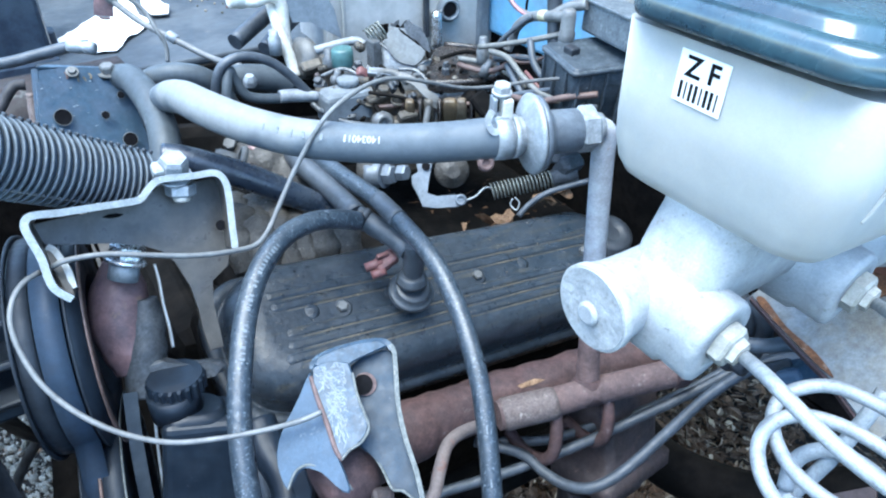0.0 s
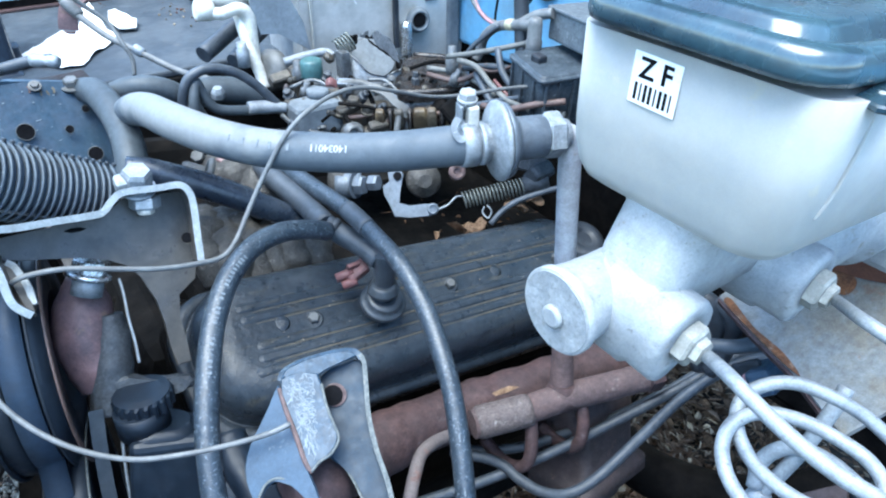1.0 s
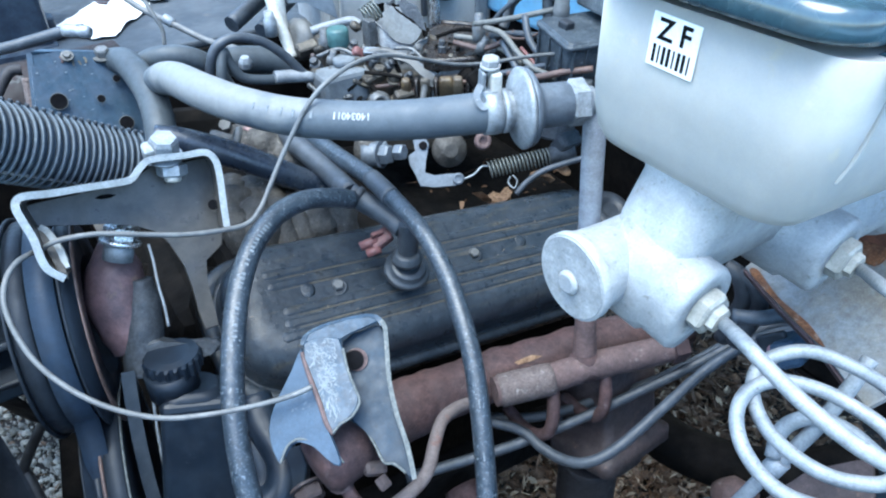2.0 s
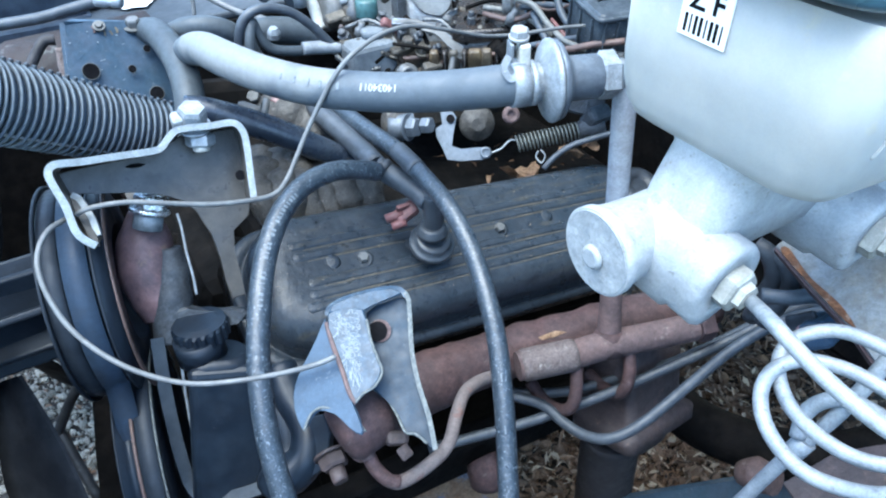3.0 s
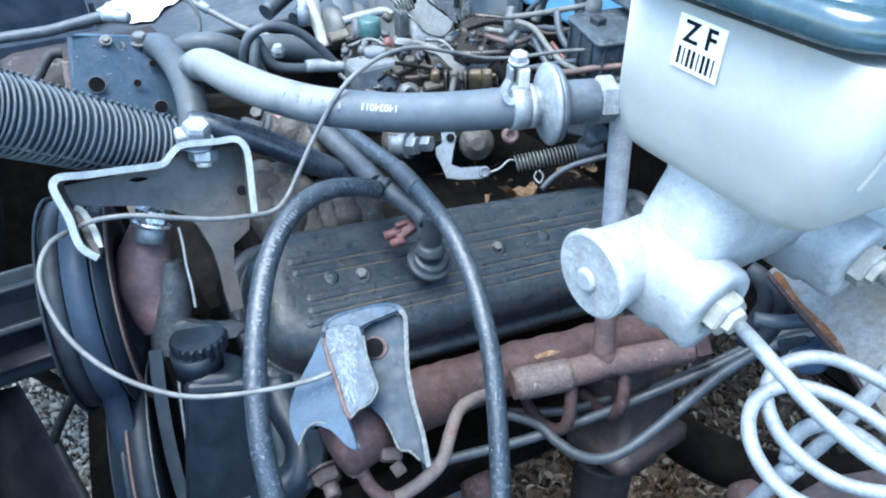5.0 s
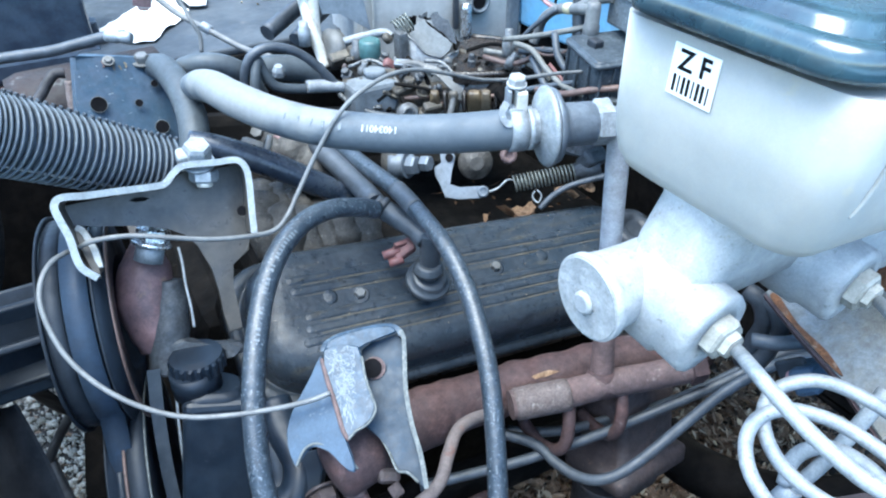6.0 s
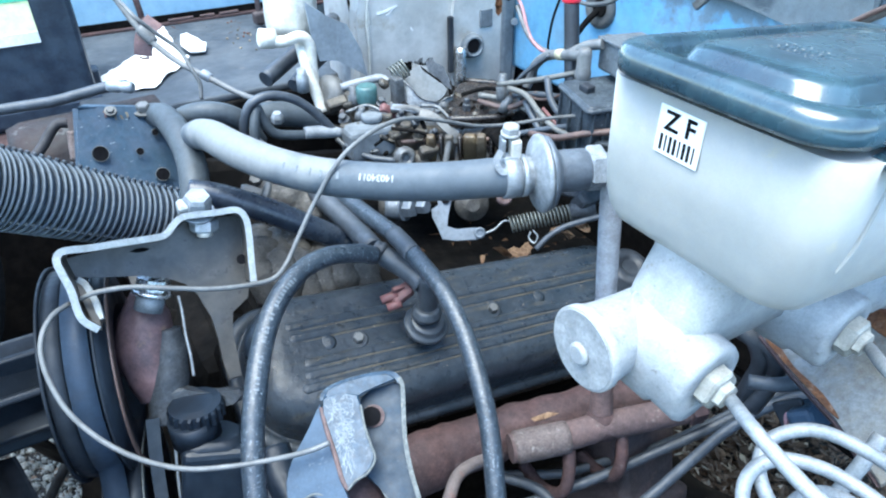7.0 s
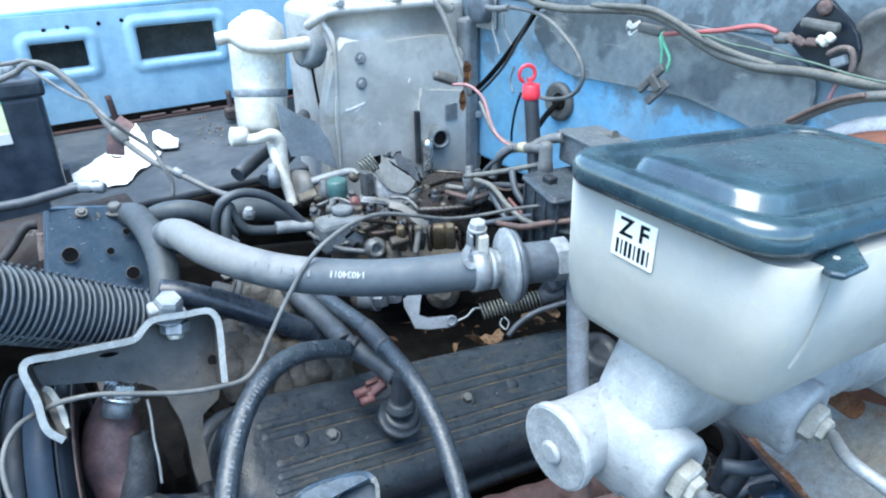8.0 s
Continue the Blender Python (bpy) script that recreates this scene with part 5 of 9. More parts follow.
part("core", rbox((-0.33, 0.6, 0.68), (0.05, 0.7, 0.5), 0.004), SHADEGRIME, rad)
part("tank", rbox((-0.33, 0.6, 0.955), (0.06, 0.72, 0.05), 0.012), BLACK, rad)

# steering fluid reservoir and pump
box = thing("fluid_reservoir", (0.0249, 0.3843, 0.7801), "dusty black plastic steering fluid reservoir with a ribbed cap", "reservoir")
RB = basis((0.0314, 0.4053, 0.7653), Vector((0.0470, 0.3976, 0.7634)) - Vector((0.0038, 0.4088, 0.7724)), Vector((0.0377, 0.4197, 0.8274)) - Vector((0.0198, 0.3849, 0.7103)))
part("tank", rbox(RB @ pose(0, 0, 0.0), (0.06, 0.05, 0.128), 0.007, None, 3), BLUEBLACK, box)
part("shoulder", loops(RB @ pose(-0.006, 0.0, 0.06), [(0.025, 0.024, 0.012, -0.006), (0.023, 0.022, 0.014, 0.005), (0.02, 0.0195, 0.018, 0.009)]), BLUEBLACK, box)
cz_neck = (0.03, 0.12, 1)
part("neck", lathe(RB @ Vector((-0.018, 0.0, 0.064)), cz_neck, [(0.0195, 0), (0.0195, 0.022)], 28), BLUEBLACK, box)
bm = bmesh.new()
capat = RB @ Vector((-0.0185, 0.0, 0.086))
cz = Vector((0.03, 0.12, 1)).normalized()
cx = cz.orthogonal().normalized()
cy = cz.cross(cx)
rings = []
for r, h in ((0.019, -0.004), (0.0222, -0.003), (0.0224, 0.008), (0.0205, 0.0105), (0.014, 0.0115)):
    rings.append([bm.verts.new(capat + cz * h + (r * (1.0 if r < 0.0206 or k % 4 < 2 else 0.93)) * (math.cos(2 * math.pi * k / 80) * cx + math.sin(2 * math.pi * k / 80) * cy)) for k in range(80)])
for p, q in zip(rings, rings[1:]):
    for j in range(80):
        bm.faces.new((p[j], p[(j + 1) % 80], q[(j + 1) % 80], q[j]))
bm.faces.new(rings[0][::-1])
bm.faces.new(rings[-1])
part("cap", bm, BLUEBLACK, box, "ribbed black screw cap")
pump = thing("steering_pump", (0.0237, 0.4873, 0.8933), "red brown steering pump body with a bright bolt", "pump")
part("body", tube([(0.0270, 0.5120, 0.9240), (0.0225, 0.5040, 0.9080), (0.0170, 0.4960, 0.8930), (0.0140, 0.4880, 0.8790), (0.0150, 0.4780, 0.8620), (0.0160, 0.4700, 0.8480)], [0.011, 0.0205, 0.0235, 0.0225, 0.0215, 0.018], 26, 8, rough=0.1), REDIRON, pump, "red primed cast pump body")
part("column", tube([(0.0360, 0.4870, 0.8990), (0.0320, 0.4790, 0.8830), (0.0255, 0.4690, 0.8660), (0.0190, 0.4590, 0.8480), (0.0150, 0.4520, 0.8340)], [0.009, 0.0145, 0.0155, 0.015, 0.016], 22, 8, rough=0.12), GREYCAST, pump, "grimy grey cast column")
part("bracket", plate(smooth_outline([(0.0100, 0.4590, 0.8560), (0.0270, 0.4530, 0.8640), (0.0400, 0.4470, 0.8600), (0.0560, 0.4420, 0.8560), (0.0740, 0.4370, 0.8540), (0.0740, 0.4330, 0.8460), (0.0560, 0.4360, 0.8440), (0.0360, 0.4400, 0.8440), (0.0120, 0.4480, 0.8420)], 2), 0.012, bevel=0.003), GREYCAST, pump)
part("blade_strap", ribbon([(0.0493, 0.4771, 0.9338), (0.0482, 0.4670, 0.9253), (0.0453, 0.4538, 0.9129), (0.0438, 0.4416, 0.8995), (0.0414, 0.4322, 0.8873)], Vector((0.0481, 0.4708, 0.9060)) - Vector((0.0473, 0.4577, 0.9151)), 0.0022, None, 3), BRACKET, pump, "thin strap with a bright edge")
part("strap_edge", tube([(0.0489, 0.4712, 0.9375), (0.0479, 0.4620, 0.9286), (0.0451, 0.4489, 0.9164), (0.0435, 0.4368, 0.9031), (0.0412, 0.4275, 0.8910)], 0.0007, 6), STEEL, pump, "bright worn strap edge")
nut_ax = Vector((0.006, 0.004, 0.012)).normalized()
b = part("bolt", lathe((0.0322, 0.4880, 0.9385), nut_ax, [(0.0118, 0), (0.013, 0.0012), (0.013, 0.0095), (0.0112, 0.0115), (0.007, 0.0125)], 6, turn=0.3), BRIGHT, pump, "bright plated hexagon bolt")
part("washer", lathe((0.0308, 0.4872, 0.9354), nut_ax, [(0.0145, 0), (0.0152, 0.0006), (0.0152, 0.0026), (0.0145, 0.0032)], 26), BRIGHT, b)
part("boss", lathe((0.0278, 0.4852, 0.9295), nut_ax, [(0.011, -0.006), (0.011, 0.005), (0.0105, 0.006)], 24), STEEL, pump)
part("frame_left", ribbon([(0.0035, 0.4417, 0.8512), (-0.0029, 0.4285, 0.8221), (-0.0090, 0.4126, 0.7858), (-0.0128, 0.3974, 0.7528), (-0.0128, 0.3848, 0.7299), (-0.0033, 0.3742, 0.7215), (0.0207, 0.3624, 0.7249), (0.0437, 0.3536, 0.7316)], Vector((-0.0013, 0.4335, 0.7571)) - Vector((-0.0003, 0.4099, 0.7829)), 0.01, None, 3), RUBBER, pump, "dark cast frame round the reservoir")
part("bright_rod", tube([(0.0186, 0.4310, 0.8539), (0.0083, 0.4150, 0.8081), (0.0008, 0.3980, 0.7657), (-0.0048, 0.3813, 0.7332)], 0.0012, 8), STEEL, pump)
part("outlet", tube([(0.0765, 0.3920, 0.8109), (0.0725, 0.3679, 0.7958), (0.0690, 0.3467, 0.7783), (0.0591, 0.3387, 0.7651), (0.0492, 0.3402, 0.7469)], [0.012, 0.015, 0.014, 0.016, 0.018], 14), BLUEBLACK, pump)

# bracket with two bolts: an open channel facing forward
vw = Vector((0.0477, 0.5230, 0.9526)) - Vector((0.0459, 0.4922, 0.9692))
brk = thing("bracket", (0.0438, 0.4772, 0.9728), "grimy pressed steel bracket with bare worn edges", "bracket")
rim = [(-0.0086, 0.4223, 0.9628), (-0.0151, 0.4262, 0.9696), (-0.0171, 0.4303, 0.9766), (-0.0170, 0.4384, 0.9885), (-0.0189, 0.4449, 0.9987), (-0.0198, 0.4499, 1.0063), (-0.0176, 0.4530, 1.0099), (-0.0125, 0.4547, 1.0104), (0.0011, 0.4569, 1.0066), (0.0220, 0.4605, 1.0021), (0.0447, 0.4631, 0.9977), (0.0520, 0.4648, 0.9974), (0.0585, 0.4683, 1.0011), (0.0655, 0.4713, 1.0040), (0.0751, 0.4712, 1.0036), (0.0908, 0.4702, 1.0013), (0.1030, 0.4690, 1.0007), (0.1082, 0.4668, 0.9983), (0.1105, 0.4630, 0.9919), (0.1090, 0.4568, 0.9819), (0.1054, 0.4473, 0.9682), (0.1016, 0.4365, 0.9534)]
part("flange", ribbon(spline(rim, 4), vw, 0.0044), WEBSTEEL, brk)
part("bare_edge", ribbon(spline(rim, 4), vw * -0.05, 0.0048), RIM, brk, "bare bright worn edge")
part("web", plate([(-0.0174, 0.4807, 0.9913), (-0.0015, 0.4852, 0.9874), (0.0504, 0.4897, 0.9800), (0.0684, 0.4962, 0.9869), (0.1085, 0.4932, 0.9834), (0.1134, 0.4869, 0.9708), (0.1048, 0.4664, 0.9371), (0.0989, 0.4598, 0.9237), (0.0829, 0.4556, 0.9183), (0.0787, 0.4468, 0.9034), (0.0770, 0.4365, 0.8853), (0.0758, 0.4296, 0.8732), (0.0651, 0.4290, 0.8743), (0.0652, 0.4367, 0.8880), (0.0670, 0.4457, 0.9038), (0.0669, 0.4548, 0.9201), (0.0632, 0.4645, 0.9382), (0.0565, 0.4695, 0.9484), (0.0450, 0.4725, 0.9562), (0.0273, 0.4743, 0.9629), (0.0031, 0.4755, 0.9699), (-0.0167, 0.4764, 0.9756)], 0.004), WEBSTEEL, brk)
part("claw", plate([(-0.0152, 0.4646, 0.9818), (-0.0093, 0.4583, 0.9800), (-0.0058, 0.4429, 0.9691), (-0.0073, 0.4275, 0.9578), (-0.0111, 0.4283, 0.9613), (-0.0129, 0.4420, 0.9723), (-0.0146, 0.4537, 0.9767)], 0.004), WEBSTEEL, brk)
part("prong", strip([(-0.0125, 0.4600, 0.9830), (-0.0088, 0.4560, 0.9800), (-0.0056, 0.4429, 0.9711), (-0.0058, 0.4330, 0.9630)], 0.0042, 0.003, (-0.2, -0.7, 0.7)), RIM, brk, "bare bent edge of the claw")
part("slot", plate([(0.0254, 0.4827, 0.9809), (0.0297, 0.4835, 0.9815), (0.0351, 0.4839, 0.9804), (0.0393, 0.4837, 0.9782), (0.0349, 0.4826, 0.9778), (0.0295, 0.4821, 0.9789)], 0.006), SHADEGRIME, brk, "dark slot in the web")
part("side_hole", lathe((0.1013, 0.4653, 0.9575), -vw, [(0.004, 0), (0.004, 0.0016)], 16), INK, brk)
bolt(brk, (0.0794, 0.4824, 1.0000), Vector((0.0822, 0.4758, 1.0225)) - Vector((0.0794, 0.4824, 1.0000)), 0.0105, 0.016, 0.013, STEEL)
part("lug", rbox(basis((0.0720, 0.4815, 1.0057), (1, 0, 0), (0, -0.4, 0.9)), (0.014, 0.012, 0.012), 0.003), RIM, brk)
nut = bolt(brk, (0.0820, 0.4804, 0.9922), Vector((0.0789, 0.4761, 0.9768)) - Vector((0.0820, 0.4804, 0.9922)), 0.011, 0.009, 0.0, STEEL, "nut")
part("stud", lathe((0.0809, 0.4770, 0.9874), Vector((0.0789, 0.4761, 0.9768)) - Vector((0.0820, 0.4804, 0.9922)), [(0.006, 0), (0.006, 0.006), (0.005, 0.007)], 14), ALLOY, nut)

# corrugated duct behind the bracket
duct = thing("corrugated_duct", (0.0105, 0.5093, 1.0144), "black corrugated spiral duct with a dusty end collar", "duct")
DUCT = [(-0.0981, 0.4599, 1.0923), (-0.0748, 0.4705, 1.0759), (-0.0507, 0.4841, 1.0575), (-0.0334, 0.4920, 1.0443), (-0.0117, 0.5029, 1.0268), (0.0128, 0.5122, 1.0084), (0.0368, 0.5188, 0.9924), (0.0617, 0.5235, 0.9776)]
line = spline(DUCT, 8)
length = sum((b_ - a_).length for a_, b_ in zip(line, line[1:]))
ridges = 40
pts, rads = [], []
for i in range(ridges * 4 + 1):
    f = i / (ridges * 4) * (len(line) - 1)
    k = min(int(f), len(line) - 2)
    pts.append(line[k].lerp(line[k + 1], f - k))
    rads.append((0.0295 - 0.0035 * (i / (ridges * 4))) * 0.86)
bm = bmesh.new()
up = None
rings = []
for i, q in enumerate(pts):
    d = (pts[min(i + 1, len(pts) - 1)] - pts[max(i - 1, 0)]).normalized()
    up = d.orthogonal().normalized() if up is None else (up - d * up.dot(d)).normalized()
    side = d.cross(up)
    rings.append([bm.verts.new(q + rads[i] * (math.cos(math.pi * j / 18) * up + math.sin(math.pi * j / 18) * side)) for j in range(36)])
for p, q in zip(rings, rings[1:]):
    for j in range(36):
        bm.faces.new((p[j], p[(j + 1) % 36], q[(j + 1) % 36], q[j]))
bm.faces.new(rings[0][::-1])
bm.faces.new(rings[-1])
sleeve = part("sleeve", bm, DUCTBLACK, duct)
# ridges paler than the sleeve: the light they catch is in their colour
for i in range(1, len(pts) - 1, 4):
    r = rads[i] / 0.86
    d = (pts[i + 1] - pts[i - 1]).normalized()
    tilt = (d + Vector((0, 0, 0.02 * math.sin(i)))).normalized()
    part("ridge", hoop(pts[i], tilt, [(r * 0.84, -0.0008), (r * 0.97, -0.0008), (r, -0.0005), (r, 0.0005), (r * 0.97, 0.0008), (r * 0.84, 0.0008)], 40), DUCTLIT, sleeve)
for i in range(3, len(pts) - 1, 4):
    d = (pts[i + 1] - pts[i - 1]).normalized()
    up_ = (Vector((0, 0, 1)) - d * d.z).normalized()
    part("stitch", rbox(basis(pts[i] + up_ * (rads[i] / 0.86 + 0.0004), d, up_), (0.0022, 0.004, 0.003), 0.0005, None, 1), BLACK, sleeve)
part("collar", lathe(pts[0], pts[0] - pts[4], [(0.031, -0.012), (0.032, 0), (0.031, 0.014), (0.026, 0.015)], 30), BRACKET, duct)
part("seam", tube([pts[i] + Vector((0.006, -0.019, -0.0185)) for i in range(0, len(pts), 4)], 0.0012, 6, 2), WIRE, duct)

# scratched blue bracket standing above the manifold
b2 = thing("lifting_bracket", (0.1162, 0.2908, 0.8984), "scratched blue grey folded steel bracket with chipped edges", "bracket")
face = smooth_outline([(0.1106, 0.3253, 0.9183), (0.1207, 0.3213, 0.9203), (0.1322, 0.3151, 0.9207), (0.1285, 0.3013, 0.9146), (0.1266, 0.2865, 0.9074), (0.1251, 0.2754, 0.9014), (0.1181, 0.2709, 0.8969), (0.1091, 0.2710, 0.8945), (0.1024, 0.2694, 0.8915), (0.1035, 0.2856, 0.8998), (0.1054, 0.3047, 0.9079)], 2)
part("face", plate(face, 0.0035), BLUESTEEL, b2)
part("wing", plate(smooth_outline([(0.1086, 0.3255, 0.9150), (0.1052, 0.3096, 0.9090), (0.1033, 0.2905, 0.9007), (0.1015, 0.2712, 0.8901), (0.1012, 0.2537, 0.8805), (0.0966, 0.2550, 0.8792), (0.0924, 0.2671, 0.8823), (0.0879, 0.2761, 0.8845), (0.0817, 0.2821, 0.8843), (0.0752, 0.2827, 0.8810), (0.0682, 0.2781, 0.8751), (0.0676, 0.2861, 0.8788), (0.0697, 0.2991, 0.8860), (0.0781, 0.3081, 0.8927), (0.0880, 0.3131, 0.8978), (0.0998, 0.3195, 0.9052)], 2), 0.0035), BLUEPLAIN, b2)
# the channel's shade is put into its darker blue
part("channel", plate(smooth_outline([(0.1376, 0.3239, 0.9082), (0.1540, 0.3229, 0.9107), (0.1662, 0.3185, 0.9116), (0.1609, 0.3046, 0.9004), (0.1533, 0.2889, 0.8903), (0.1473, 0.2682, 0.8795), (0.1439, 0.2501, 0.8715), (0.1373, 0.2312, 0.8631), (0.1349, 0.2359, 0.8640), (0.1313, 0.2445, 0.8661), (0.1265, 0.2498, 0.8657), (0.1268, 0.2628, 0.8700), (0.1257, 0.2753, 0.8739), (0.1212, 0.2849, 0.8762), (0.1278, 0.3042, 0.8905)], 2), 0.0035), SHADENAVY, b2, "blue inner channel with its shade put into the colour")
part("top", ribbon([(0.1100, 0.3261, 0.9175), (0.1144, 0.3301, 0.9200), (0.1249, 0.3303, 0.9221), (0.1398, 0.3274, 0.9230), (0.1551, 0.3231, 0.9233), (0.1624, 0.3186, 0.9219), (0.1636, 0.3127, 0.9195)], Vector((0.1419, 0.3354, 0.9067)) - Vector((0.1378, 0.3243, 0.9175)), 0.0035, None, 3), BLUESTEEL, b2)
part("top_skin", plate([(0.1111, 0.3252, 0.9198), (0.1160, 0.3296, 0.9207), (0.1278, 0.3292, 0.9226), (0.1435, 0.3260, 0.9229), (0.1586, 0.3214, 0.9231), (0.1620, 0.3164, 0.9195), (0.1520, 0.3177, 0.9179), (0.1394, 0.3185, 0.9181), (0.1321, 0.3153, 0.9195)], 0.003), BLUESTEEL, b2)
part("side_edge", ribbon([(0.1640, 0.3157, 0.9212), (0.1636, 0.3093, 0.9190), (0.1573, 0.2961, 0.9095), (0.1499, 0.2807, 0.8998), (0.1437, 0.2599, 0.8902), (0.1404, 0.2422, 0.8825), (0.1345, 0.2235, 0.8732)], Vector((0.1523, 0.2805, 0.8817)) - Vector((0.1478, 0.2709, 0.8937)), 0.003, None, 2), CHIPPED, b2, "chipped bare side edge")
part("fold", tube([(0.1074, 0.3215, 0.9157), (0.1047, 0.3060, 0.9104), (0.1031, 0.2893, 0.9030), (0.1014, 0.2750, 0.8951), (0.1027, 0.2683, 0.8913)], 0.0016, 8), RUSTPALE, b2, "rusty orange fold line")
part("face_edge", tube([(0.1303, 0.3058, 0.9204), (0.1270, 0.2932, 0.9129), (0.1257, 0.2813, 0.9074), (0.1243, 0.2733, 0.9028), (0.1166, 0.2692, 0.8984), (0.1084, 0.2693, 0.8962), (0.1018, 0.2676, 0.8932)], 0.0009, 6), CHIPPED, b2, "chipped tan edge of the face")
part("wing_edge", tube([(0.1008, 0.2526, 0.8815), (0.0990, 0.2604, 0.8831), (0.0939, 0.2697, 0.8853), (0.0884, 0.2767, 0.8864), (0.0824, 0.2814, 0.8858), (0.0756, 0.2821, 0.8826), (0.0682, 0.2774, 0.8765)], 0.0009, 6), CHIPPED, b2, "chipped lower edge")
part("channel_edge", tube([(0.1206, 0.2833, 0.8781), (0.1252, 0.2741, 0.8760), (0.1263, 0.2616, 0.8722), (0.1260, 0.2486, 0.8679), (0.1308, 0.2434, 0.8683), (0.1344, 0.2348, 0.8663)], 0.0009, 6), CHIPPED, b2, "chipped inner edge")
hole_ax = Vector((0.1335, 0.2926, 0.9195)) - Vector((0.1396, 0.3084, 0.9026))
bore = part("hole", lathe((0.1396, 0.3084, 0.9026), hole_ax, [(0.0078, 0), (0.0078, 0.002)], 20), RUSTPALE, b2, "rusty bolt hole")
part("bore", lathe((0.138, 0.3086, 0.9029), hole_ax, [(0.0068, 0), (0.0068, 0.0026)], 20), INK, bore)
# paint scratched through to pale primer, long fine curved scores
random.seed(31)
fa, fu, fv = Vector((0.1106, 0.3253, 0.9183)), Vector((0.0216, -0.0102, 0.0024)), Vector((-0.0082, -0.0559, -0.0268))
fn = fu.cross(fv).normalized()
fn = fn if fn.z > 0 else -fn
bm = bmesh.new()
inside = lambda r_: 0.03 < (r_ - fa).dot(fu) / fu.length_squared < 0.9 and 0 < (r_ - fa).dot(fv) / fv.length_squared < 0.92
ru, rv = fu.normalized(), fv.normalized()
for k in range(120):
    mid = fa + fu * random.uniform(0.1, 0.85) + fv * random.uniform(0.0, 0.62) + fn * 0.0021
    rad, start, sweep, squash = random.choice((0.0007, 0.001, 0.0014, 0.0018)), random.uniform(0, 6.3), random.uniform(2.2, 5.6), random.uniform(0.6, 1.3)
    run = [mid + (math.cos(start + sweep * i / 9) * ru + squash * math.sin(start + sweep * i / 9) * rv) * rad * (1 + 0.15 * math.sin(5 * i)) for i in range(10)]
    if all(inside(r_) for r_ in run):
        strip(run, random.choice((0.0002, 0.0003, 0.0005)), 0.0002, fn, bm, 1)
for k in range(70):
    way, bow = random.gauss(math.pi / 2, 0.35), random.uniform(-0.6, 0.6)
    q = fa + fu * random.uniform(0.08, 0.5) + fv * random.uniform(0.05, 0.85) + fn * 0.0021
    run = []
    for i in range(6):
        way += bow * 0.2
        run.append(q.copy())
        q = q + (math.cos(way) * ru + math.sin(way) * rv) * random.uniform(0.0006, 0.0018)
    if all(inside(r_) for r_ in run):
        strip(run, random.choice((0.0002, 0.0004, 0.0009)), 0.0002, fn, bm, 1)
part("scratch", bm, SCRATCH, b2, "pale scratches through the paint")
sw = thing("temperature_sender", (0.1084, 0.2873, 0.8412), "rust brown sender can with a curved metal line", "sender")
part("can", lathe((0.1229, 0.2904, 0.8472), Vector((0.0955, 0.2867, 0.8444)) - Vector((0.1229, 0.2904, 0.8472)), [(0.016, -0.008), (0.0225, 0), (0.0235, 0.008), (0.0235, 0.026), (0.019, 0.031), (0.008, 0.033)], 28), RUST, sw)
part("fitting", lathe((0.1039, 0.2785, 0.8364), Vector((0.1045, 0.2719, 0.8295)) - Vector((0.1039, 0.2785, 0.8364)), [(0.009, 0), (0.009, 0.008), (0.006, 0.012)], 6), RUSTPALE, sw)
part("rusty_bend", tube([(0.1059, 0.2778, 0.8345), (0.1075, 0.2662, 0.8209), (0.1135, 0.2576, 0.8108), (0.1200, 0.2550, 0.8071)], 0.005, 12), RUST, sw, "rusty brown bend")
part("line", tube([(0.1060, 0.2764, 0.8329), (0.1076, 0.2665, 0.8205), (0.1136, 0.2579, 0.8104), (0.1232, 0.2552, 0.8050), (0.1462, 0.2593, 0.8017), (0.1677, 0.2673, 0.8014), (0.1854, 0.2842, 0.8063), (0.2031, 0.3004, 0.8055), (0.2240, 0.3078, 0.8006), (0.2540, 0.3135, 0.7865)], [0.0044, 0.0046, 0.0048, 0.005, 0.0052, 0.0052, 0.0052, 0.0052, 0.0052, 0.0052], 12), LINEGREY, sw, "weathered metal line with rusty bend")
part("lug", rbox(basis((0.1261, 0.2647, 0.8422), (1, -0.3, -0.3), (0, -0.5, 1)), (0.016, 0.01, 0.009), 0.003), DARKRUST, sw)
bolt(sw, (0.1256, 0.2578, 0.8412), (0.2, -0.8, -0.5), 0.005, 0.009, 0, DARKRUST)
mount = thing("pump_mount", (0.0796, 0.3069, 0.8252), "grey cast pump mount with a bolt and nut", "bracket")
part("arm", tube([(0.0810, 0.3793, 0.8342), (0.0787, 0.3591, 0.8222), (0.0794, 0.3272, 0.8154), (0.0718, 0.3126, 0.8033), (0.0585, 0.3106, 0.7942), (0.0462, 0.3153, 0.7904)], [0.012, 0.014, 0.012, 0.014, 0.016, 0.014], 14), BLUEBLACK, mount)
part("web", plate([(0.0805, 0.3254, 0.8270), (0.0944, 0.3194, 0.8310), (0.0935, 0.3074, 0.8216), (0.0825, 0.2942, 0.8041), (0.0716, 0.2969, 0.7983), (0.0621, 0.3024, 0.7949), (0.0729, 0.3121, 0.8030)], 0.008), BLUEBLACK, mount)
bolt(mount, (0.0854, 0.2938, 0.8165), Vector((0.0846, 0.2762, 0.8105)) - Vector((0.0854, 0.2938, 0.8165)), 0.0105, 0.01, 0.0125, DARKRUST)
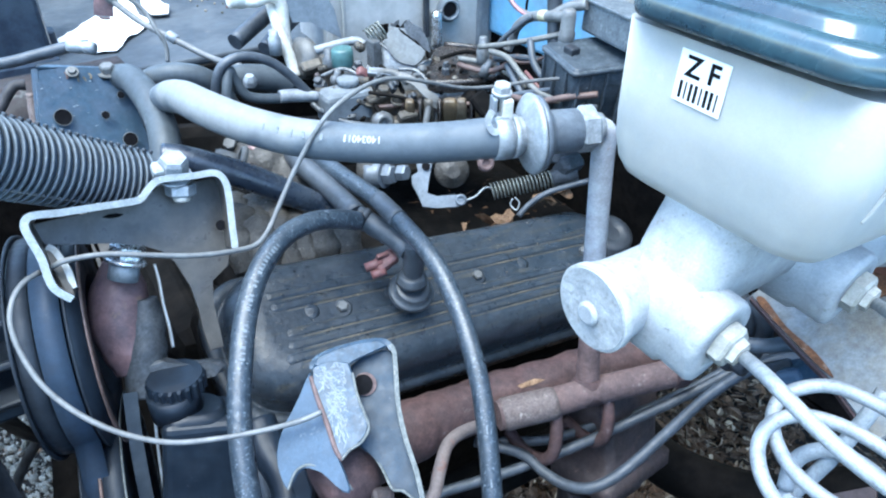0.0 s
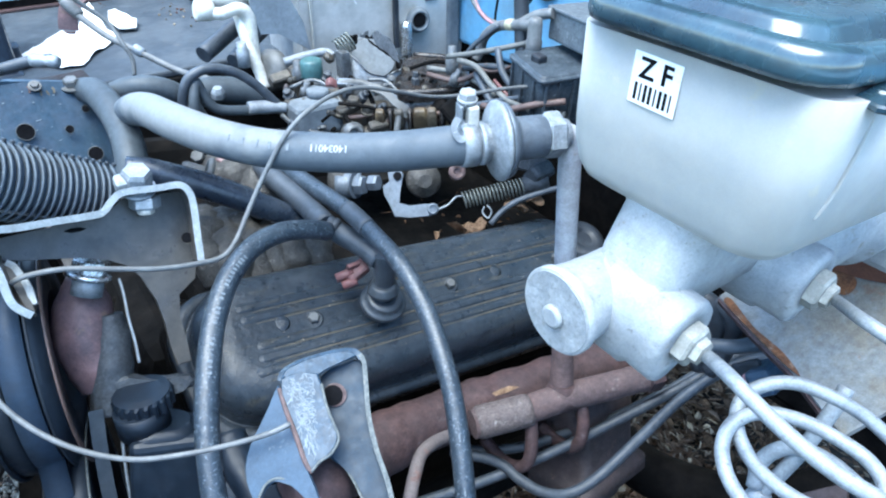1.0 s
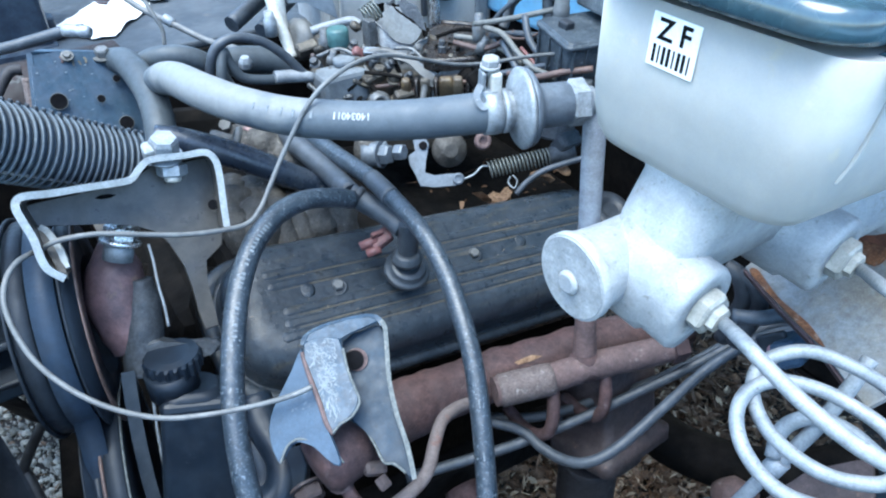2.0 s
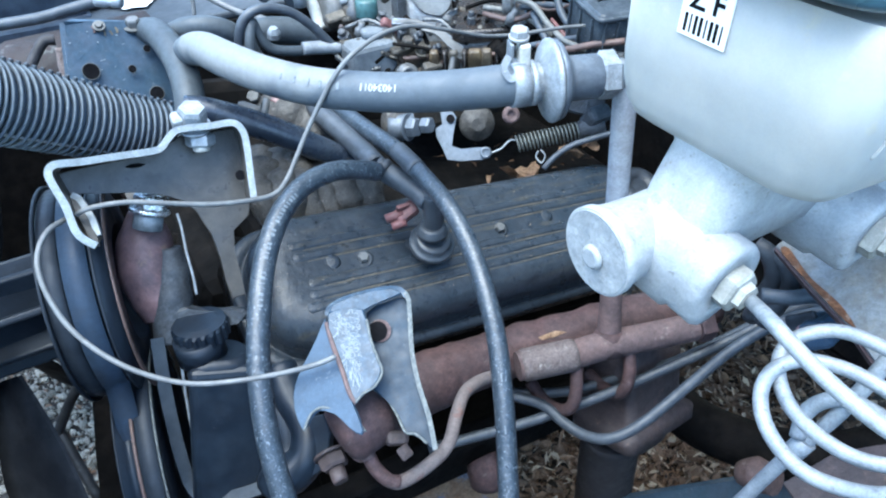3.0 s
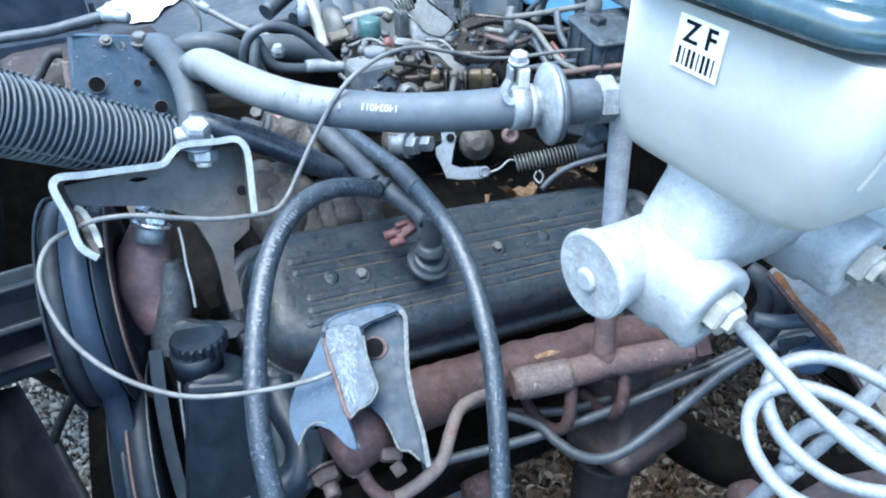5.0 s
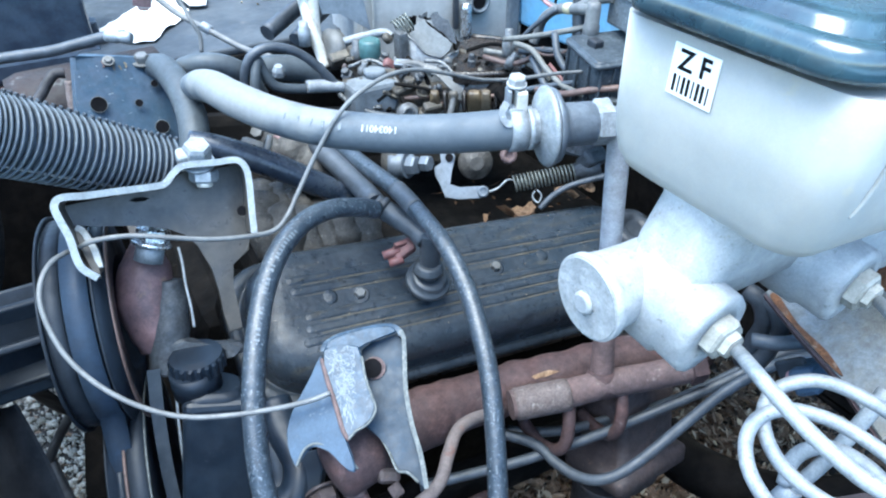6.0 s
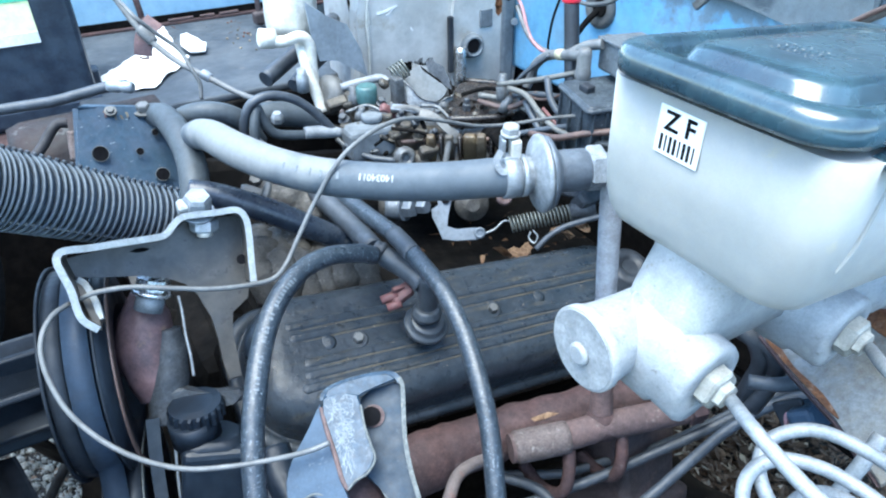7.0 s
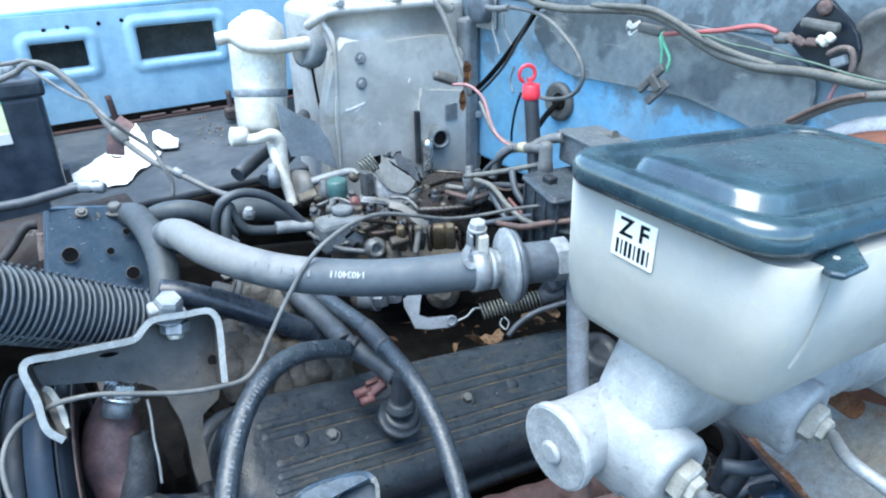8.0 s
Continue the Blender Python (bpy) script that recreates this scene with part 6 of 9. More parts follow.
part("stud", lathe((0.0850, 0.2856, 0.8132), Vector((0.0846, 0.2762, 0.8105)) - Vector((0.0854, 0.2938, 0.8165)), [(0.006, 0), (0.006, 0.01), (0.005, 0.012)], 14), DARKRUST, mount)

# thin control wire hooked through both brackets
cable = thing("control_wire", (0.0045, 0.3352, 0.9124), "thin grey sheathed wire looping between the brackets", "wire")
part("wire", tube([(0.1019, 0.2929, 0.9127), (0.0879, 0.2961, 0.9096), (0.0678, 0.3072, 0.9025), (0.0409, 0.3205, 0.8982), (0.0149, 0.3312, 0.9009), (-0.0081, 0.3456, 0.9097), (-0.0258, 0.3617, 0.9220), (-0.0385, 0.3792, 0.9374), (-0.0439, 0.3963, 0.9530), (-0.0442, 0.4110, 0.9659), (-0.0395, 0.4229, 0.9742), (-0.0313, 0.4324, 0.9785), (-0.0212, 0.4418, 0.9770)], 0.0018, 10), WIRE, cable)
part("wire", tube([(-0.0168, 0.4439, 0.9759), (-0.0041, 0.4388, 0.9817), (0.0184, 0.4342, 0.9808), (0.0418, 0.4286, 0.9746), (0.0702, 0.4259, 0.9648), (0.0981, 0.4267, 0.9578), (0.1166, 0.4322, 0.9535), (0.1307, 0.4427, 0.9562), (0.1445, 0.4522, 0.9681), (0.1653, 0.4598, 0.9929), (0.1882, 0.4605, 1.0219), (0.2099, 0.4637, 1.0350), (0.2420, 0.4795, 1.0365), (0.2758, 0.4956, 1.0291), (0.3140, 0.5049, 1.0144), (0.3537, 0.5111, 0.9988), (0.3961, 0.5164, 0.9892), (0.4491, 0.5141, 0.9856), (0.4956, 0.5004, 0.9837), (0.5263, 0.4847, 0.9834)], 0.0019, 10), WIRE, cable)

rods = thing("support_rod", (-0.1404, 0.6591, 0.5758), "thin black forked rod low beside the fan", "rod")
part("rod", tube([(-0.0712, 0.6364, 0.6858), (-0.1060, 0.6520, 0.6339), (-0.1415, 0.6593, 0.5762), (-0.1766, 0.6465, 0.5031)], 0.006, 8), BLACK, rods)
part("rod", tube([(-0.1395, 0.6614, 0.5779), (-0.1342, 0.6320, 0.5482), (-0.1262, 0.5952, 0.5144)], 0.006, 8), BLACK, rods)
part("foot", tube([(-0.1262, 0.5952, 0.5144), (-0.1585, 0.6136, 0.3443), (-0.1, 0.6, 0.3), (0.2, 0.6, 0.36)], 0.008, 10), SHADEGRIME, rods)


# heater housing on the firewall
hv = thing("heater_box", (0.53, 0.98, 0.86), "weathered grey heater housing bolted to the firewall", "heater box")
part("case", rbox((0.535, 0.99, 1.0), (0.25, 0.15, 0.31), 0.016, None, 4), HEATERSIDE, hv, "side of the housing, grey darkened for shade under dirt patches")
FACE = [(0.412, 0.9, 1.098), (0.479, 0.9, 1.104), (0.552, 0.9, 1.106), (0.6, 0.9, 1.104), (0.622, 0.9, 1.092), (0.64, 0.9, 1.06), (0.655, 0.9, 1.02), (0.656, 0.9, 0.83), (0.404, 0.9, 0.845)]
part("face", plate(smooth_outline(FACE, 3), 0.024, bevel=0.007), HEATER, hv)
part("cove", ribbon([(0.412, 0.89, 1.153), (0.412, 0.902, 1.147), (0.412, 0.911, 1.135), (0.412, 0.912, 1.12), (0.412, 0.904, 1.107), (0.412, 0.889, 1.099)], (0.205, 0, -0.002), 0.004, None, 4), HEATER, hv, "dusty hollow cove under the top lip")
part("top_lip", tube([(0.398, 0.93, 1.132), (0.404, 0.9, 1.146), (0.422, 0.893, 1.153), (0.501, 0.893, 1.152), (0.587, 0.893, 1.152), (0.617, 0.895, 1.14)], 0.0065, 14), HEATER, hv)
part("corner_rib", tube([(0.408, 0.9, 1.14), (0.416, 0.893, 1.118), (0.417, 0.89, 1.094), (0.414, 0.889, 1.013), (0.411, 0.889, 0.909), (0.408, 0.889, 0.85)], [0.0035, 0.005, 0.0038, 0.0026, 0.0026, 0.0026], 14), HEATER, hv)
part("side_seam", tube([(0.4085, 0.964, 1.12), (0.4085, 0.955, 1.06), (0.4085, 0.945, 1.02), (0.4085, 0.923, 0.97), (0.4085, 0.903, 0.925), (0.4085, 0.893, 0.9)], 0.0022, 8), SHADEGRIME, hv, "dark open seam")
part("rear_rib", rbox((0.646, 0.893, 0.975), (0.026, 0.03, 0.3), 0.006), GREYDIRT, hv, "dirt-streaked flange against the firewall")
part("spigot_pad", plate(smooth_outline([(0.549, 0.886, 1.018), (0.556, 0.886, 1.026), (0.605, 0.886, 1.02), (0.636, 0.886, 1.0), (0.636, 0.886, 0.86), (0.547, 0.886, 0.88)], 3), 0.008, bevel=0.0035), HEATER, hv)
for a, b, w in (((0.426, 0.8872, 1.016), (0.458, 0.8872, 1.023), 0.003), ((0.44, 0.8872, 1.012), (0.45, 0.8872, 1.018), 0.002), ((0.478, 0.8872, 0.99), (0.482, 0.8872, 0.985), 0.002), ((0.532, 0.8872, 1.042), (0.536, 0.8872, 1.049), 0.0016)):
    part("paint_chip", strip([a, ((a[0] + b[0]) / 2, a[1], (a[2] + b[2]) / 2 - 0.0012), b], w, 0.0008, (0, -1, 0), None, 3), PAPER, hv, "small white chip mark")
spig = part("spigot", lathe((0.5790, 0.8800, 0.9495), (-0.2, -1, 0.1), [(0.019, -0.006), (0.019, 0.004), (0.0155, 0.012), (0.014, 0.013), (0.012, 0.013), (0.0105, 0.002)], 26), GREYDIRT, hv)
part("bore", lathe((0.5758, 0.8735, 0.9518), (-0.2, -1, 0.1), [(0.0108, -0.002), (0.0108, 0.0035)], 20), INK, spig, "dark open bore")
bolt(hv, (0.4548, 0.8870, 1.0868), (0, -1, 0), 0.006, 0.006, 0.009)
bolt(hv, (0.4537, 0.8870, 1.0514), (0, -1, 0), 0.006, 0.006, 0.009)
bolt(hv, (0.4085, 0.964, 1.07), (-1, 0, 0), 0.006, 0.006, 0.009)
bolt(hv, (0.6547, 0.8760, 0.9758), (-0.6, -1, 0), 0.006, 0.005, 0.0)
bolt(hv, (0.6538, 0.8760, 0.8781), (-0.6, -1, 0), 0.006, 0.005, 0.0)
part("dark_slot", rbox(basis((0.5400, 0.8780, 0.9567), (1, 0, 0), (0, -1, 0)), (0.008, 0.085, 0.008), 0.002), BLACK, hv)
part("bright_tube", tube([(0.5542, 0.8720, 0.9526), (0.5532, 0.8700, 0.9274), (0.5521, 0.8680, 0.8998)], 0.0085, 16, 3), BRIGHT, hv)
part("label_plate", rbox(basis((0.6050, 0.8810, 0.9870), (1, 0, 0), (0, -1, 0)), (0.022, 0.026, 0.004), 0.001), GREYDIRT, hv)
part("sealant", tube([(0.4107, 0.884, 1.0386), (0.4067, 0.882, 1.0031), (0.4075, 0.881, 0.9692), (0.4068, 0.883, 0.9289)], [0.0012, 0.002, 0.0016, 0.0012], 8), ALLOY, hv, "dried pale sealant run")
part("sheet", plate([(0.3060, 0.8400, 1.0570), (0.3370, 0.8400, 1.0340), (0.3600, 0.8400, 1.0220), (0.3770, 0.8400, 0.9870), (0.3840, 0.8400, 0.9480), (0.3420, 0.8400, 0.9780), (0.3180, 0.8400, 0.9800), (0.3100, 0.8400, 1.0110)], 0.003), FLAP, hv, "loose blue grey sheet flap")
for px_ in (0.43, 0.52, 0.59):
    lug = part("top_lug", rbox((px_, 0.9, 1.162), (0.022, 0.022, 0.016), 0.006), HEATER, hv)
    bolt(lug, (px_, 0.889, 1.163), (0, -1, 0.2), 0.0055, 0.004, 0.0)

# air conditioning accumulator with pipes
ac = thing("accumulator", (0.3081, 0.9051, 0.9956), "pale aluminium air conditioning accumulator canister with pipes", "canister")
c = Vector((0.3012, 0.8927, 1.0016))
ctop = Vector((0.3210, 0.9188, 1.1524))
ca = ctop - c
part("can", lathe(c, ca, [(0.012, 0), (0.03, 0.004), (0.033, 0.014), (0.0345, 0.03), (0.0375, ca.length - 0.03), (0.035, ca.length - 0.01), (0.022, ca.length)], 32), ALLOY, ac)
part("cap", lathe(ctop, ca, [(0.02, -0.002), (0.018, 0.004), (0.012, 0.006), (0.008, 0.008)], 20), ALLOY, ac)
part("band", lathe(c + ca * 0.33, ca, [(0.0352, 0), (0.0362, 0.002), (0.0362, 0.009), (0.0355, 0.011)], 32), STEEL, ac)
part("cross_pipe", tube([(0.2590, 0.8923, 1.1332), (0.2752, 0.8829, 1.1355), (0.2915, 0.8710, 1.1242), (0.3259, 0.8642, 1.1199), (0.3587, 0.8684, 1.1200), (0.3851, 0.8740, 1.1194)], 0.0085, 14), ALLOY, ac)
part("union", lathe((0.3647, 0.8755, 1.1125), Vector((0.3976, 0.8877, 1.1026)) - Vector((0.3647, 0.8755, 1.1125)), [(0.02, 0), (0.024, 0.004), (0.024, 0.022), (0.02, 0.026)], 24), GREYDIRT, ac)
part("lower_union", lathe((0.2646, 0.8584, 1.0135), Vector((0.2451, 0.8591, 1.0162)) - Vector((0.2646, 0.8584, 1.0135)), [(0.011, -0.004), (0.0125, 0.0), (0.0125, 0.016), (0.009, 0.018)], 20), ALLOY, ac)
part("elbow_pipe", tube([(0.2564, 0.8607, 1.0137), (0.2747, 0.8490, 1.0102), (0.2964, 0.8436, 1.0145), (0.3069, 0.8422, 1.0036), (0.3063, 0.8403, 0.9806), (0.3052, 0.8352, 0.9502), (0.3112, 0.8292, 0.9260)], 0.0076, 14), ALLOY, ac)
part("pipe", tube([(0.3006, 0.8620, 1.0076), (0.2983, 0.8457, 0.9887), (0.2987, 0.8330, 0.9684), (0.3029, 0.8204, 0.9391), (0.3039, 0.8125, 0.9210)], 0.0075, 14), ALLOY, ac)
part("fitting", lathe((0.3177, 0.8210, 0.9396), Vector((0.3009, 0.8176, 0.9445)) - Vector((0.3177, 0.8210, 0.9396)), [(0.02, -0.016), (0.026, -0.008), (0.026, 0.004), (0.014, 0.01)], 26), BRACKET, ac)
part("valve_stub", lathe((0.2846, 0.8201, 0.9515), (0, 0, 1), [(0.008, 0), (0.008, 0.02), (0.006, 0.022), (0.006, 0.03)], 14), STEEL, ac)
part("hose", tube([(0.2645, 0.9216, 0.9412), (0.3087, 0.9468, 0.9551), (0.3547, 0.9700, 0.9712), (0.4060, 1.0002, 0.9868)], 0.0115, 14), HOSE_DARK, ac)
part("hose", tube([(0.2940, 0.8893, 0.9360), (0.3313, 0.9158, 0.9504), (0.3690, 0.9401, 0.9627), (0.4287, 0.9882, 0.9765)], 0.0105, 14), HOSE_DARK, ac)

# battery on the front shelf
bt = thing("battery", (-0.08, 1.2, 0.86), "black car battery with a pale yellow and white label", "battery")
part("case", rbox((-0.06, 1.2, 0.957), (0.24, 0.17, 0.185), 0.008), BATTERY, bt)
part("top", rbox((-0.06, 1.2, 1.06), (0.25, 0.18, 0.026), 0.006), BATTERY, bt)
part("ledge", rbox((-0.06, 1.2, 0.885), (0.25, 0.18, 0.03), 0.006), BATTERY, bt)
part("label", rbox((-0.055, 1.1135, 1.022), (0.125, 0.002, 0.06), 0.0005, None, 1), YELLOW, bt)
part("label_band", rbox((-0.055, 1.1122, 0.995), (0.125, 0.002, 0.016), 0.0004, None, 1), PAPER, bt)
part("label_edge", rbox((-0.055, 1.1122, 1.05), (0.125, 0.002, 0.012), 0.0004, None, 1), GREENLABEL, bt)
part("terminal", lathe((0.03, 1.17, 1.07), (0, 0, 1), [(0.012, 0), (0.011, 0.018), (0.008, 0.02)], 18), STEEL, bt)
part("hold_down", rbox((0.065, 1.17, 0.9), (0.012, 0.03, 0.05), 0.003), BATTERY, bt)
cab = thing("battery_cable", (0.1327, 1.0486, 1.0005), "pair of dusty grey cables from the battery to the engine", "cable")
part("cable", tube([(0.0006, 1.0915, 1.0761), (0.0332, 1.0835, 1.0882), (0.0540, 1.0750, 1.1005), (0.0799, 1.0622, 1.0917), (0.1065, 1.0333, 1.0565), (0.1272, 1.0002, 1.0115), (0.1573, 0.9655, 0.9760), (0.1889, 0.9224, 0.9573), (0.2217, 0.8872, 0.9379), (0.2470, 0.8464, 0.9339)], 0.0042, 10), WIRE, cab)
part("cable", tube([(0.0068, 1.1053, 1.0970), (0.0336, 1.0956, 1.0997), (0.0521, 1.0755, 1.1036), (0.0808, 1.0605, 1.0860), (0.1070, 1.0322, 1.0547), (0.1279, 1.0063, 1.0169)], 0.003, 8), WIRE, cab)
part("cable", tube([(0.03, 1.17, 1.088), (0.045, 1.15, 1.09), (0.062, 1.11, 1.078), (0.08, 1.06, 1.066), (0.095, 1.0, 1.062), (0.107, 0.96, 1.06), (0.117, 0.93, 1.046), (0.136, 0.93, 1.024), (0.159, 0.925, 1.0), (0.168, 0.91, 0.975), (0.173, 0.905, 0.957), (0.17, 0.9, 0.938)], 0.0026, 8), WIRE, cab)
part("splice", lathe((0.1265, 1.0010, 1.0146), Vector((0.1401, 0.9892, 0.9958)) - Vector((0.1265, 1.0010, 1.0146)), [(0.006, 0), (0.0075, 0.004), (0.0075, 0.022), (0.006, 0.026)], 14), WIRE, cab)
part("splice", lathe((0.1829, 0.9307, 0.9627), Vector((0.1920, 0.9212, 0.9554)) - Vector((0.1829, 0.9307, 0.9627)), [(0.006, 0), (0.0065, 0.002), (0.0065, 0.012), (0.005, 0.014)], 14), STEEL, cab)
sen = thing("ground_cable", (0.0380, 0.8916, 0.9774), "grey cable with a clamp running to the front bracket", "cable")
part("cable", tube([(-0.1344, 0.9172, 0.9647), (-0.0451, 0.8884, 0.9740), (0.0008, 0.8710, 0.9787), (0.0308, 0.8624, 0.9843), (0.0611, 0.8529, 0.9903), (0.0814, 0.8417, 0.9921)], 0.0062, 12), HOSE_DARK, sen)
part("ferrule", lathe((0.0612, 0.8485, 0.9931), Vector((0.0832, 0.8358, 0.9907)) - Vector((0.0612, 0.8485, 0.9931)), [(0.006, 0), (0.0072, 0.003), (0.0072, 0.013), (0.0055, 0.016), (0.0072, 0.019), (0.0072, 0.027), (0.005, 0.03)], 14), STEEL, sen)

random.seed(61)
for k in range(26):
    x_, y_ = random.gauss(0.375, 0.028), random.gauss(1.31, 0.06)
    part("dust_crumb", rbox(pose(x_, min(y_, 1.47), 0.8975, 0, 0, random.uniform(0, 180)), (random.uniform(0.002, 0.005), random.uniform(0.002, 0.004), 0.003), 0.0006, None, 1), random.choice((PALECRUMB, DUST, REDRUST)), shelf)

# torn white paper on the shelf, and a rusty strap beside it
bm = bmesh.new()
sheet = [(0.048, 1.177, 0.9), (0.084, 1.205, 0.9), (0.117, 1.255, 0.9), (0.146, 1.294, 0.9), (0.158, 1.254, 0.9), (0.184, 1.34, 0.9), (0.2, 1.425, 0.9), (0.22, 1.45, 0.9), (0.218, 1.378, 0.9), (0.209, 1.264, 0.9), (0.219, 1.226, 0.9), (0.207, 1.196, 0.9), (0.166, 1.147, 0.9), (0.14, 1.099, 0.9), (0.112, 1.104, 0.9), (0.084, 1.139, 0.9), (0.053, 1.132, 0.9)]
plate(sheet, 0.0008, bm, bevel=0)
bmesh.ops.triangulate(bm, faces=bm.faces)
bmesh.ops.subdivide_edges(bm, edges=bm.edges, cuts=4, use_grid_fill=True)
for v in bm.verts:
    v.co.x += 0.0016 * noise.noise(v.co * 90)
    v.co.y += 0.003 * noise.noise(v.co * 80)
    v.co.z += 0.005 * abs(noise.noise(v.co * 18)) + 0.003 * noise.noise(v.co * 50)
single("paper_sheet", bm, PAPER, "crumpled torn white sheet lying on the wing shelf", "paper")
bm = plate([(0.23, 1.344, 0.905), (0.245, 1.355, 0.905), (0.254, 1.312, 0.905), (0.261, 1.273, 0.905), (0.25, 1.235, 0.905), (0.224, 1.242, 0.905), (0.219, 1.286, 0.905)], 0.004, bevel=0.0008)
bmesh.ops.triangulate(bm, faces=bm.faces)
bmesh.ops.subdivide_edges(bm, edges=bm.edges, cuts=1, use_grid_fill=True)
for v in bm.verts:
    v.co += Vector((0.002 * noise.noise(v.co * 60), 0.003 * noise.noise(v.co * 45), 0.005 * noise.noise(v.co * 50)))
single("paper_scrap", bm, PAPER, "small white torn scrap on the wing shelf", "paper")
bm = strip([(0.1235, 1.0, 0.978), (0.1262, 1.0, 0.991), (0.131, 1.0, 1.003), (0.14, 1.003, 1.014), (0.15, 1.01, 1.02)], 0.023, 0.0022, (-0.25, -0.9, 0.35))
tube([(0.1178, 0.998, 0.978), (0.122, 0.998, 0.975), (0.13, 0.998, 0.974)], 0.0016, 6, 3, bm)
single("rust_strap", bm, REDIRON, "bent rust brown strap end hanging over the paper", "strap")
bm = tube([(0.189, 1.478, 0.9), (0.187, 1.478, 0.93), (0.184, 1.478, 0.958)], 0.006, 8, 3)
single("wing_stud", bm, RUST, "rusty stud standing against the wing panel", "stud")
bm = tube([(0.389, 1.363, 0.9), (0.39, 1.365, 0.93), (0.39, 1.367, 0.96)], 0.0055, 8, 3)
rbox((0.389, 1.36, 0.915), (0.026, 0.022, 0.024), 0.005, bm)
single("shelf_stud", bm, DARKRUST, "dark rusty stud standing on the wing shelf", "stud")

# compressor bracket plate with holes
cp = thing("compressor_bracket", (0.0612, 0.7621, 0.9493), "blue black steel bracket plate with round holes and rusty bolts", "bracket")
PL = [(0.0210, 0.7604, 1.0027), (0.0391, 0.7647, 1.0006), (0.0816, 0.7740, 0.9875), (0.0964, 0.7749, 0.9782), (0.0973, 0.7640, 0.9624), (0.1000, 0.7424, 0.9346), (0.1017, 0.7208, 0.9100), (0.0985, 0.7031, 0.8952), (0.0681, 0.6958, 0.8973), (0.0306, 0.7064, 0.9163), (0.0029, 0.7116, 0.9281), (0.0064, 0.7267, 0.9515)]
part("plate", plate(PL, 0.006), DARKBLUE, cp)
part("left_edge", ribbon(PL[:1] + PL[-1:-3:-1], Vector((0.0125, 0.7837, 0.9467)) - Vector((0.0128, 0.7462, 0.9605)), 0.005), DARKBLUE, cp)
part("top_flange", plate([(0.0224, 0.7603, 1.0025), (0.0300, 0.7700, 1.0000), (0.0971, 0.7880, 0.9795), (0.0994, 0.7796, 0.9773), (0.0637, 0.7707, 0.9897)], 0.005), DARKBLUE, cp)
hn = Vector((0.0532, 0.6484, 0.9870)) - Vector((0.0583, 0.7416, 0.9513))
HOLES = [((0.0307, 0.7304, 0.9615), 0.0085), ((0.0684, 0.7339, 0.9537), 0.0042), ((0.0893, 0.7500, 0.9650), 0.0038), ((0.0834, 0.7203, 0.9285), 0.0075)]
for q, r in HOLES:
    hole = part("hole", lathe(Vector(q) + hn.normalized() * 0.002, hn, [(r * 0.9, -0.001), (r * 0.9, 0.0022)], 22), INK, cp, "dark round hole")
    part("worn_rim", hoop(Vector(q) + hn.normalized() * 0.002, hn, [(r * 0.9, -0.001), (r * 0.9, 0.0025), (r * 0.98, 0.0022), (r * 0.98, -0.001)], 22), BRACKET, hole, "worn grey rim")
bolt(cp, (0.0854, 0.7676, 0.9851), (0, -0.2, 1), 0.0075, 0.008, 0.011, BRACKET)
bolt(cp, (0.0525, 0.7601, 0.9941), (0, -0.6, 0.8), 0.004, 0.003, 0.006, BRACKET)
random.seed(55)
for k in range(22):
    u_, w_ = random.random(), random.random()
    q = Vector(PL[0]).lerp(Vector(PL[3]), u_).lerp(Vector(PL[10]).lerp(Vector(PL[7]), u_), w_ * 0.9) + hn.normalized() * 0.0032
    part("speck", rbox(basis(q, (1, 0.2, 0), hn), (random.uniform(0.0008, 0.003), random.uniform(0.0006, 0.0016), 0.0004), 0), SCRATCH, cp, "pale chipped speck")
for d, l_ in (((-0.004, 0, 0.0), 0.006), ((0.005, 0.0005, -0.003), 0.009), ((0.011, 0.001, -0.008), 0.007), ((0.017, 0.0015, -0.006), 0.005)):
    q = Vector((0.0498, 0.7610, 0.9945)) + Vector(d)
    part("corroded_streak", strip([q, q + Vector((0.0012, -0.0015, -0.4 * l_)), q + Vector((0.0002, -0.003, -l_))], 0.002, 0.0008, hn, None, 2), random.choice((RUSTPALE, DUST)), cp, "tan corroded streak below the screw")
comp = thing("compressor", (-0.0224, 0.8770, 0.8851), "rust blotched dark compressor body behind the bracket", "compressor")
part("body", lathe((-0.0374, 0.8499, 0.9002), (1, 0.1, 0), [(0.03, -0.02), (0.06, -0.015), (0.065, 0.0), (0.065, 0.15), (0.04, 0.16)], 32), BLOTCH, comp)
part("pipe", tube([(-0.0500, 0.7810, 0.9360), (-0.0325, 0.7843, 0.9500), (-0.0203, 0.7888, 0.9595), (-0.0090, 0.7937, 0.9712), (-0.0001, 0.7965, 0.9778), (0.0093, 0.7962, 0.9768)], 0.0055, 10), SOOTPIPE, comp, "dull sooty pipe over the compressor")
part("lug", tube([(0.0104, 0.7744, 0.9754), (0.0081, 0.7682, 0.9597), (0.0057, 0.7632, 0.9477)], [0.004, 0.0052, 0.0045], 10, rough=0.15), FLAKED, comp, "pale corroded lug")

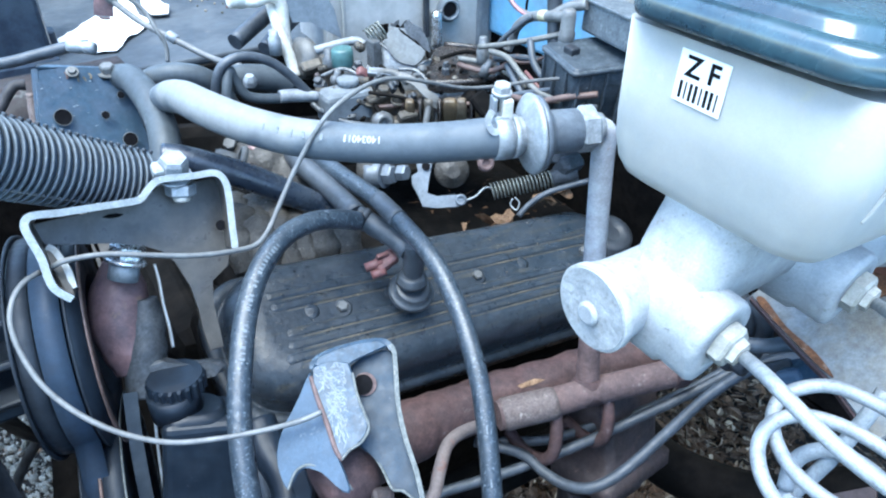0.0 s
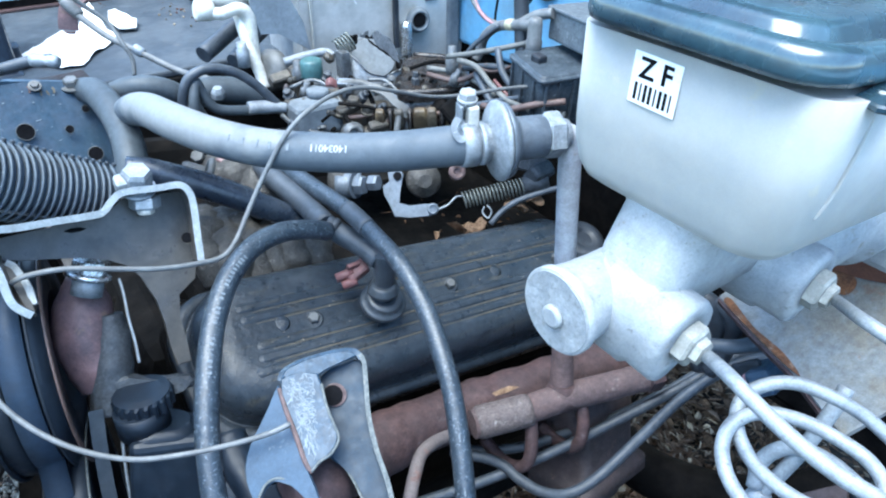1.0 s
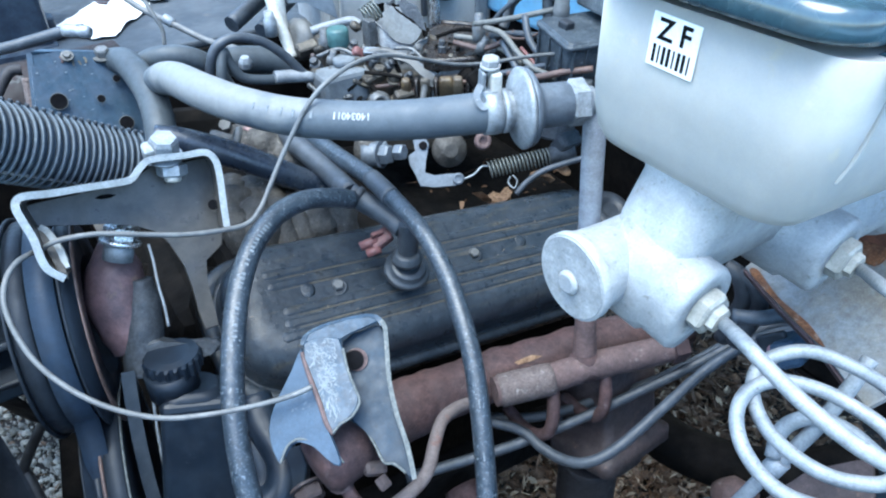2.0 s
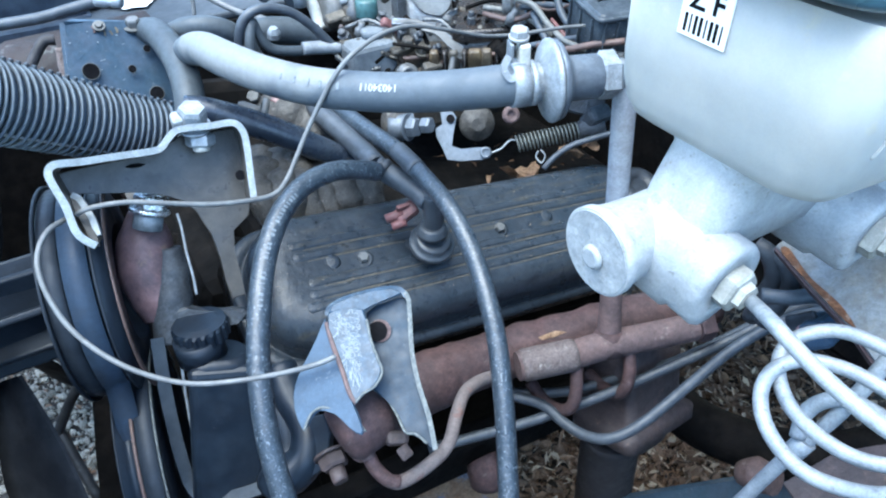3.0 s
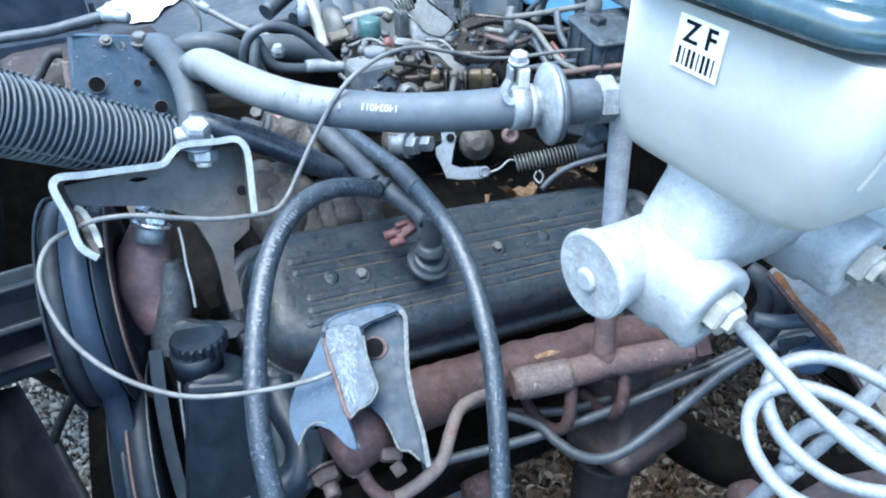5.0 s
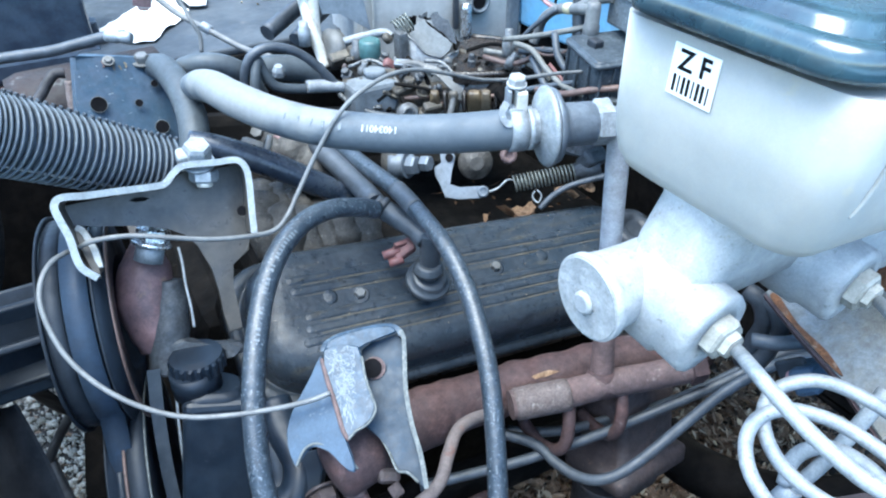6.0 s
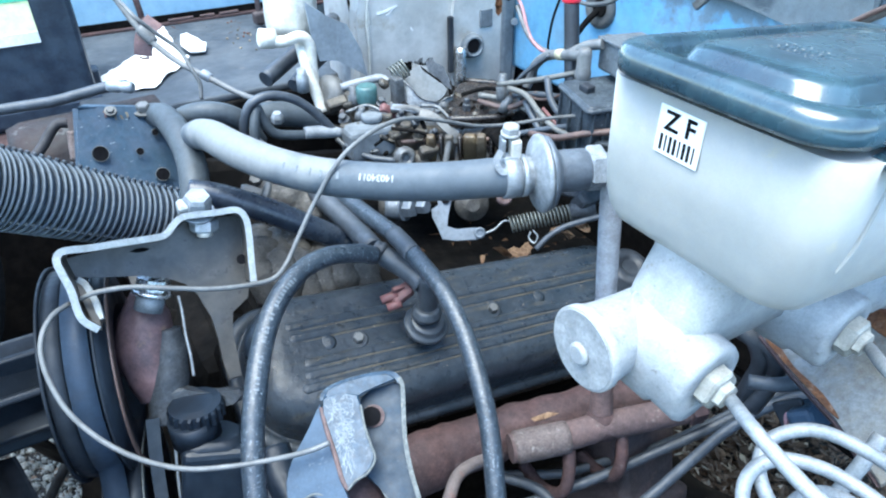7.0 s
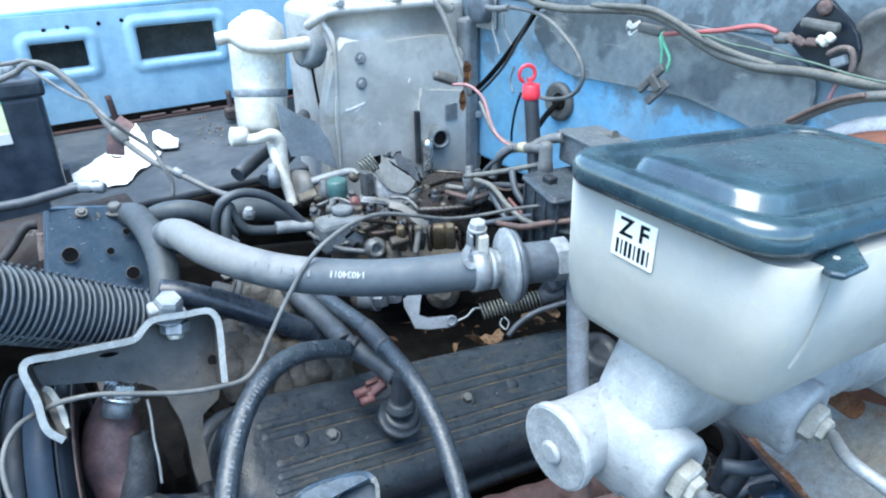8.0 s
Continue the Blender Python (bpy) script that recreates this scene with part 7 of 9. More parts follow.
# hoses over the front of the engine
h1 = thing("elbow_hose", (0.1062, 0.6794, 0.9687), "thick dull grey elbow hose beside the bracket plate", "hose")
part("hose", tube([(0.0919, 0.7792, 0.9741), (0.1021, 0.7485, 0.9804), (0.1071, 0.7089, 0.9757), (0.1080, 0.6723, 0.9650), (0.1035, 0.6402, 0.9522), (0.0941, 0.6178, 0.9258), (0.0846, 0.6016, 0.8933)], [0.013, 0.014, 0.0145, 0.0145, 0.0145, 0.0145, 0.0145], 18), HOSEMID, h1)
h2 = thing("heater_hose", (0.1513, 0.7392, 0.9743), "dark grey rubber heater hose bending over the intake", "hose")
part("hose", tube([(0.1108, 0.7531, 0.9661), (0.1250, 0.7447, 0.9780), (0.1455, 0.7323, 0.9825), (0.1664, 0.7263, 0.9765), (0.1821, 0.7283, 0.9614), (0.1950, 0.7364, 0.9338)], 0.0115, 16), HOSEMID, h2)
part("hose", tube([(0.2013, 0.7822, 0.9423), (0.2301, 0.7862, 0.9430), (0.2636, 0.7846, 0.9352), (0.2838, 0.7848, 0.9238)], 0.016, 16), HOSEMID, h2)
vac = thing("vacuum_hose", (0.2081, 0.7044, 0.9734), "thin black vacuum hose looping over the intake", "hose", group="vacuum hoses")
part("hose", tube([(0.1736, 0.7039, 0.9503), (0.1758, 0.7020, 0.9750), (0.1866, 0.7008, 0.9938), (0.2089, 0.7020, 0.9979), (0.2350, 0.7020, 0.9881), (0.2564, 0.6989, 0.9682), (0.2743, 0.6941, 0.9437)], 0.0052, 10), HOSE_DARK, vac)
vac2 = thing("vacuum_hose", (0.2050, 0.7012, 0.9628), "thin grey vacuum hose with a connector over the intake", "hose", group="vacuum hoses")
part("hose", tube([(0.1809, 0.6900, 0.9473), (0.1835, 0.6930, 0.9702), (0.1916, 0.7025, 0.9864), (0.1962, 0.7021, 0.9736), (0.2060, 0.6984, 0.9561), (0.2332, 0.6982, 0.9476), (0.2596, 0.6994, 0.9439), (0.2805, 0.7016, 0.9398)], 0.0055, 10), HOSEMID, vac2)
part("connector", tube([(0.2395, 0.6969, 0.9492), (0.2596, 0.6949, 0.9467), (0.2815, 0.6906, 0.9420)], [0.007, 0.0075, 0.0055], 12), PALEWIRE, vac2)
vac3 = thing("vacuum_hose", (0.1798, 0.7259, 0.9539), "short grey vacuum hose under the air hose", "hose", group="vacuum hoses")
part("hose", tube([(0.1735, 0.7338, 0.9714), (0.1767, 0.7192, 0.9631), (0.1845, 0.7127, 0.9510), (0.1953, 0.7050, 0.9385)], 0.0045, 10), PALEWIRE, vac3)
part("bulkhead", lathe((0.2268, 0.7550, 0.9457), (0, -0.2, 1), [(0.008, 0), (0.008, 0.006), (0.005, 0.012)], 6), STEEL, vac3)
cov = thing("steering_shaft", (0.1874, 0.5454, 0.9140), "satin blue black tube running beside the intake", "tube")
part("shaft", tube([(0.0886, 0.5830, 0.9681), (0.1086, 0.5752, 0.9622), (0.1494, 0.5596, 0.9423), (0.1858, 0.5433, 0.9198), (0.2116, 0.5363, 0.9023), (0.2311, 0.5317, 0.8870)], [0.0115, 0.012, 0.0125, 0.0118, 0.0105, 0.009], 18), GLOSSBLACK, cov)
part("seal", hoop((0.1525, 0.5766, 0.9431), Vector((0.1494, 0.5596, 0.9423)) - Vector((0.1086, 0.5752, 0.9622)), [(0.014, -0.003), (0.018, -0.003), (0.0195, 0.0), (0.018, 0.003), (0.014, 0.003)], 28), BRACKET, cov)
therm = thing("water_outlet", (0.2079, 0.6024, 0.8996), "dirty cast alloy water outlet on the intake", "casting")
part("casting", tube([(0.1762, 0.6634, 0.9109), (0.1910, 0.6357, 0.9089), (0.2127, 0.6162, 0.8951), (0.2362, 0.6023, 0.8743), (0.2490, 0.5916, 0.8548)], [0.016, 0.026, 0.03, 0.026, 0.02], 26, 12, rough=0.55), DIRTALLOY, therm)
part("neck", tube([(0.1873, 0.6396, 0.9147), (0.2007, 0.6464, 0.9243), (0.2190, 0.6557, 0.9190)], [0.02, 0.018, 0.014], 18, 8, rough=0.3), REDIRON, therm, "reddish cast neck")
bolt(therm, (0.1685, 0.6601, 0.9240), (-0.3, -0.6, 0.7), 0.007, 0.009, 0.0, BRACKET)
part("collar", lathe((0.1361, 0.6149, 0.9333), Vector((0.1589, 0.6046, 0.9223)) - Vector((0.1361, 0.6149, 0.9333)), [(0.014, 0), (0.016, 0.004), (0.016, 0.02), (0.013, 0.024)], 20), BRACKET, therm)
for k in range(6):
    a, b = Vector((0.1386, 0.5764, 0.8657)).lerp(Vector((0.2357, 0.5495, 0.8503)), k / 5), Vector((0.012, 0.05, -0.012))
    part("runner", tube([a + Vector((0, -0.02, -0.025)), a, a + b, a + 2 * b], [0.015, 0.019, 0.018, 0.02], 18, 8, rough=0.6), DIRTALLOY, therm)


# carburettor with its air horn open
carb = thing("carburettor", (0.4088, 0.7237, 0.8804), "varnish stained carburettor with its air horn open", "carburettor")
CB = basis((0.4104, 0.6963, 0.8782), (1, 0.05, -0.1), (0, 0, 1))
part("base", rbox(CB @ pose(0.01, 0.03, -0.03), (0.15, 0.13, 0.05), 0.008), CARB, carb)
part("bowl", rbox(CB @ pose(0.03, 0.04, 0.012), (0.12, 0.1, 0.045), 0.008), CARB, carb, "amber varnished float bowl")
for x, r in ((-0.03, 0.014), (0.0, 0.012)):
    part("column", lathe(CB @ Vector((x, -0.015, -0.03)), (0, 0, 1), [(r, 0), (r, 0.03), (r * 0.8, 0.034), (r * 0.8, 0.045), (r * 0.5, 0.047)], 16), CARB, carb)
DECK = [(0.413, 0.669, 0.932), (0.449, 0.65, 0.932), (0.488, 0.642, 0.932), (0.522, 0.68, 0.932), (0.535, 0.738, 0.932), (0.505, 0.775, 0.932), (0.462, 0.752, 0.932), (0.44, 0.71, 0.932)]
deck = part("deck", plate(smooth_outline(DECK, 3), 0.012, bevel=0.003), SOOT, carb, "sooty black glossy top deck")
part("deck_rim", tube([Vector(q) + Vector((0, 0, 0.006)) for q in DECK[:6]], 0.0042, 10), SOOT, deck)
part("deck_skirt", ribbon([Vector(q) + Vector((0, 0.004, -0.004)) for q in DECK[:5]], (0, 0, -0.018), 0.004, None, 3), SOOTSTEEL, deck, "grey steel edge under the deck")
random.seed(44)
for k in range(7):
    u_, w_ = random.uniform(0.15, 0.9), random.uniform(0.1, 0.8)
    q = Vector(DECK[0]).lerp(Vector(DECK[2]), u_).lerp(Vector(DECK[6]).lerp(Vector(DECK[4]), u_), w_) + Vector((0, 0, 0.007))
    part("soot_crumb", rbox(Matrix.Translation(q) @ Matrix.Rotation(random.uniform(0, 3), 4, (0.2, 0.3, 1)), (random.uniform(0.004, 0.018), 0.003, random.uniform(0.002, 0.006)), 0.0006, None, 1), random.choice((SHADEGRIME, SOOT, CARB)), deck)
horn_at = Vector((0.4267, 0.7505, 0.0))


def horn_top(a):
    """The broken ring stands high behind and low in front."""
    return 0.944 + 0.027 * min(1, max(0, math.cos(a - radians(125)) + 0.55)) + 0.0015 * math.sin(9 * a)


bm = bmesh.new()
rings = []
for r, top_ in ((0.0365, 0), (0.0365, 1), (0.0342, 1), (0.0342, 0)):
    rings.append([bm.verts.new(horn_at + Vector((r * math.cos(a), r * math.sin(a), horn_top(a) if top_ else 0.9))) for a in (2 * math.pi * k / 60 for k in range(60))])
for p, q in zip(rings, rings[1:]):
    for k in range(60):
        bm.faces.new((p[k], p[(k + 1) % 60], q[(k + 1) % 60], q[k])).smooth = True
horn = part("air_horn", bm, HORNSTEEL, carb, "broken sooty steel air horn ring")
part("lip", tube([horn_at + Vector((0.0368 * math.cos(a), 0.0368 * math.sin(a), horn_top(a))) for a in (2 * math.pi * k / 40 for k in range(41))], 0.0008, 6, 1), SOOTSTEEL, horn, "worn lip")
part("throat", lathe((0.4267, 0.7505, 0.905), (0, 0.05, 1), [(0.0346, 0), (0.0346, 0.003)], 32), SHADEGRIME, horn, "black throat")
part("choke_plate", lathe((0.431, 0.757, 0.952), (-0.15, -0.6, 0.72), [(0.0278, 0), (0.0278, 0.0016)], 32), PLATEGREY, horn, "tilted grey choke plate")
part("horn_post", rbox(basis((0.387, 0.748, 0.948), (1, 0.1, 0), (0, -0.1, 1)), (0.014, 0.012, 0.03), 0.003), SOOTSTEEL, carb, "dark steel post beside the horn")
random.seed(9)
for k in range(7):
    a = radians(-28 + 21 * k + random.uniform(-6, 6))
    r = random.uniform(0.034, 0.038)
    q = Vector((0.4267, 0.7505, horn_top(a))) + Vector((r * math.cos(a), r * math.sin(a), random.uniform(0.0, 0.007)))
    along = Vector((-math.sin(a), math.cos(a), random.uniform(-0.4, 0.2))) * random.uniform(0.8, 1.5)
    out = [(-0.009, -0.012), (0.008, -0.013), (0.012, random.uniform(-0.003, 0.002)), (0.006, random.uniform(0.001, 0.004)), (0.002, random.uniform(-0.003, 0.002)), (-0.004, random.uniform(0.002, 0.007)), (-0.01, random.uniform(-0.002, 0.003))]
    part("gasket_scrap", plate([q + along * x + Vector((0.2 * x, 0, z)) for x, z in out], 0.0022, bevel=0), random.choice((SHADEGRIME, SOOT, SOOTSTEEL)), horn, "torn sooty gasket remains")
part("flap", plate([(0.4087, 0.717, 0.9965), (0.4155, 0.715, 1.001), (0.4195, 0.7105, 0.996), (0.427, 0.7045, 0.9915), (0.4305, 0.6975, 0.9795), (0.431, 0.691, 0.965), (0.4265, 0.6945, 0.968), (0.42, 0.702, 0.976), (0.411, 0.709, 0.9805)], 0.0016, bevel=0), GREYCAST, horn, "bent grey choke flap with crumbled edges")
random.seed(17)
low, high = [], []
for k in range(12):
    q = Vector((0.402, 0.7145, 0.9915)).lerp(Vector((0.427, 0.6965, 0.9685)), k / 11)
    low.append(q + Vector((0.3, -0.3, -0.9)) * random.uniform(0.0005, 0.0035))
    high.append(q + Vector((-0.3, 0.3, 0.9)) * random.uniform(0.0005, 0.0035))
part("soot_scrap", plate(low + high[::-1], 0.002, bevel=0), SHADEGRIME, horn, "black crumbled gasket remains along the flap")
part("post", rbox(basis((0.3826, 0.7455, 0.9488), (1, 0, 0), (0, 0, 1)), (0.012, 0.018, 0.05), 0.002), SOOTSTEEL, carb)
part("choke_spring", coil((0.3836, 0.7603, 0.9717), (0.4038, 0.7594, 0.9795), 0.011, 0.0013, 5), SPRING, carb)
cap = part("teal_cap", lathe((0.3464, 0.7595, 0.9432), (0, 0, 1), [(0.0125, 0), (0.0135, 0.002), (0.0135, 0.02), (0.011, 0.023)], 24), TEAL, carb, "teal plastic cap")
part("valve_body", lathe((0.3409, 0.7350, 0.9228), (0, 0, 1), [(0.012, -0.01), (0.012, 0.006), (0.0145, 0.008), (0.0145, 0.014), (0.012, 0.016)], 22), GREYDIRT, carb)
part("valve_block", rbox(basis((0.3296, 0.7271, 0.9088), (1, 0, 0), (0, 0, 1)), (0.06, 0.04, 0.04), 0.006), GREYDIRT, carb)
part("side_block", rbox(basis((0.3392, 0.7791, 0.9279), (1, 0, 0), (0, 0, 1)), (0.025, 0.03, 0.05), 0.006), CARB, carb)
part("vent_tube", tube([(0.3302, 0.8045, 0.9525), (0.3544, 0.7968, 0.9576), (0.3814, 0.7917, 0.9597), (0.3877, 0.7811, 0.9551)], 0.0055, 12), PALEWIRE, carb)
part("tan_fitting", lathe((0.3747, 0.7753, 0.9548), (0.5, -0.3, 0.6), [(0.006, 0), (0.0075, 0.004), (0.0075, 0.007), (0.005, 0.009)], 12), CARB, carb)
part("lever", strip([(0.3870, 0.6929, 0.9441), (0.3990, 0.6784, 0.9400), (0.4059, 0.6631, 0.9298), (0.4142, 0.6541, 0.9217), (0.4109, 0.6519, 0.9140)], 0.01, 0.0025, (0, -0.8, 0.6)), BRACKET, carb)
part("rod", tube([(0.4085, 0.6583, 0.9232), (0.4035, 0.6536, 0.9092), (0.3951, 0.6478, 0.8903)], 0.004, 10), BRACKET, carb)
part("linkage", tube([(0.3643, 0.7270, 0.9411), (0.3860, 0.7059, 0.9446), (0.3947, 0.6855, 0.9370)], 0.0045, 10), BRACKET, carb)
part("solenoid", lathe((0.3580, 0.6825, 0.8946), (-0.2, -0.9, 0.3), [(0.014, -0.01), (0.014, 0.004), (0.011, 0.006), (0.011, 0.01), (0.006, 0.0105), (0.005, 0.004)], 22), SOOTSTEEL, carb)
for q in ((0.3688, 0.6990, 0.9248), (0.3556, 0.7060, 0.9138), (0.3824, 0.6877, 0.9160), (0.3064, 0.7424, 0.9211), (0.3563, 0.7256, 0.9302)):
    bolt(carb, q, (0, -0.2, 1), 0.0075, 0.008, 0.009, CARB)
part("red_link", rbox(basis((0.3637, 0.7312, 0.9367), (0.6, 0, -0.5), (0, -0.6, 0.6)), (0.03, 0.012, 0.012), 0.004), DULLRED, carb)

# clutter of small linkage, screws and unions round the carburettor
for q, ax, r, h in (((0.3333, 0.7711, 0.9440), (0, 0, 1), 0.009, 0.02), ((0.3300, 0.7492, 0.9308), (0.2, -0.3, 1), 0.007, 0.014), ((0.3594, 0.7467, 0.9404), (0, -0.4, 1), 0.008, 0.012), ((0.3696, 0.7147, 0.9330), (0, -0.5, 1), 0.006, 0.012),
                    ((0.3820, 0.7004, 0.9287), (0.3, -0.6, 0.8), 0.007, 0.01), ((0.3968, 0.6810, 0.9178), (0, -0.7, 0.7), 0.006, 0.012), ((0.4474, 0.6820, 0.9410), (0, 0, 1), 0.006, 0.012), ((0.4694, 0.6755, 0.9435), (0, 0, 1), 0.006, 0.01),
                    ((0.4766, 0.6473, 0.9625), (0, 0, 1), 0.008, 0.026), ((0.4711, 0.6334, 0.9531), (0.3, -0.4, 1), 0.007, 0.014), ((0.3106, 0.7502, 0.9290), (-0.4, -0.3, 0.8), 0.008, 0.012), ((0.2958, 0.7453, 0.9189), (-0.5, -0.4, 0.6), 0.007, 0.016)):
    part("union", lathe(q, ax, [(r * 0.9, -0.006), (r * 0.95, 0), (r * 0.95, h * 0.4), (r * 0.62, h * 0.5), (r * 0.62, h), (r * 0.35, h + 0.001)], 6 if h < 0.013 else 14), GREYCAST if h < 0.013 else SOOTSTEEL, carb)
for a_, b_, c_, r, m_ in (((0.3149, 0.7580, 0.9371), (0.3414, 0.7450, 0.9453), (0.3600, 0.7196, 0.9337), 0.0024, SOOTSTEEL), ((0.3368, 0.7236, 0.9201), (0.3575, 0.7027, 0.9090), (0.3863, 0.6803, 0.9130), 0.0028, COPPER), ((0.3957, 0.6687, 0.9054), (0.4276, 0.6522, 0.9094), (0.4628, 0.6277, 0.9187), 0.003, COPPER),
                          ((0.2925, 0.7386, 0.9144), (0.3061, 0.7205, 0.9003), (0.3334, 0.7035, 0.9011), 0.003, SOOTSTEEL), ((0.3954, 0.7079, 0.9463), (0.4117, 0.6927, 0.9459), (0.4174, 0.6722, 0.9360), 0.0024, SOOTSTEEL), ((0.3684, 0.7340, 0.9480), (0.3597, 0.7255, 0.9333), (0.3605, 0.7099, 0.9214), 0.0024, SOOTSTEEL),
                          ((0.4543, 0.7066, 0.9488), (0.4812, 0.6930, 0.9565), (0.4932, 0.6609, 0.9606), 0.0026, SHADEGRIME), ((0.3288, 0.7091, 0.9080), (0.3525, 0.7072, 0.9181), (0.3576, 0.6880, 0.9044), 0.003, SHADEGRIME), ((0.2987, 0.7277, 0.9090), (0.3178, 0.7045, 0.8971), (0.3463, 0.6834, 0.8928), 0.004, HOSE_DARK)):
    part("rod", tube([a_, b_, c_], r, 8), m_, carb)
for q, u_, size, m_ in (((0.3651, 0.7007, 0.9172), (1, 0, 0.2), (0.03, 0.006, 0.014), CARB), ((0.3455, 0.7107, 0.9092), (0.8, 0, -0.5), (0.026, 0.005, 0.016), DIRTALLOY), ((0.3847, 0.6715, 0.8995), (1, 0, 0), (0.024, 0.012, 0.02), CARB),
                        ((0.3258, 0.7338, 0.9192), (0.9, 0.1, 0.3), (0.03, 0.006, 0.02), BRACKET), ((0.3141, 0.7829, 0.9407), (1, 0, 0.1), (0.026, 0.014, 0.014), CARB)):
    part("tab", rbox(basis(q, u_, (0, -0.5, 0.85)), size, 0.002, None, 1), m_, carb)

part("side_wall", plate([(0.3927, 0.6913, 0.9166), (0.4775, 0.6362, 0.9212), (0.4677, 0.6196, 0.8808), (0.3818, 0.6759, 0.8776)], 0.006), AMBER, carb, "dark varnished side wall")
side_a, side_b = Vector((0.3852, 0.6785, 0.9)), Vector((0.4688, 0.6228, 0.902))
for at_, wide, mat_, deep in ((0.06, 0.012, AMBER, 0.003), (0.18, 0.006, SOOT, 0.004), (0.29, 0.013, CARB, 0.002), (0.41, 0.006, SOOT, 0.004), (0.54, 0.018, AMBER, 0.002), (0.68, 0.013, AMBERPALE, 0.002), (0.79, 0.006, SOOT, 0.004), (0.9, 0.012, AMBER, 0.002)):
    part("bowl_rib", loops(basis(side_a.lerp(side_b, at_) - Vector((0.0, deep, 0)), side_b - side_a, (0, -0.3, 1)), [(wide * 0.5, 0.0045, 0.003, -0.024), (wide * 0.5, 0.0045, 0.003, 0.012), (wide * 0.42, 0.005, 0.003, 0.022), (wide * 0.3, 0.003, 0.002, 0.024)]), mat_, carb)
part("choke_arm", strip([(0.3642, 0.7262, 0.9445), (0.3818, 0.7102, 0.9441), (0.3983, 0.6917, 0.9386), (0.4115, 0.6725, 0.9296), (0.4185, 0.6585, 0.9204)], 0.009, 0.003, (0, -0.6, 0.8)), LEVER, carb)

# throttle lever, dashpot and return spring below the air hose
lev = thing("throttle_lever", (0.3891, 0.6108, 0.8424), "zinc plated bent throttle lever with a disc dashpot", "lever")
LV = [(0.3711, 0.6285, 0.8649), (0.3836, 0.6233, 0.8681), (0.3863, 0.6164, 0.8593), (0.3771, 0.6091, 0.8452), (0.3699, 0.6024, 0.8325), (0.3791, 0.5945, 0.8290), (0.3967, 0.5851, 0.8312), (0.4067, 0.5786, 0.8313), (0.4069, 0.5737, 0.8245), (0.3964, 0.5745, 0.8198), (0.3747, 0.5873, 0.8186), (0.3607, 0.5965, 0.8200), (0.3603, 0.6072, 0.8316), (0.3585, 0.6170, 0.8410), (0.3608, 0.6232, 0.8487), (0.3704, 0.6212, 0.8521)]
part("lever", plate(LV, 0.004), LEVER, lev)
part("eye", lathe((0.4014, 0.5764, 0.8272), Vector((0.3501, 0.4988, 0.8819)) - Vector((0.3976, 0.5707, 0.8312)), [(0.007, -0.002), (0.007, 0.004), (0.004, 0.0045), (0.0035, 0.003)], 16), LEVER, lev)
part("eye_hole", lathe((0.3784, 0.6174, 0.8597), Vector((0.3501, 0.4988, 0.8819)) - Vector((0.3976, 0.5707, 0.8312)), [(0.005, -0.001), (0.005, 0.0022)], 16), INK, lev)
part("dashpot", lathe((0.4169, 0.6198, 0.8416), (-0.35, -0.8, 0.35), [(0.016, -0.012), (0.021, -0.004), (0.022, 0.0), (0.02, 0.003), (0.012, 0.006), (0.008, 0.012)], 30), DIRTALLOY, lev)
part("stem", tube([(0.3450, 0.6414, 0.8524), (0.3272, 0.6483, 0.8492), (0.3141, 0.6548, 0.8500)], [0.013, 0.016, 0.012], 16, 3), LEVER, lev)
bolt(lev, (0.3328, 0.6355, 0.8535), (0.5, -0.8, 0.2), 0.012, 0.012, 0.016, LEVER)
bolt(lev, (0.3475, 0.6290, 0.8551), (0.5, -0.8, 0.2), 0.01, 0.012, 0.0, LEVER)
part("shaft_boss", lathe((0.3340, 0.6571, 0.8485), (0.6, -0.6, 0.1), [(0.018, -0.02), (0.022, 0), (0.008, 0.012)], 20), DIRTALLOY, lev)
spring = thing("return_spring", (0.4642, 0.5449, 0.8436), "dull grey wound throttle return spring", "spring")
part("spring", coil((0.4375, 0.5652, 0.8329), (0.5020, 0.5306, 0.8479), 0.0098, 0.00115, 17), SPRING, spring)
part("hook", tube([(0.4062, 0.5729, 0.8267), (0.4185, 0.5699, 0.8304), (0.4305, 0.5704, 0.8371), (0.4387, 0.5671, 0.8369)], 0.0012, 6), STEEL, spring)
part("end_bush", tube([(0.5010, 0.5314, 0.8479), (0.5252, 0.5146, 0.8559)], 0.0105, 16, 2), GREYCAST, spring)
part("loop", tube([(0.4555, 0.5426, 0.8309), (0.4580, 0.5366, 0.8255), (0.4527, 0.5351, 0.8180), (0.4502, 0.5433, 0.8223), (0.4536, 0.5443, 0.8291)], 0.001, 6), STEEL, spring)
part("thin_cable", tube([(0.4416, 0.5174, 0.8225), (0.4551, 0.5158, 0.8346), (0.4730, 0.5096, 0.8468), (0.4966, 0.4958, 0.8571), (0.5162, 0.4822, 0.8648)], 0.0035, 8), HOSE_DARK, spring)
link = thing("link_bracket", (0.5123, 0.5367, 0.8700), "dull steel link bracket behind the check valve", "bracket")
part("arm", strip([(0.5045, 0.5579, 0.8689), (0.5128, 0.5377, 0.8723), (0.5303, 0.5247, 0.8773)], 0.02, 0.004, (0, -0.7, 0.7)), GREYCAST, link)
part("knuckle", rbox(basis((0.5189, 0.5252, 0.8623), (1, 0, 0), (0, -0.6, 0.8)), (0.03, 0.02, 0.03), 0.006), GREYCAST, link)
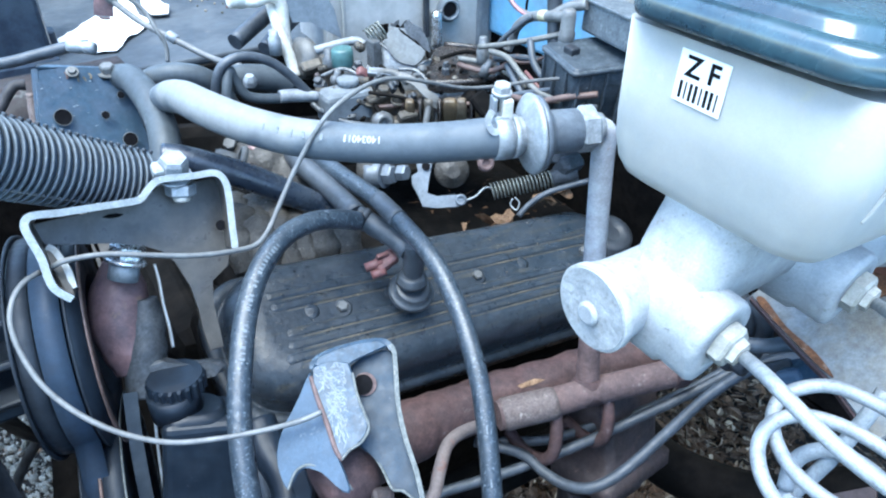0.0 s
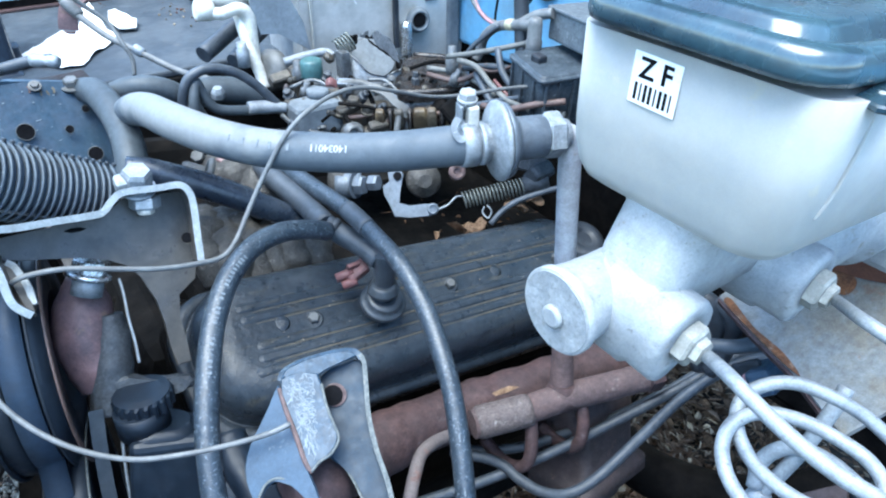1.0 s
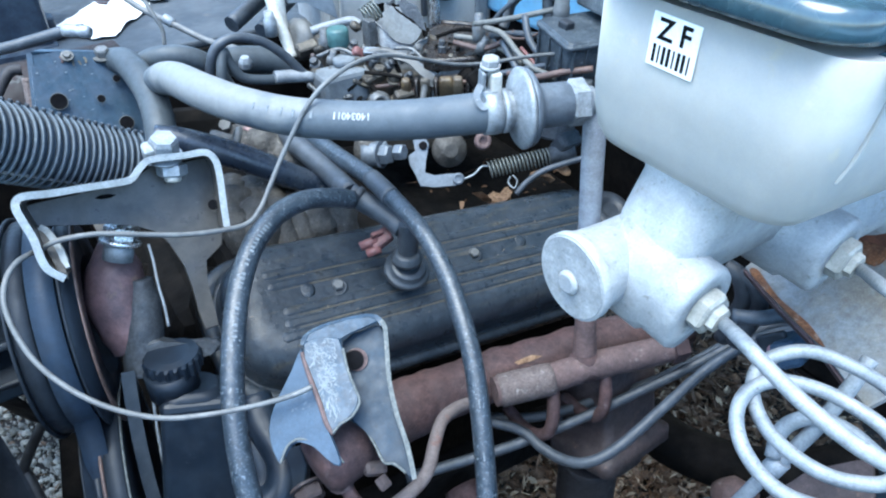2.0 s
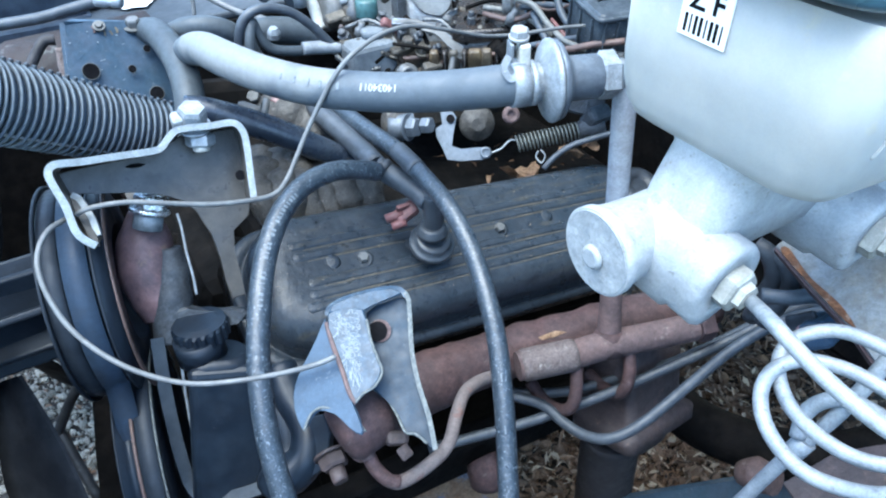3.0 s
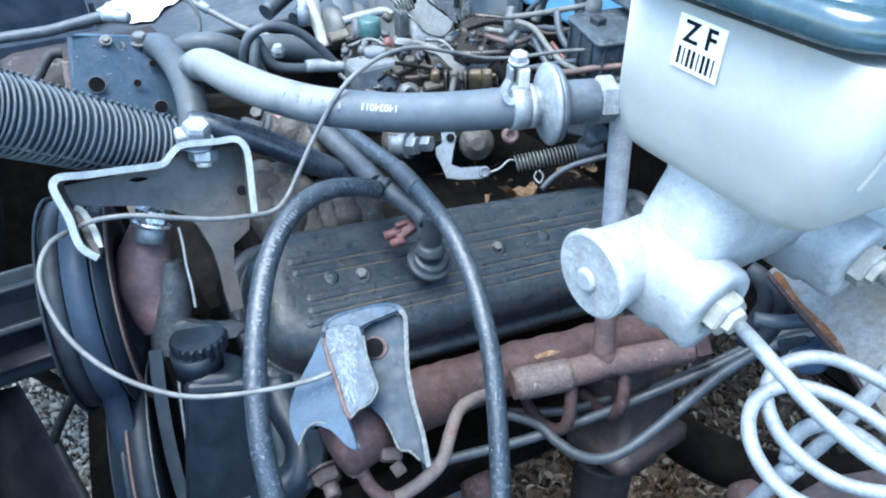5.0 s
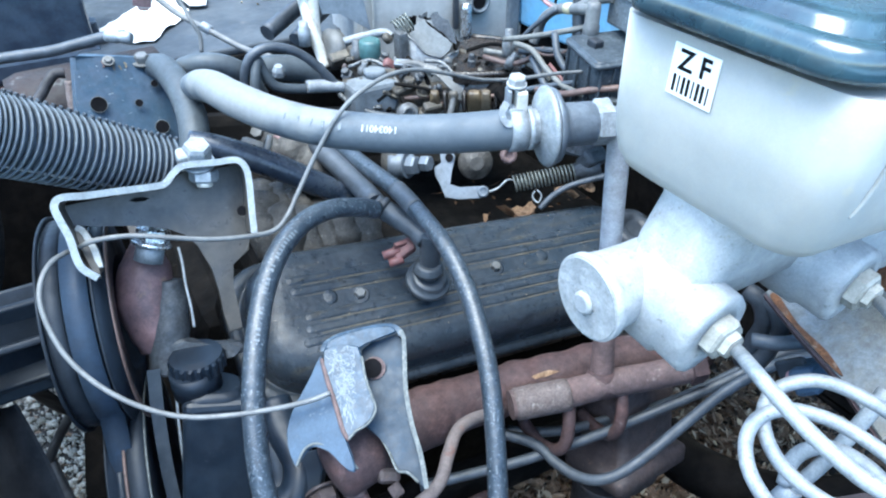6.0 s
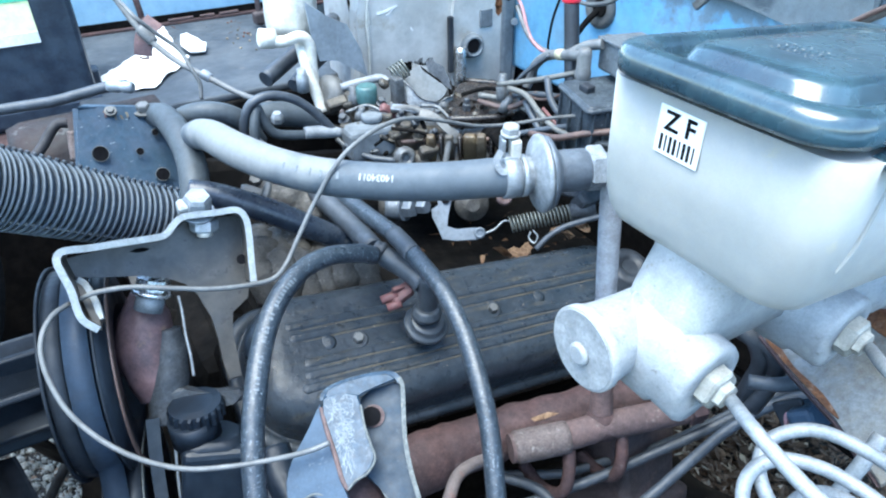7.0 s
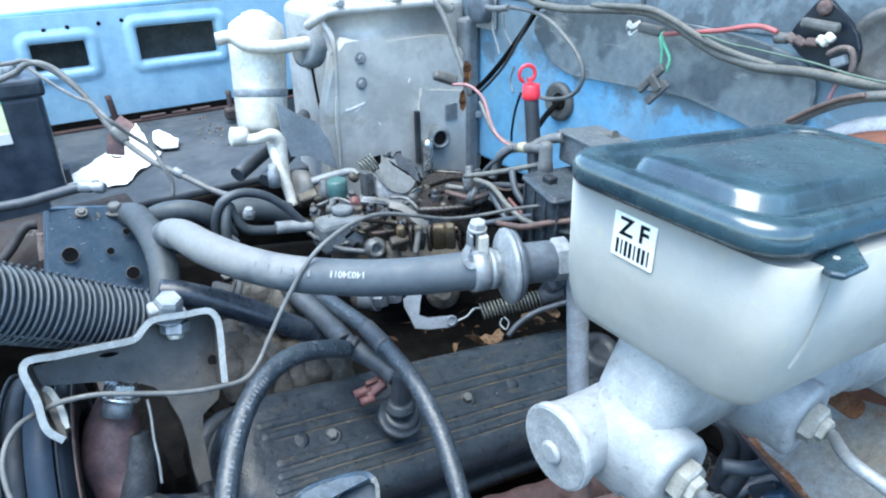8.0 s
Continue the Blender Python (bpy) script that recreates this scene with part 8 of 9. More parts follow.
part("eye", lathe((0.4325, 0.5722, 0.8694), (-0.3, -0.8, 0.4), [(0.009, -0.006), (0.0105, 0), (0.009, 0.004), (0.005, 0.0045), (0.004, 0.001)], 18), RUSTPALE, link)

# ignition module box and vacuum tee on the firewall side
mod = thing("ignition_module", (0.5076, 0.4969, 0.9897), "black ribbed plastic module box with hose tee", "module")
MB = basis((0.5146, 0.507, 0.9636), (1, -0.2, 0), (0, -0.1, 1))
part("box", loops(MB, [(0.038, 0.03, 0.006, -0.045), (0.041, 0.033, 0.006, 0.02), (0.043, 0.034, 0.006, 0.038), (0.041, 0.032, 0.005, 0.044)]), MODULE, mod)
for k in (-0.036, -0.022, -0.004, 0.016, 0.034):
    part("ridge", rbox(MB @ pose(k, -0.0335, -0.002), (0.003, 0.005, 0.078), 0.0012), MODULE, mod)
for k in (-0.02, 0.004, 0.026):
    part("side_ridge", rbox(MB @ pose(-0.042, k, -0.002), (0.005, 0.003, 0.076), 0.0012), MODULE, mod)
part("rim", loops(MB, [(0.0425, 0.0335, 0.006, 0.036), (0.045, 0.036, 0.007, 0.037), (0.045, 0.036, 0.007, 0.0405), (0.0425, 0.0335, 0.006, 0.0415)]), MODULE, mod)
part("lid", rbox(pose(0.548, 0.5, 1.031, 0, 2, -9), (0.052, 0.08, 0.032), 0.0035), LIDDUST, mod, "dusty grey upper housing with a flat top")
part("lid_edge", rbox(pose(0.548, 0.5, 1.0485, 0, 2, -9), (0.056, 0.084, 0.0035), 0.0012), LIDDUST, mod)
part("clip", rbox(MB @ pose(-0.026, 0.004, 0.047, 0, 0, 12), (0.012, 0.014, 0.008), 0.002), BLACK, mod)
part("tee", tube([(0.5, 0.631, 0.973), (0.505, 0.629, 0.986), (0.505, 0.623, 1.001), (0.505, 0.607, 1.015), (0.505, 0.589, 1.023), (0.505, 0.559, 1.03), (0.505, 0.538, 1.035)], 0.0056, 14), WIRE, mod)
part("tee_leg", lathe((0.5055, 0.539, 1.042), (0, 0, -1), [(0.004, -0.001), (0.007, 0.001), (0.0078, 0.006), (0.0078, 0.022), (0.0088, 0.024), (0.0088, 0.04)], 18), WIRE, mod)
part("tee_branch", tube([(0.507, 0.566, 1.029), (0.513, 0.56, 1.034), (0.517, 0.549, 1.041), (0.524, 0.533, 1.046)], 0.0058, 12), WIRE, mod)
part("pipe_end", tube([(0.56, 0.566, 1.039), (0.56, 0.531, 1.043), (0.56, 0.505, 1.0475), (0.56, 0.489, 1.052)], [0.004, 0.0045, 0.005, 0.006], 10), OLIVEGREY, mod, "brownish grey hose end behind the housing")
part("tape", lathe((0.505, 0.577, 1.0262), (0, -0.97, 0.22), [(0.0058, -0.0055), (0.0063, -0.005), (0.0063, 0.005), (0.0058, 0.0055)], 18), TAPE, mod, "yellowed tape wrap")

# tangle of vacuum lines between carburettor and module
def vline(pts, r, material, label):
    v = thing("vacuum_line", pts[0], label, "hose", group="vacuum lines")
    part("line", tube(pts, r, 9, 5), material, v)


vline([(0.4639, 0.6388, 0.9814), (0.4748, 0.6092, 0.9908), (0.4907, 0.5756, 1.0030), (0.5107, 0.5496, 1.0131)], 0.0032, OLIVEGREY, "dull grey vacuum line towards the module")
vline([(0.4679, 0.6228, 0.9810), (0.4716, 0.5934, 0.9806), (0.4692, 0.5626, 0.9700), (0.4687, 0.5305, 0.9618), (0.4756, 0.4952, 0.9614), (0.4907, 0.4671, 0.9633)], 0.0034, OLIVEGREY, "dull grey vacuum line crossing below the module")
vline([(0.4827, 0.6315, 0.9661), (0.4940, 0.6004, 0.9748), (0.5087, 0.5756, 0.9764), (0.5175, 0.5551, 0.9788)], 0.004, HOSE_DARK, "thin black vacuum line behind the valve")
vline([(0.4508, 0.5538, 0.9530), (0.4513, 0.5287, 0.9587), (0.4544, 0.5081, 0.9642), (0.4679, 0.4872, 0.9731), (0.4874, 0.4651, 0.9794)], 0.0036, COPPER, "brown copper pipe behind the check valve")
vline([(0.4758, 0.5988, 0.9707), (0.4683, 0.5718, 0.9599), (0.4666, 0.5531, 0.9491), (0.4704, 0.5415, 0.9345)], 0.0042, HOSE_DARK, "dark vacuum line dropping into the engine")
vline([(0.4787, 0.5695, 0.9711), (0.4775, 0.5362, 0.9596), (0.4791, 0.5179, 0.9554)], 0.0022, DULLRED, "faded red wire among the vacuum lines")
vline([(0.4565, 0.6689, 0.9525), (0.4683, 0.6354, 0.9531), (0.4807, 0.6167, 0.9601), (0.4944, 0.6011, 0.9767)], 0.0034, COPPER, "brown line behind the carburettor deck")
vline([(0.4427, 0.5813, 0.9428), (0.4620, 0.5475, 0.9573), (0.4807, 0.5113, 0.9711), (0.4975, 0.4847, 0.9777)], 0.0032, HOSE_DARK, "thin black vacuum line above the valve")
vline([(0.4882, 0.5776, 1.0029), (0.4817, 0.5590, 0.9822), (0.4843, 0.5349, 0.9674), (0.4860, 0.5027, 0.9647)], 0.004, HOSE_DARK, "black vacuum line beside the module")
vline([(0.4756, 0.6276, 0.9749), (0.4828, 0.6178, 0.9938), (0.4920, 0.6046, 1.0099), (0.5001, 0.5905, 1.0232)], 0.0028, HOSE_DARK, "thin black wire rising to the tee")
vline([(0.4580, 0.6711, 0.9592), (0.4757, 0.6460, 0.9585), (0.4852, 0.6111, 0.9556), (0.4890, 0.5763, 0.9474)], 0.0034, OLIVEGREY, "grey vacuum line over the carburettor deck")
vline([(0.4823, 0.6099, 0.9759), (0.4871, 0.5915, 0.9734), (0.4948, 0.5743, 0.9786), (0.5031, 0.5591, 0.9899)], 0.0016, COPPER, "bare copper wire among the vacuum lines")
vline([(0.2883, 0.7728, 0.9226), (0.3036, 0.7544, 0.9198), (0.3230, 0.7378, 0.9129), (0.3425, 0.7210, 0.9077)], 0.0036, SHADEGRIME, "greasy black line beside the valve block")
vline([(0.3511, 0.7029, 0.9279), (0.3797, 0.6819, 0.9236), (0.4065, 0.6582, 0.9160), (0.4365, 0.6393, 0.9198)], 0.0022, SHADEGRIME, "greasy black rod across the carburettor")
vline([(0.3834, 0.7316, 0.9452), (0.3918, 0.7029, 0.9317), (0.3883, 0.6837, 0.9143), (0.3736, 0.6741, 0.8936)], 0.003, SHADEGRIME, "greasy black pipe down the carburettor")
random.seed(21)
for k in range(34):
    u, w = random.random(), random.random()
    q = Vector((0.3089, 0.7693, 0.9449)).lerp(Vector((0.4886, 0.6396, 0.9507)), u).lerp(Vector((0.2861, 0.7284, 0.8965)).lerp(Vector((0.4689, 0.6117, 0.8918)), u), w) + Vector((0, 0.004, 0))
    ax = (random.uniform(-0.5, 0.5), random.uniform(-0.9, -0.1), random.uniform(0.2, 1))
    r = random.uniform(0.0022, 0.005)
    part("screw", lathe(q, ax, [(r, -0.006), (r, 0.0), (r * 0.8, 0.001), (r * 0.8, r * 1.6), (r * 0.4, r * 1.8)], 8), random.choice((SHADEGRIME, DIRTALLOY, BRACKET, CARB, DARKRUST)), carb)
db = thing("distributor", (0.4853, 0.5984, 0.9082), "dark greasy distributor base and ignition parts", "distributor")
random.seed(12)
for k in range(26):
    q = Vector((0.4498, 0.6602, 0.9020)).lerp(Vector((0.5020, 0.5343, 0.9432)), random.random()) + Vector((random.uniform(-0.02, 0.02), random.uniform(0, 0.06), random.uniform(-0.05, 0.012)))
    part("lug", rbox(Matrix.Translation(q) @ Matrix.Rotation(random.uniform(0, 3), 4, (random.random(), random.random(), 1)), (random.uniform(0.015, 0.04), random.uniform(0.01, 0.02), random.uniform(0.01, 0.03)), 0.003, None, 1), SHADEGRIME, db)

# dipstick
dip = thing("dipstick", (0.5084, 0.5612, 1.0035), "dipstick with red collar and red ring pull in a black tube", "dipstick")
part("tube", tube([(0.5064, 0.5523, 0.9822), (0.5101, 0.5626, 1.0096), (0.5151, 0.5739, 1.0463), (0.5187, 0.5835, 1.0818)], 0.0083, 16), BLACK, dip)
part("collar", lathe((0.5187, 0.5835, 1.0818), (0, 0.02, 1), [(0.0098, -0.002), (0.0105, 0.0), (0.0105, 0.006), (0.0098, 0.008), (0.0098, 0.0135), (0.0085, 0.0145)], 24), RED, dip)
rc = Vector((0.5182, 0.5914, 1.1067))
part("ring_pull", tube([rc + 0.0095 * Vector((math.cos(a) * 0.94, -math.cos(a) * 0.3, math.sin(a))) for a in np.linspace(-1.2, 4.3, 16)], 0.0021, 8, 2), RED, dip)
part("shank", tube([(0.5192, 0.5857, 1.0903), (0.5196, 0.5876, 1.0976), (0.5197, 0.5890, 1.1025)], 0.003, 8), RED, dip)

# firewall fittings and wiring
gr = thing("grommet", (0.6600, 0.6906, 1.0332), "grey rubber firewall grommet with a wire through it", "grommet")
part("ring", lathe((0.6600, 0.6906, 1.0332), (-1, 0, 0), [(0.027, -0.004), (0.027, 0.003), (0.022, 0.007), (0.016, 0.004), (0.012, 0.004)], 30), BRACKET, gr)
part("core", lathe((0.6570, 0.6873, 1.0343), (-1, 0, 0), [(0.0125, 0), (0.011, 0.004)], 20), SHADEGRIME, gr)
part("wire", tube([(0.6550, 0.6873, 1.0330), (0.6400, 0.6902, 1.0205), (0.6300, 0.6954, 1.0050), (0.6300, 0.7066, 0.9902)], 0.004, 8), SHADEGRIME, gr)
wl = thing("looped_wire", (0.6200, 0.6976, 1.1273), "thin grey wire looping over the firewall", "wire")
part("wire", tube([(0.6300, 0.8105, 1.1469), (0.6300, 0.7589, 1.1532), (0.6200, 0.6880, 1.1509), (0.6100, 0.6326, 1.1329), (0.6100, 0.6021, 1.1070), (0.6100, 0.5977, 1.0840), (0.6150, 0.6211, 1.0614), (0.6200, 0.6635, 1.0478), (0.6250, 0.6921, 1.0444)], 0.0028, 8), WIRE, wl)
sw_ = thing("relay_cup", (0.6500, 0.8586, 1.1375), "pale grey plastic connector cup on the firewall", "connector")
part("plate", rbox(basis((0.6550, 0.8655, 1.1413), (0, 1, 0), (-1, 0, 0)), (0.062, 0.06, 0.006), 0.002), HEATERSIDE, sw_)
part("cup", lathe((0.6500, 0.8544, 1.1443), (-1, 0, 0), [(0.024, 0), (0.023, 0.016), (0.018, 0.018), (0.008, 0.019)], 24), LEVER, sw_)
part("lead", tube([(0.6300, 0.8214, 1.1474), (0.6250, 0.7906, 1.1492), (0.6250, 0.7650, 1.1530)], 0.0045, 8), WIRE, sw_)
loom = thing("wiring_loom", (0.6200, 0.4716, 1.1491), "thick dusty grey taped wiring loom across the firewall", "wiring")
part("loom", tube([(0.625, 0.745, 1.178), (0.62, 0.706, 1.166), (0.62, 0.657, 1.163), (0.62, 0.607, 1.166), (0.62, 0.562, 1.17), (0.62, 0.513, 1.171), (0.62, 0.474, 1.161), (0.62, 0.447, 1.15), (0.62, 0.422, 1.142), (0.62, 0.395, 1.138), (0.62, 0.371, 1.136), (0.62, 0.326, 1.139), (0.62, 0.281, 1.138), (0.62, 0.246, 1.14)], 0.0046, 12, rough=0.0003), OLIVEGREY, loom)
part("branch", tube([(0.62, 0.6, 1.1715), (0.615, 0.558, 1.1745), (0.613, 0.509, 1.1765), (0.613, 0.478, 1.1695), (0.614, 0.451, 1.1595), (0.615, 0.433, 1.1525), (0.617, 0.412, 1.147), (0.62, 0.387, 1.142), (0.622, 0.36, 1.139)], 0.0034, 10, rough=0.0003), OLIVEGREY, loom)
part("tie", rbox(basis((0.615, 0.518, 1.18), (0.1, 0.3, 1), (-1, 0, 0)), (0.016, 0.004, 0.005), 0.001), BLACK, loom)
part("red_wire", tube([(0.628, 0.497, 1.1505), (0.628, 0.494, 1.151), (0.628, 0.458, 1.157), (0.628, 0.425, 1.163), (0.628, 0.401, 1.169), (0.628, 0.384, 1.171), (0.628, 0.368, 1.168)], 0.0024, 10), REDWIRE, loom)
part("green_wire", tube([(0.618, 0.45, 1.156), (0.61, 0.427, 1.159), (0.61, 0.404, 1.155), (0.61, 0.379, 1.154), (0.61, 0.35, 1.152), (0.61, 0.318, 1.15), (0.61, 0.287, 1.146), (0.61, 0.256, 1.144), (0.61, 0.242, 1.144)], 0.0011, 8), OLIVEWIRE, loom)
part("splice", rbox(basis((0.634, 0.521, 1.152), (0, -1, -0.06), (-1, 0, 0)), (0.034, 0.011, 0.01), 0.0035), BRACKET, loom)
part("torn_tape", strip([(0.633, 0.536, 1.158), (0.629, 0.544, 1.153), (0.63, 0.551, 1.156), (0.634, 0.557, 1.15)], 0.006, 0.0008, (-1, 0.2, 0.4)), ALLOY, loom, "frayed pale tape end")
part("torn_tape", strip([(0.632, 0.538, 1.15), (0.629, 0.545, 1.144), (0.631, 0.55, 1.147)], 0.003, 0.0008, (-1, 0.2, 0.4)), ALLOY, loom, "frayed pale tape end")
con = thing("loose_connector", (0.6200, 0.4958, 1.1100), "loose dark grey two-blade connector hanging on green wires", "connector")
CM = basis((0.6200, 0.4955, 1.0977), Vector((0.6200, 0.4780, 1.1202)) - Vector((0.6200, 0.5160, 1.0812)), (-1, -0.2, 0.2))
part("blade", rbox(CM @ pose(0, 0.008, 0), (0.044, 0.0095, 0.006), 0.0015), BRACKET, con)
part("blade", rbox(CM @ pose(-0.002, -0.009, 0.0), (0.036, 0.0095, 0.006), 0.0015), BRACKET, con)
part("bridge", rbox(CM @ pose(0.004, 0, 0.002), (0.01, 0.02, 0.007), 0.0015), BRACKET, con)
part("wire", tube([(0.63, 0.499, 1.152), (0.625, 0.497, 1.146), (0.625, 0.49, 1.137), (0.625, 0.483, 1.126), (0.622, 0.484, 1.112)], 0.0018, 8), GREENWIRE, con)
part("wire", tube([(0.63, 0.501, 1.151), (0.625, 0.499, 1.146), (0.625, 0.495, 1.135), (0.625, 0.494, 1.121), (0.622, 0.491, 1.11)], 0.0016, 8), GREENWIRE, con)
rel = thing("relay_bracket", (0.6500, 0.3294, 1.1641), "black triangular relay bracket with corroded terminals", "relay")
part("plate", plate(smooth_outline([(0.6520, 0.3432, 1.1991), (0.6520, 0.3263, 1.1883), (0.6520, 0.3072, 1.1715), (0.6520, 0.3014, 1.1483), (0.6520, 0.3185, 1.1356), (0.6520, 0.3532, 1.1455), (0.6520, 0.3685, 1.1630), (0.6520, 0.3564, 1.1830)], 2), 0.006), BLUEBLACK, rel)
part("relay", rbox(basis((0.6400, 0.3359, 1.1765), (0, 1, 0.05), (-1, 0, 0)), (0.036, 0.009, 0.008), 0.003), BRACKET, rel)
part("terminal", lathe((0.632, 0.372, 1.162), (0, -1, 0.08), [(0.0035, 0), (0.0055, 0.002), (0.005, 0.013), (0.003, 0.015)], 10), BRACKET, rel, "dull grey crimped terminal")
random.seed(31)
for q, l_ in (((0.63, 0.354, 1.164), 0.011), ((0.629, 0.345, 1.1625), 0.012), ((0.63, 0.334, 1.163), 0.012), ((0.63, 0.325, 1.1655), 0.011), ((0.629, 0.319, 1.169), 0.009)):
    part("terminal", rbox(basis(q, (0, -1, random.uniform(-0.7, 0.7)), (-1, random.uniform(-0.4, 0.4), 0.3)), (l_, 0.0075, 0.007), 0.0022), random.choice((RUSTPALE, FLAKED, ALLOY)), rel, "corroded tan terminal")
part("hook", tube([(0.631, 0.318, 1.155), (0.63, 0.316, 1.157), (0.63, 0.307, 1.162), (0.63, 0.299, 1.161), (0.63, 0.295, 1.152), (0.63, 0.295, 1.143)], 0.0026, 8), FLAKED, rel, "bent pale corroded hook")
part("terminal", rbox(basis((0.634, 0.309, 1.1495), (0, 1, -0.5), (-1, 0, 0)), (0.014, 0.009, 0.007), 0.002), STEEL, rel)
part("rivet", lathe((0.6480, 0.3397, 1.1902), (-1, 0, 0), [(0.0075, 0), (0.006, 0.003), (0.003, 0.004)], 14), RUSTPALE, rel)
part("wire", tube([(0.631, 0.305, 1.143), (0.628, 0.303, 1.135), (0.626, 0.304, 1.126), (0.625, 0.306, 1.118)], 0.002, 8), PINKWIRE, rel)
plug2 = thing("firewall_plug", (0.6550, 0.2869, 1.1644), "round dark rubber plug in the blue firewall", "plug")
part("ring", lathe((0.6600, 0.2842, 1.1618), (-1, 0, 0), [(0.034, -0.004), (0.034, 0.003), (0.029, 0.008), (0.024, 0.004), (0.006, 0.004)], 30), BRACKET, plug2)
har = thing("engine_harness", (0.6040, 0.8600, 1.0509), "brown and black taped harness with stray wires beside the heater box", "wiring")
part("trunk", tube([(0.6400, 0.7126, 1.1665), (0.6350, 0.7394, 1.1282), (0.6300, 0.7754, 1.0857), (0.6300, 0.8197, 1.0459), (0.6400, 0.8738, 1.0127)], 0.0038, 10), SHADEGRIME, har)
part("trunk", tube([(0.6350, 0.7166, 1.1605), (0.6300, 0.7450, 1.1150), (0.6250, 0.7700, 1.0760), (0.6200, 0.7960, 1.0480), (0.6250, 0.8300, 1.0250)], 0.0022, 8), SOOTPIPE, har)
part("trunk", tube([(0.5372, 0.8139, 1.1659), (0.5422, 0.7945, 1.1382), (0.5447, 0.7741, 1.1035), (0.5446, 0.7553, 1.0763), (0.5471, 0.7455, 1.0471)], 0.0042, 10), WIRE, har)
for q, sz, seed_ in (((0.5427, 0.7455, 1.0795), 0.0125, 5), ((0.5325, 0.742, 1.044), 0.0115, 8), ((0.537, 0.7425, 1.067), 0.006, 3)):
    random.seed(seed_)
    bm = bmesh.new()
    rows_ = []
    for k in range(7):
        w_ = sz * 0.62 * math.sin(math.pi * (k + 0.45) / 7.4) * random.uniform(0.75, 1.15)
        rows_.append([bm.verts.new(Vector(q) + Vector((0.6, -0.5, 0.1)) * (w_ * f) + Vector((-0.35, -0.45, 0)) * sz * (0.5 * abs(f) + 0.25 * math.sin(1.9 * k + seed_)) + Vector((0, 0, sz * (k - 3) / 2.6 + random.uniform(-0.1, 0.1) * sz))) for f in (-1, -0.5, 0, 0.5, 1)])
    for p, o in zip(rows_, rows_[1:]):
        for a, b in zip(range(4), range(1, 5)):
            bm.faces.new((p[a], p[b], o[b], o[a]))
    bmesh.ops.solidify(bm, geom=bm.faces, thickness=0.0006)
    part("brown_leaf", bm, REDLEAF, har, "curled orange brown dead leaf caught in the wires")
part("pink_wire", tube([(0.5234, 0.7541, 1.0642), (0.5365, 0.7330, 1.0648), (0.5438, 0.7109, 1.0506), (0.5416, 0.6912, 1.0250), (0.5401, 0.6739, 1.0104), (0.5405, 0.6445, 1.0042), (0.5421, 0.6081, 1.0177)], 0.0022, 8), PINKWIRE, har)
part("dark_wire", tube([(0.5431, 0.7163, 1.0459), (0.5399, 0.6912, 1.0215), (0.5424, 0.6708, 1.0070), (0.5433, 0.6423, 1.0043)], 0.003, 8), WIRE, har)
part("white_wire", tube([(0.6400, 0.8184, 1.1438), (0.6400, 0.8206, 1.1184), (0.6350, 0.8024, 1.0972), (0.6300, 0.7900, 1.0851)], 0.0018, 6), PALEWIRE, har)
part("white_wire", tube([(0.6400, 0.7971, 1.1458), (0.6400, 0.7908, 1.1179), (0.6350, 0.7694, 1.1017), (0.6300, 0.7586, 1.0897)], 0.0018, 6), PALEWIRE, har)
part("white_wire", tube([(0.6400, 0.7679, 1.0713), (0.6400, 0.7750, 1.0523), (0.6350, 0.7626, 1.0348)], 0.0018, 6), PALEWIRE, har)
part("loose_plug", rbox(basis((0.5170, 0.7606, 1.0730), (1, -0.3, -0.4), (0, -0.8, 0.5)), (0.035, 0.014, 0.012), 0.004), BRACKET, har)
part("fine_wire", tube([(0.6400, 0.7507, 1.0364), (0.6400, 0.7625, 1.0091), (0.6400, 0.7692, 0.9775), (0.6400, 0.7698, 0.9598)], 0.002, 6), SHADEGRIME, har)

# brake booster behind the master cylinder
bo = thing("brake_booster", (0.55, 0.17, 1.02), "rust brown and black brake booster drum on the firewall", "brake booster")
part("shell", lathe((0.455, 0.172, 1.035), (1, 0, 0), [(0.028, 0), (0.032, 0.006), (0.075, 0.012), (0.102, 0.03), (0.108, 0.045)], 48), REDRUST, bo)
part("rim", lathe((0.498, 0.172, 1.035), (1, 0, 0), [(0.108, 0), (0.115, 0.002), (0.116, 0.008), (0.113, 0.012), (0.106, 0.014)], 48), GREYPIPE, bo, "pale crimped rim")
part("rear_shell", lathe((0.51, 0.172, 1.035), (1, 0, 0), [(0.106, 0), (0.108, 0.01), (0.1, 0.08), (0.06, 0.15)], 48), BLACK, bo)
part("flange", rbox((0.447, 0.172, 1.03), (0.014, 0.12, 0.085), 0.006), CAST, bo)
part("loom", tube([(0.5000, 0.2678, 1.1265), (0.5000, 0.2489, 1.1400), (0.5000, 0.2276, 1.1525), (0.5000, 0.2042, 1.1602), (0.5000, 0.1804, 1.1630)], 0.0036, 10), OLIVEGREY, bo, "taped loom with copper showing")
part("bare_copper", tube([(0.4970, 0.2650, 1.1300), (0.4960, 0.2482, 1.1425), (0.4960, 0.2300, 1.1535), (0.4960, 0.2150, 1.1590)], 0.0019, 8), COPPER, bo)

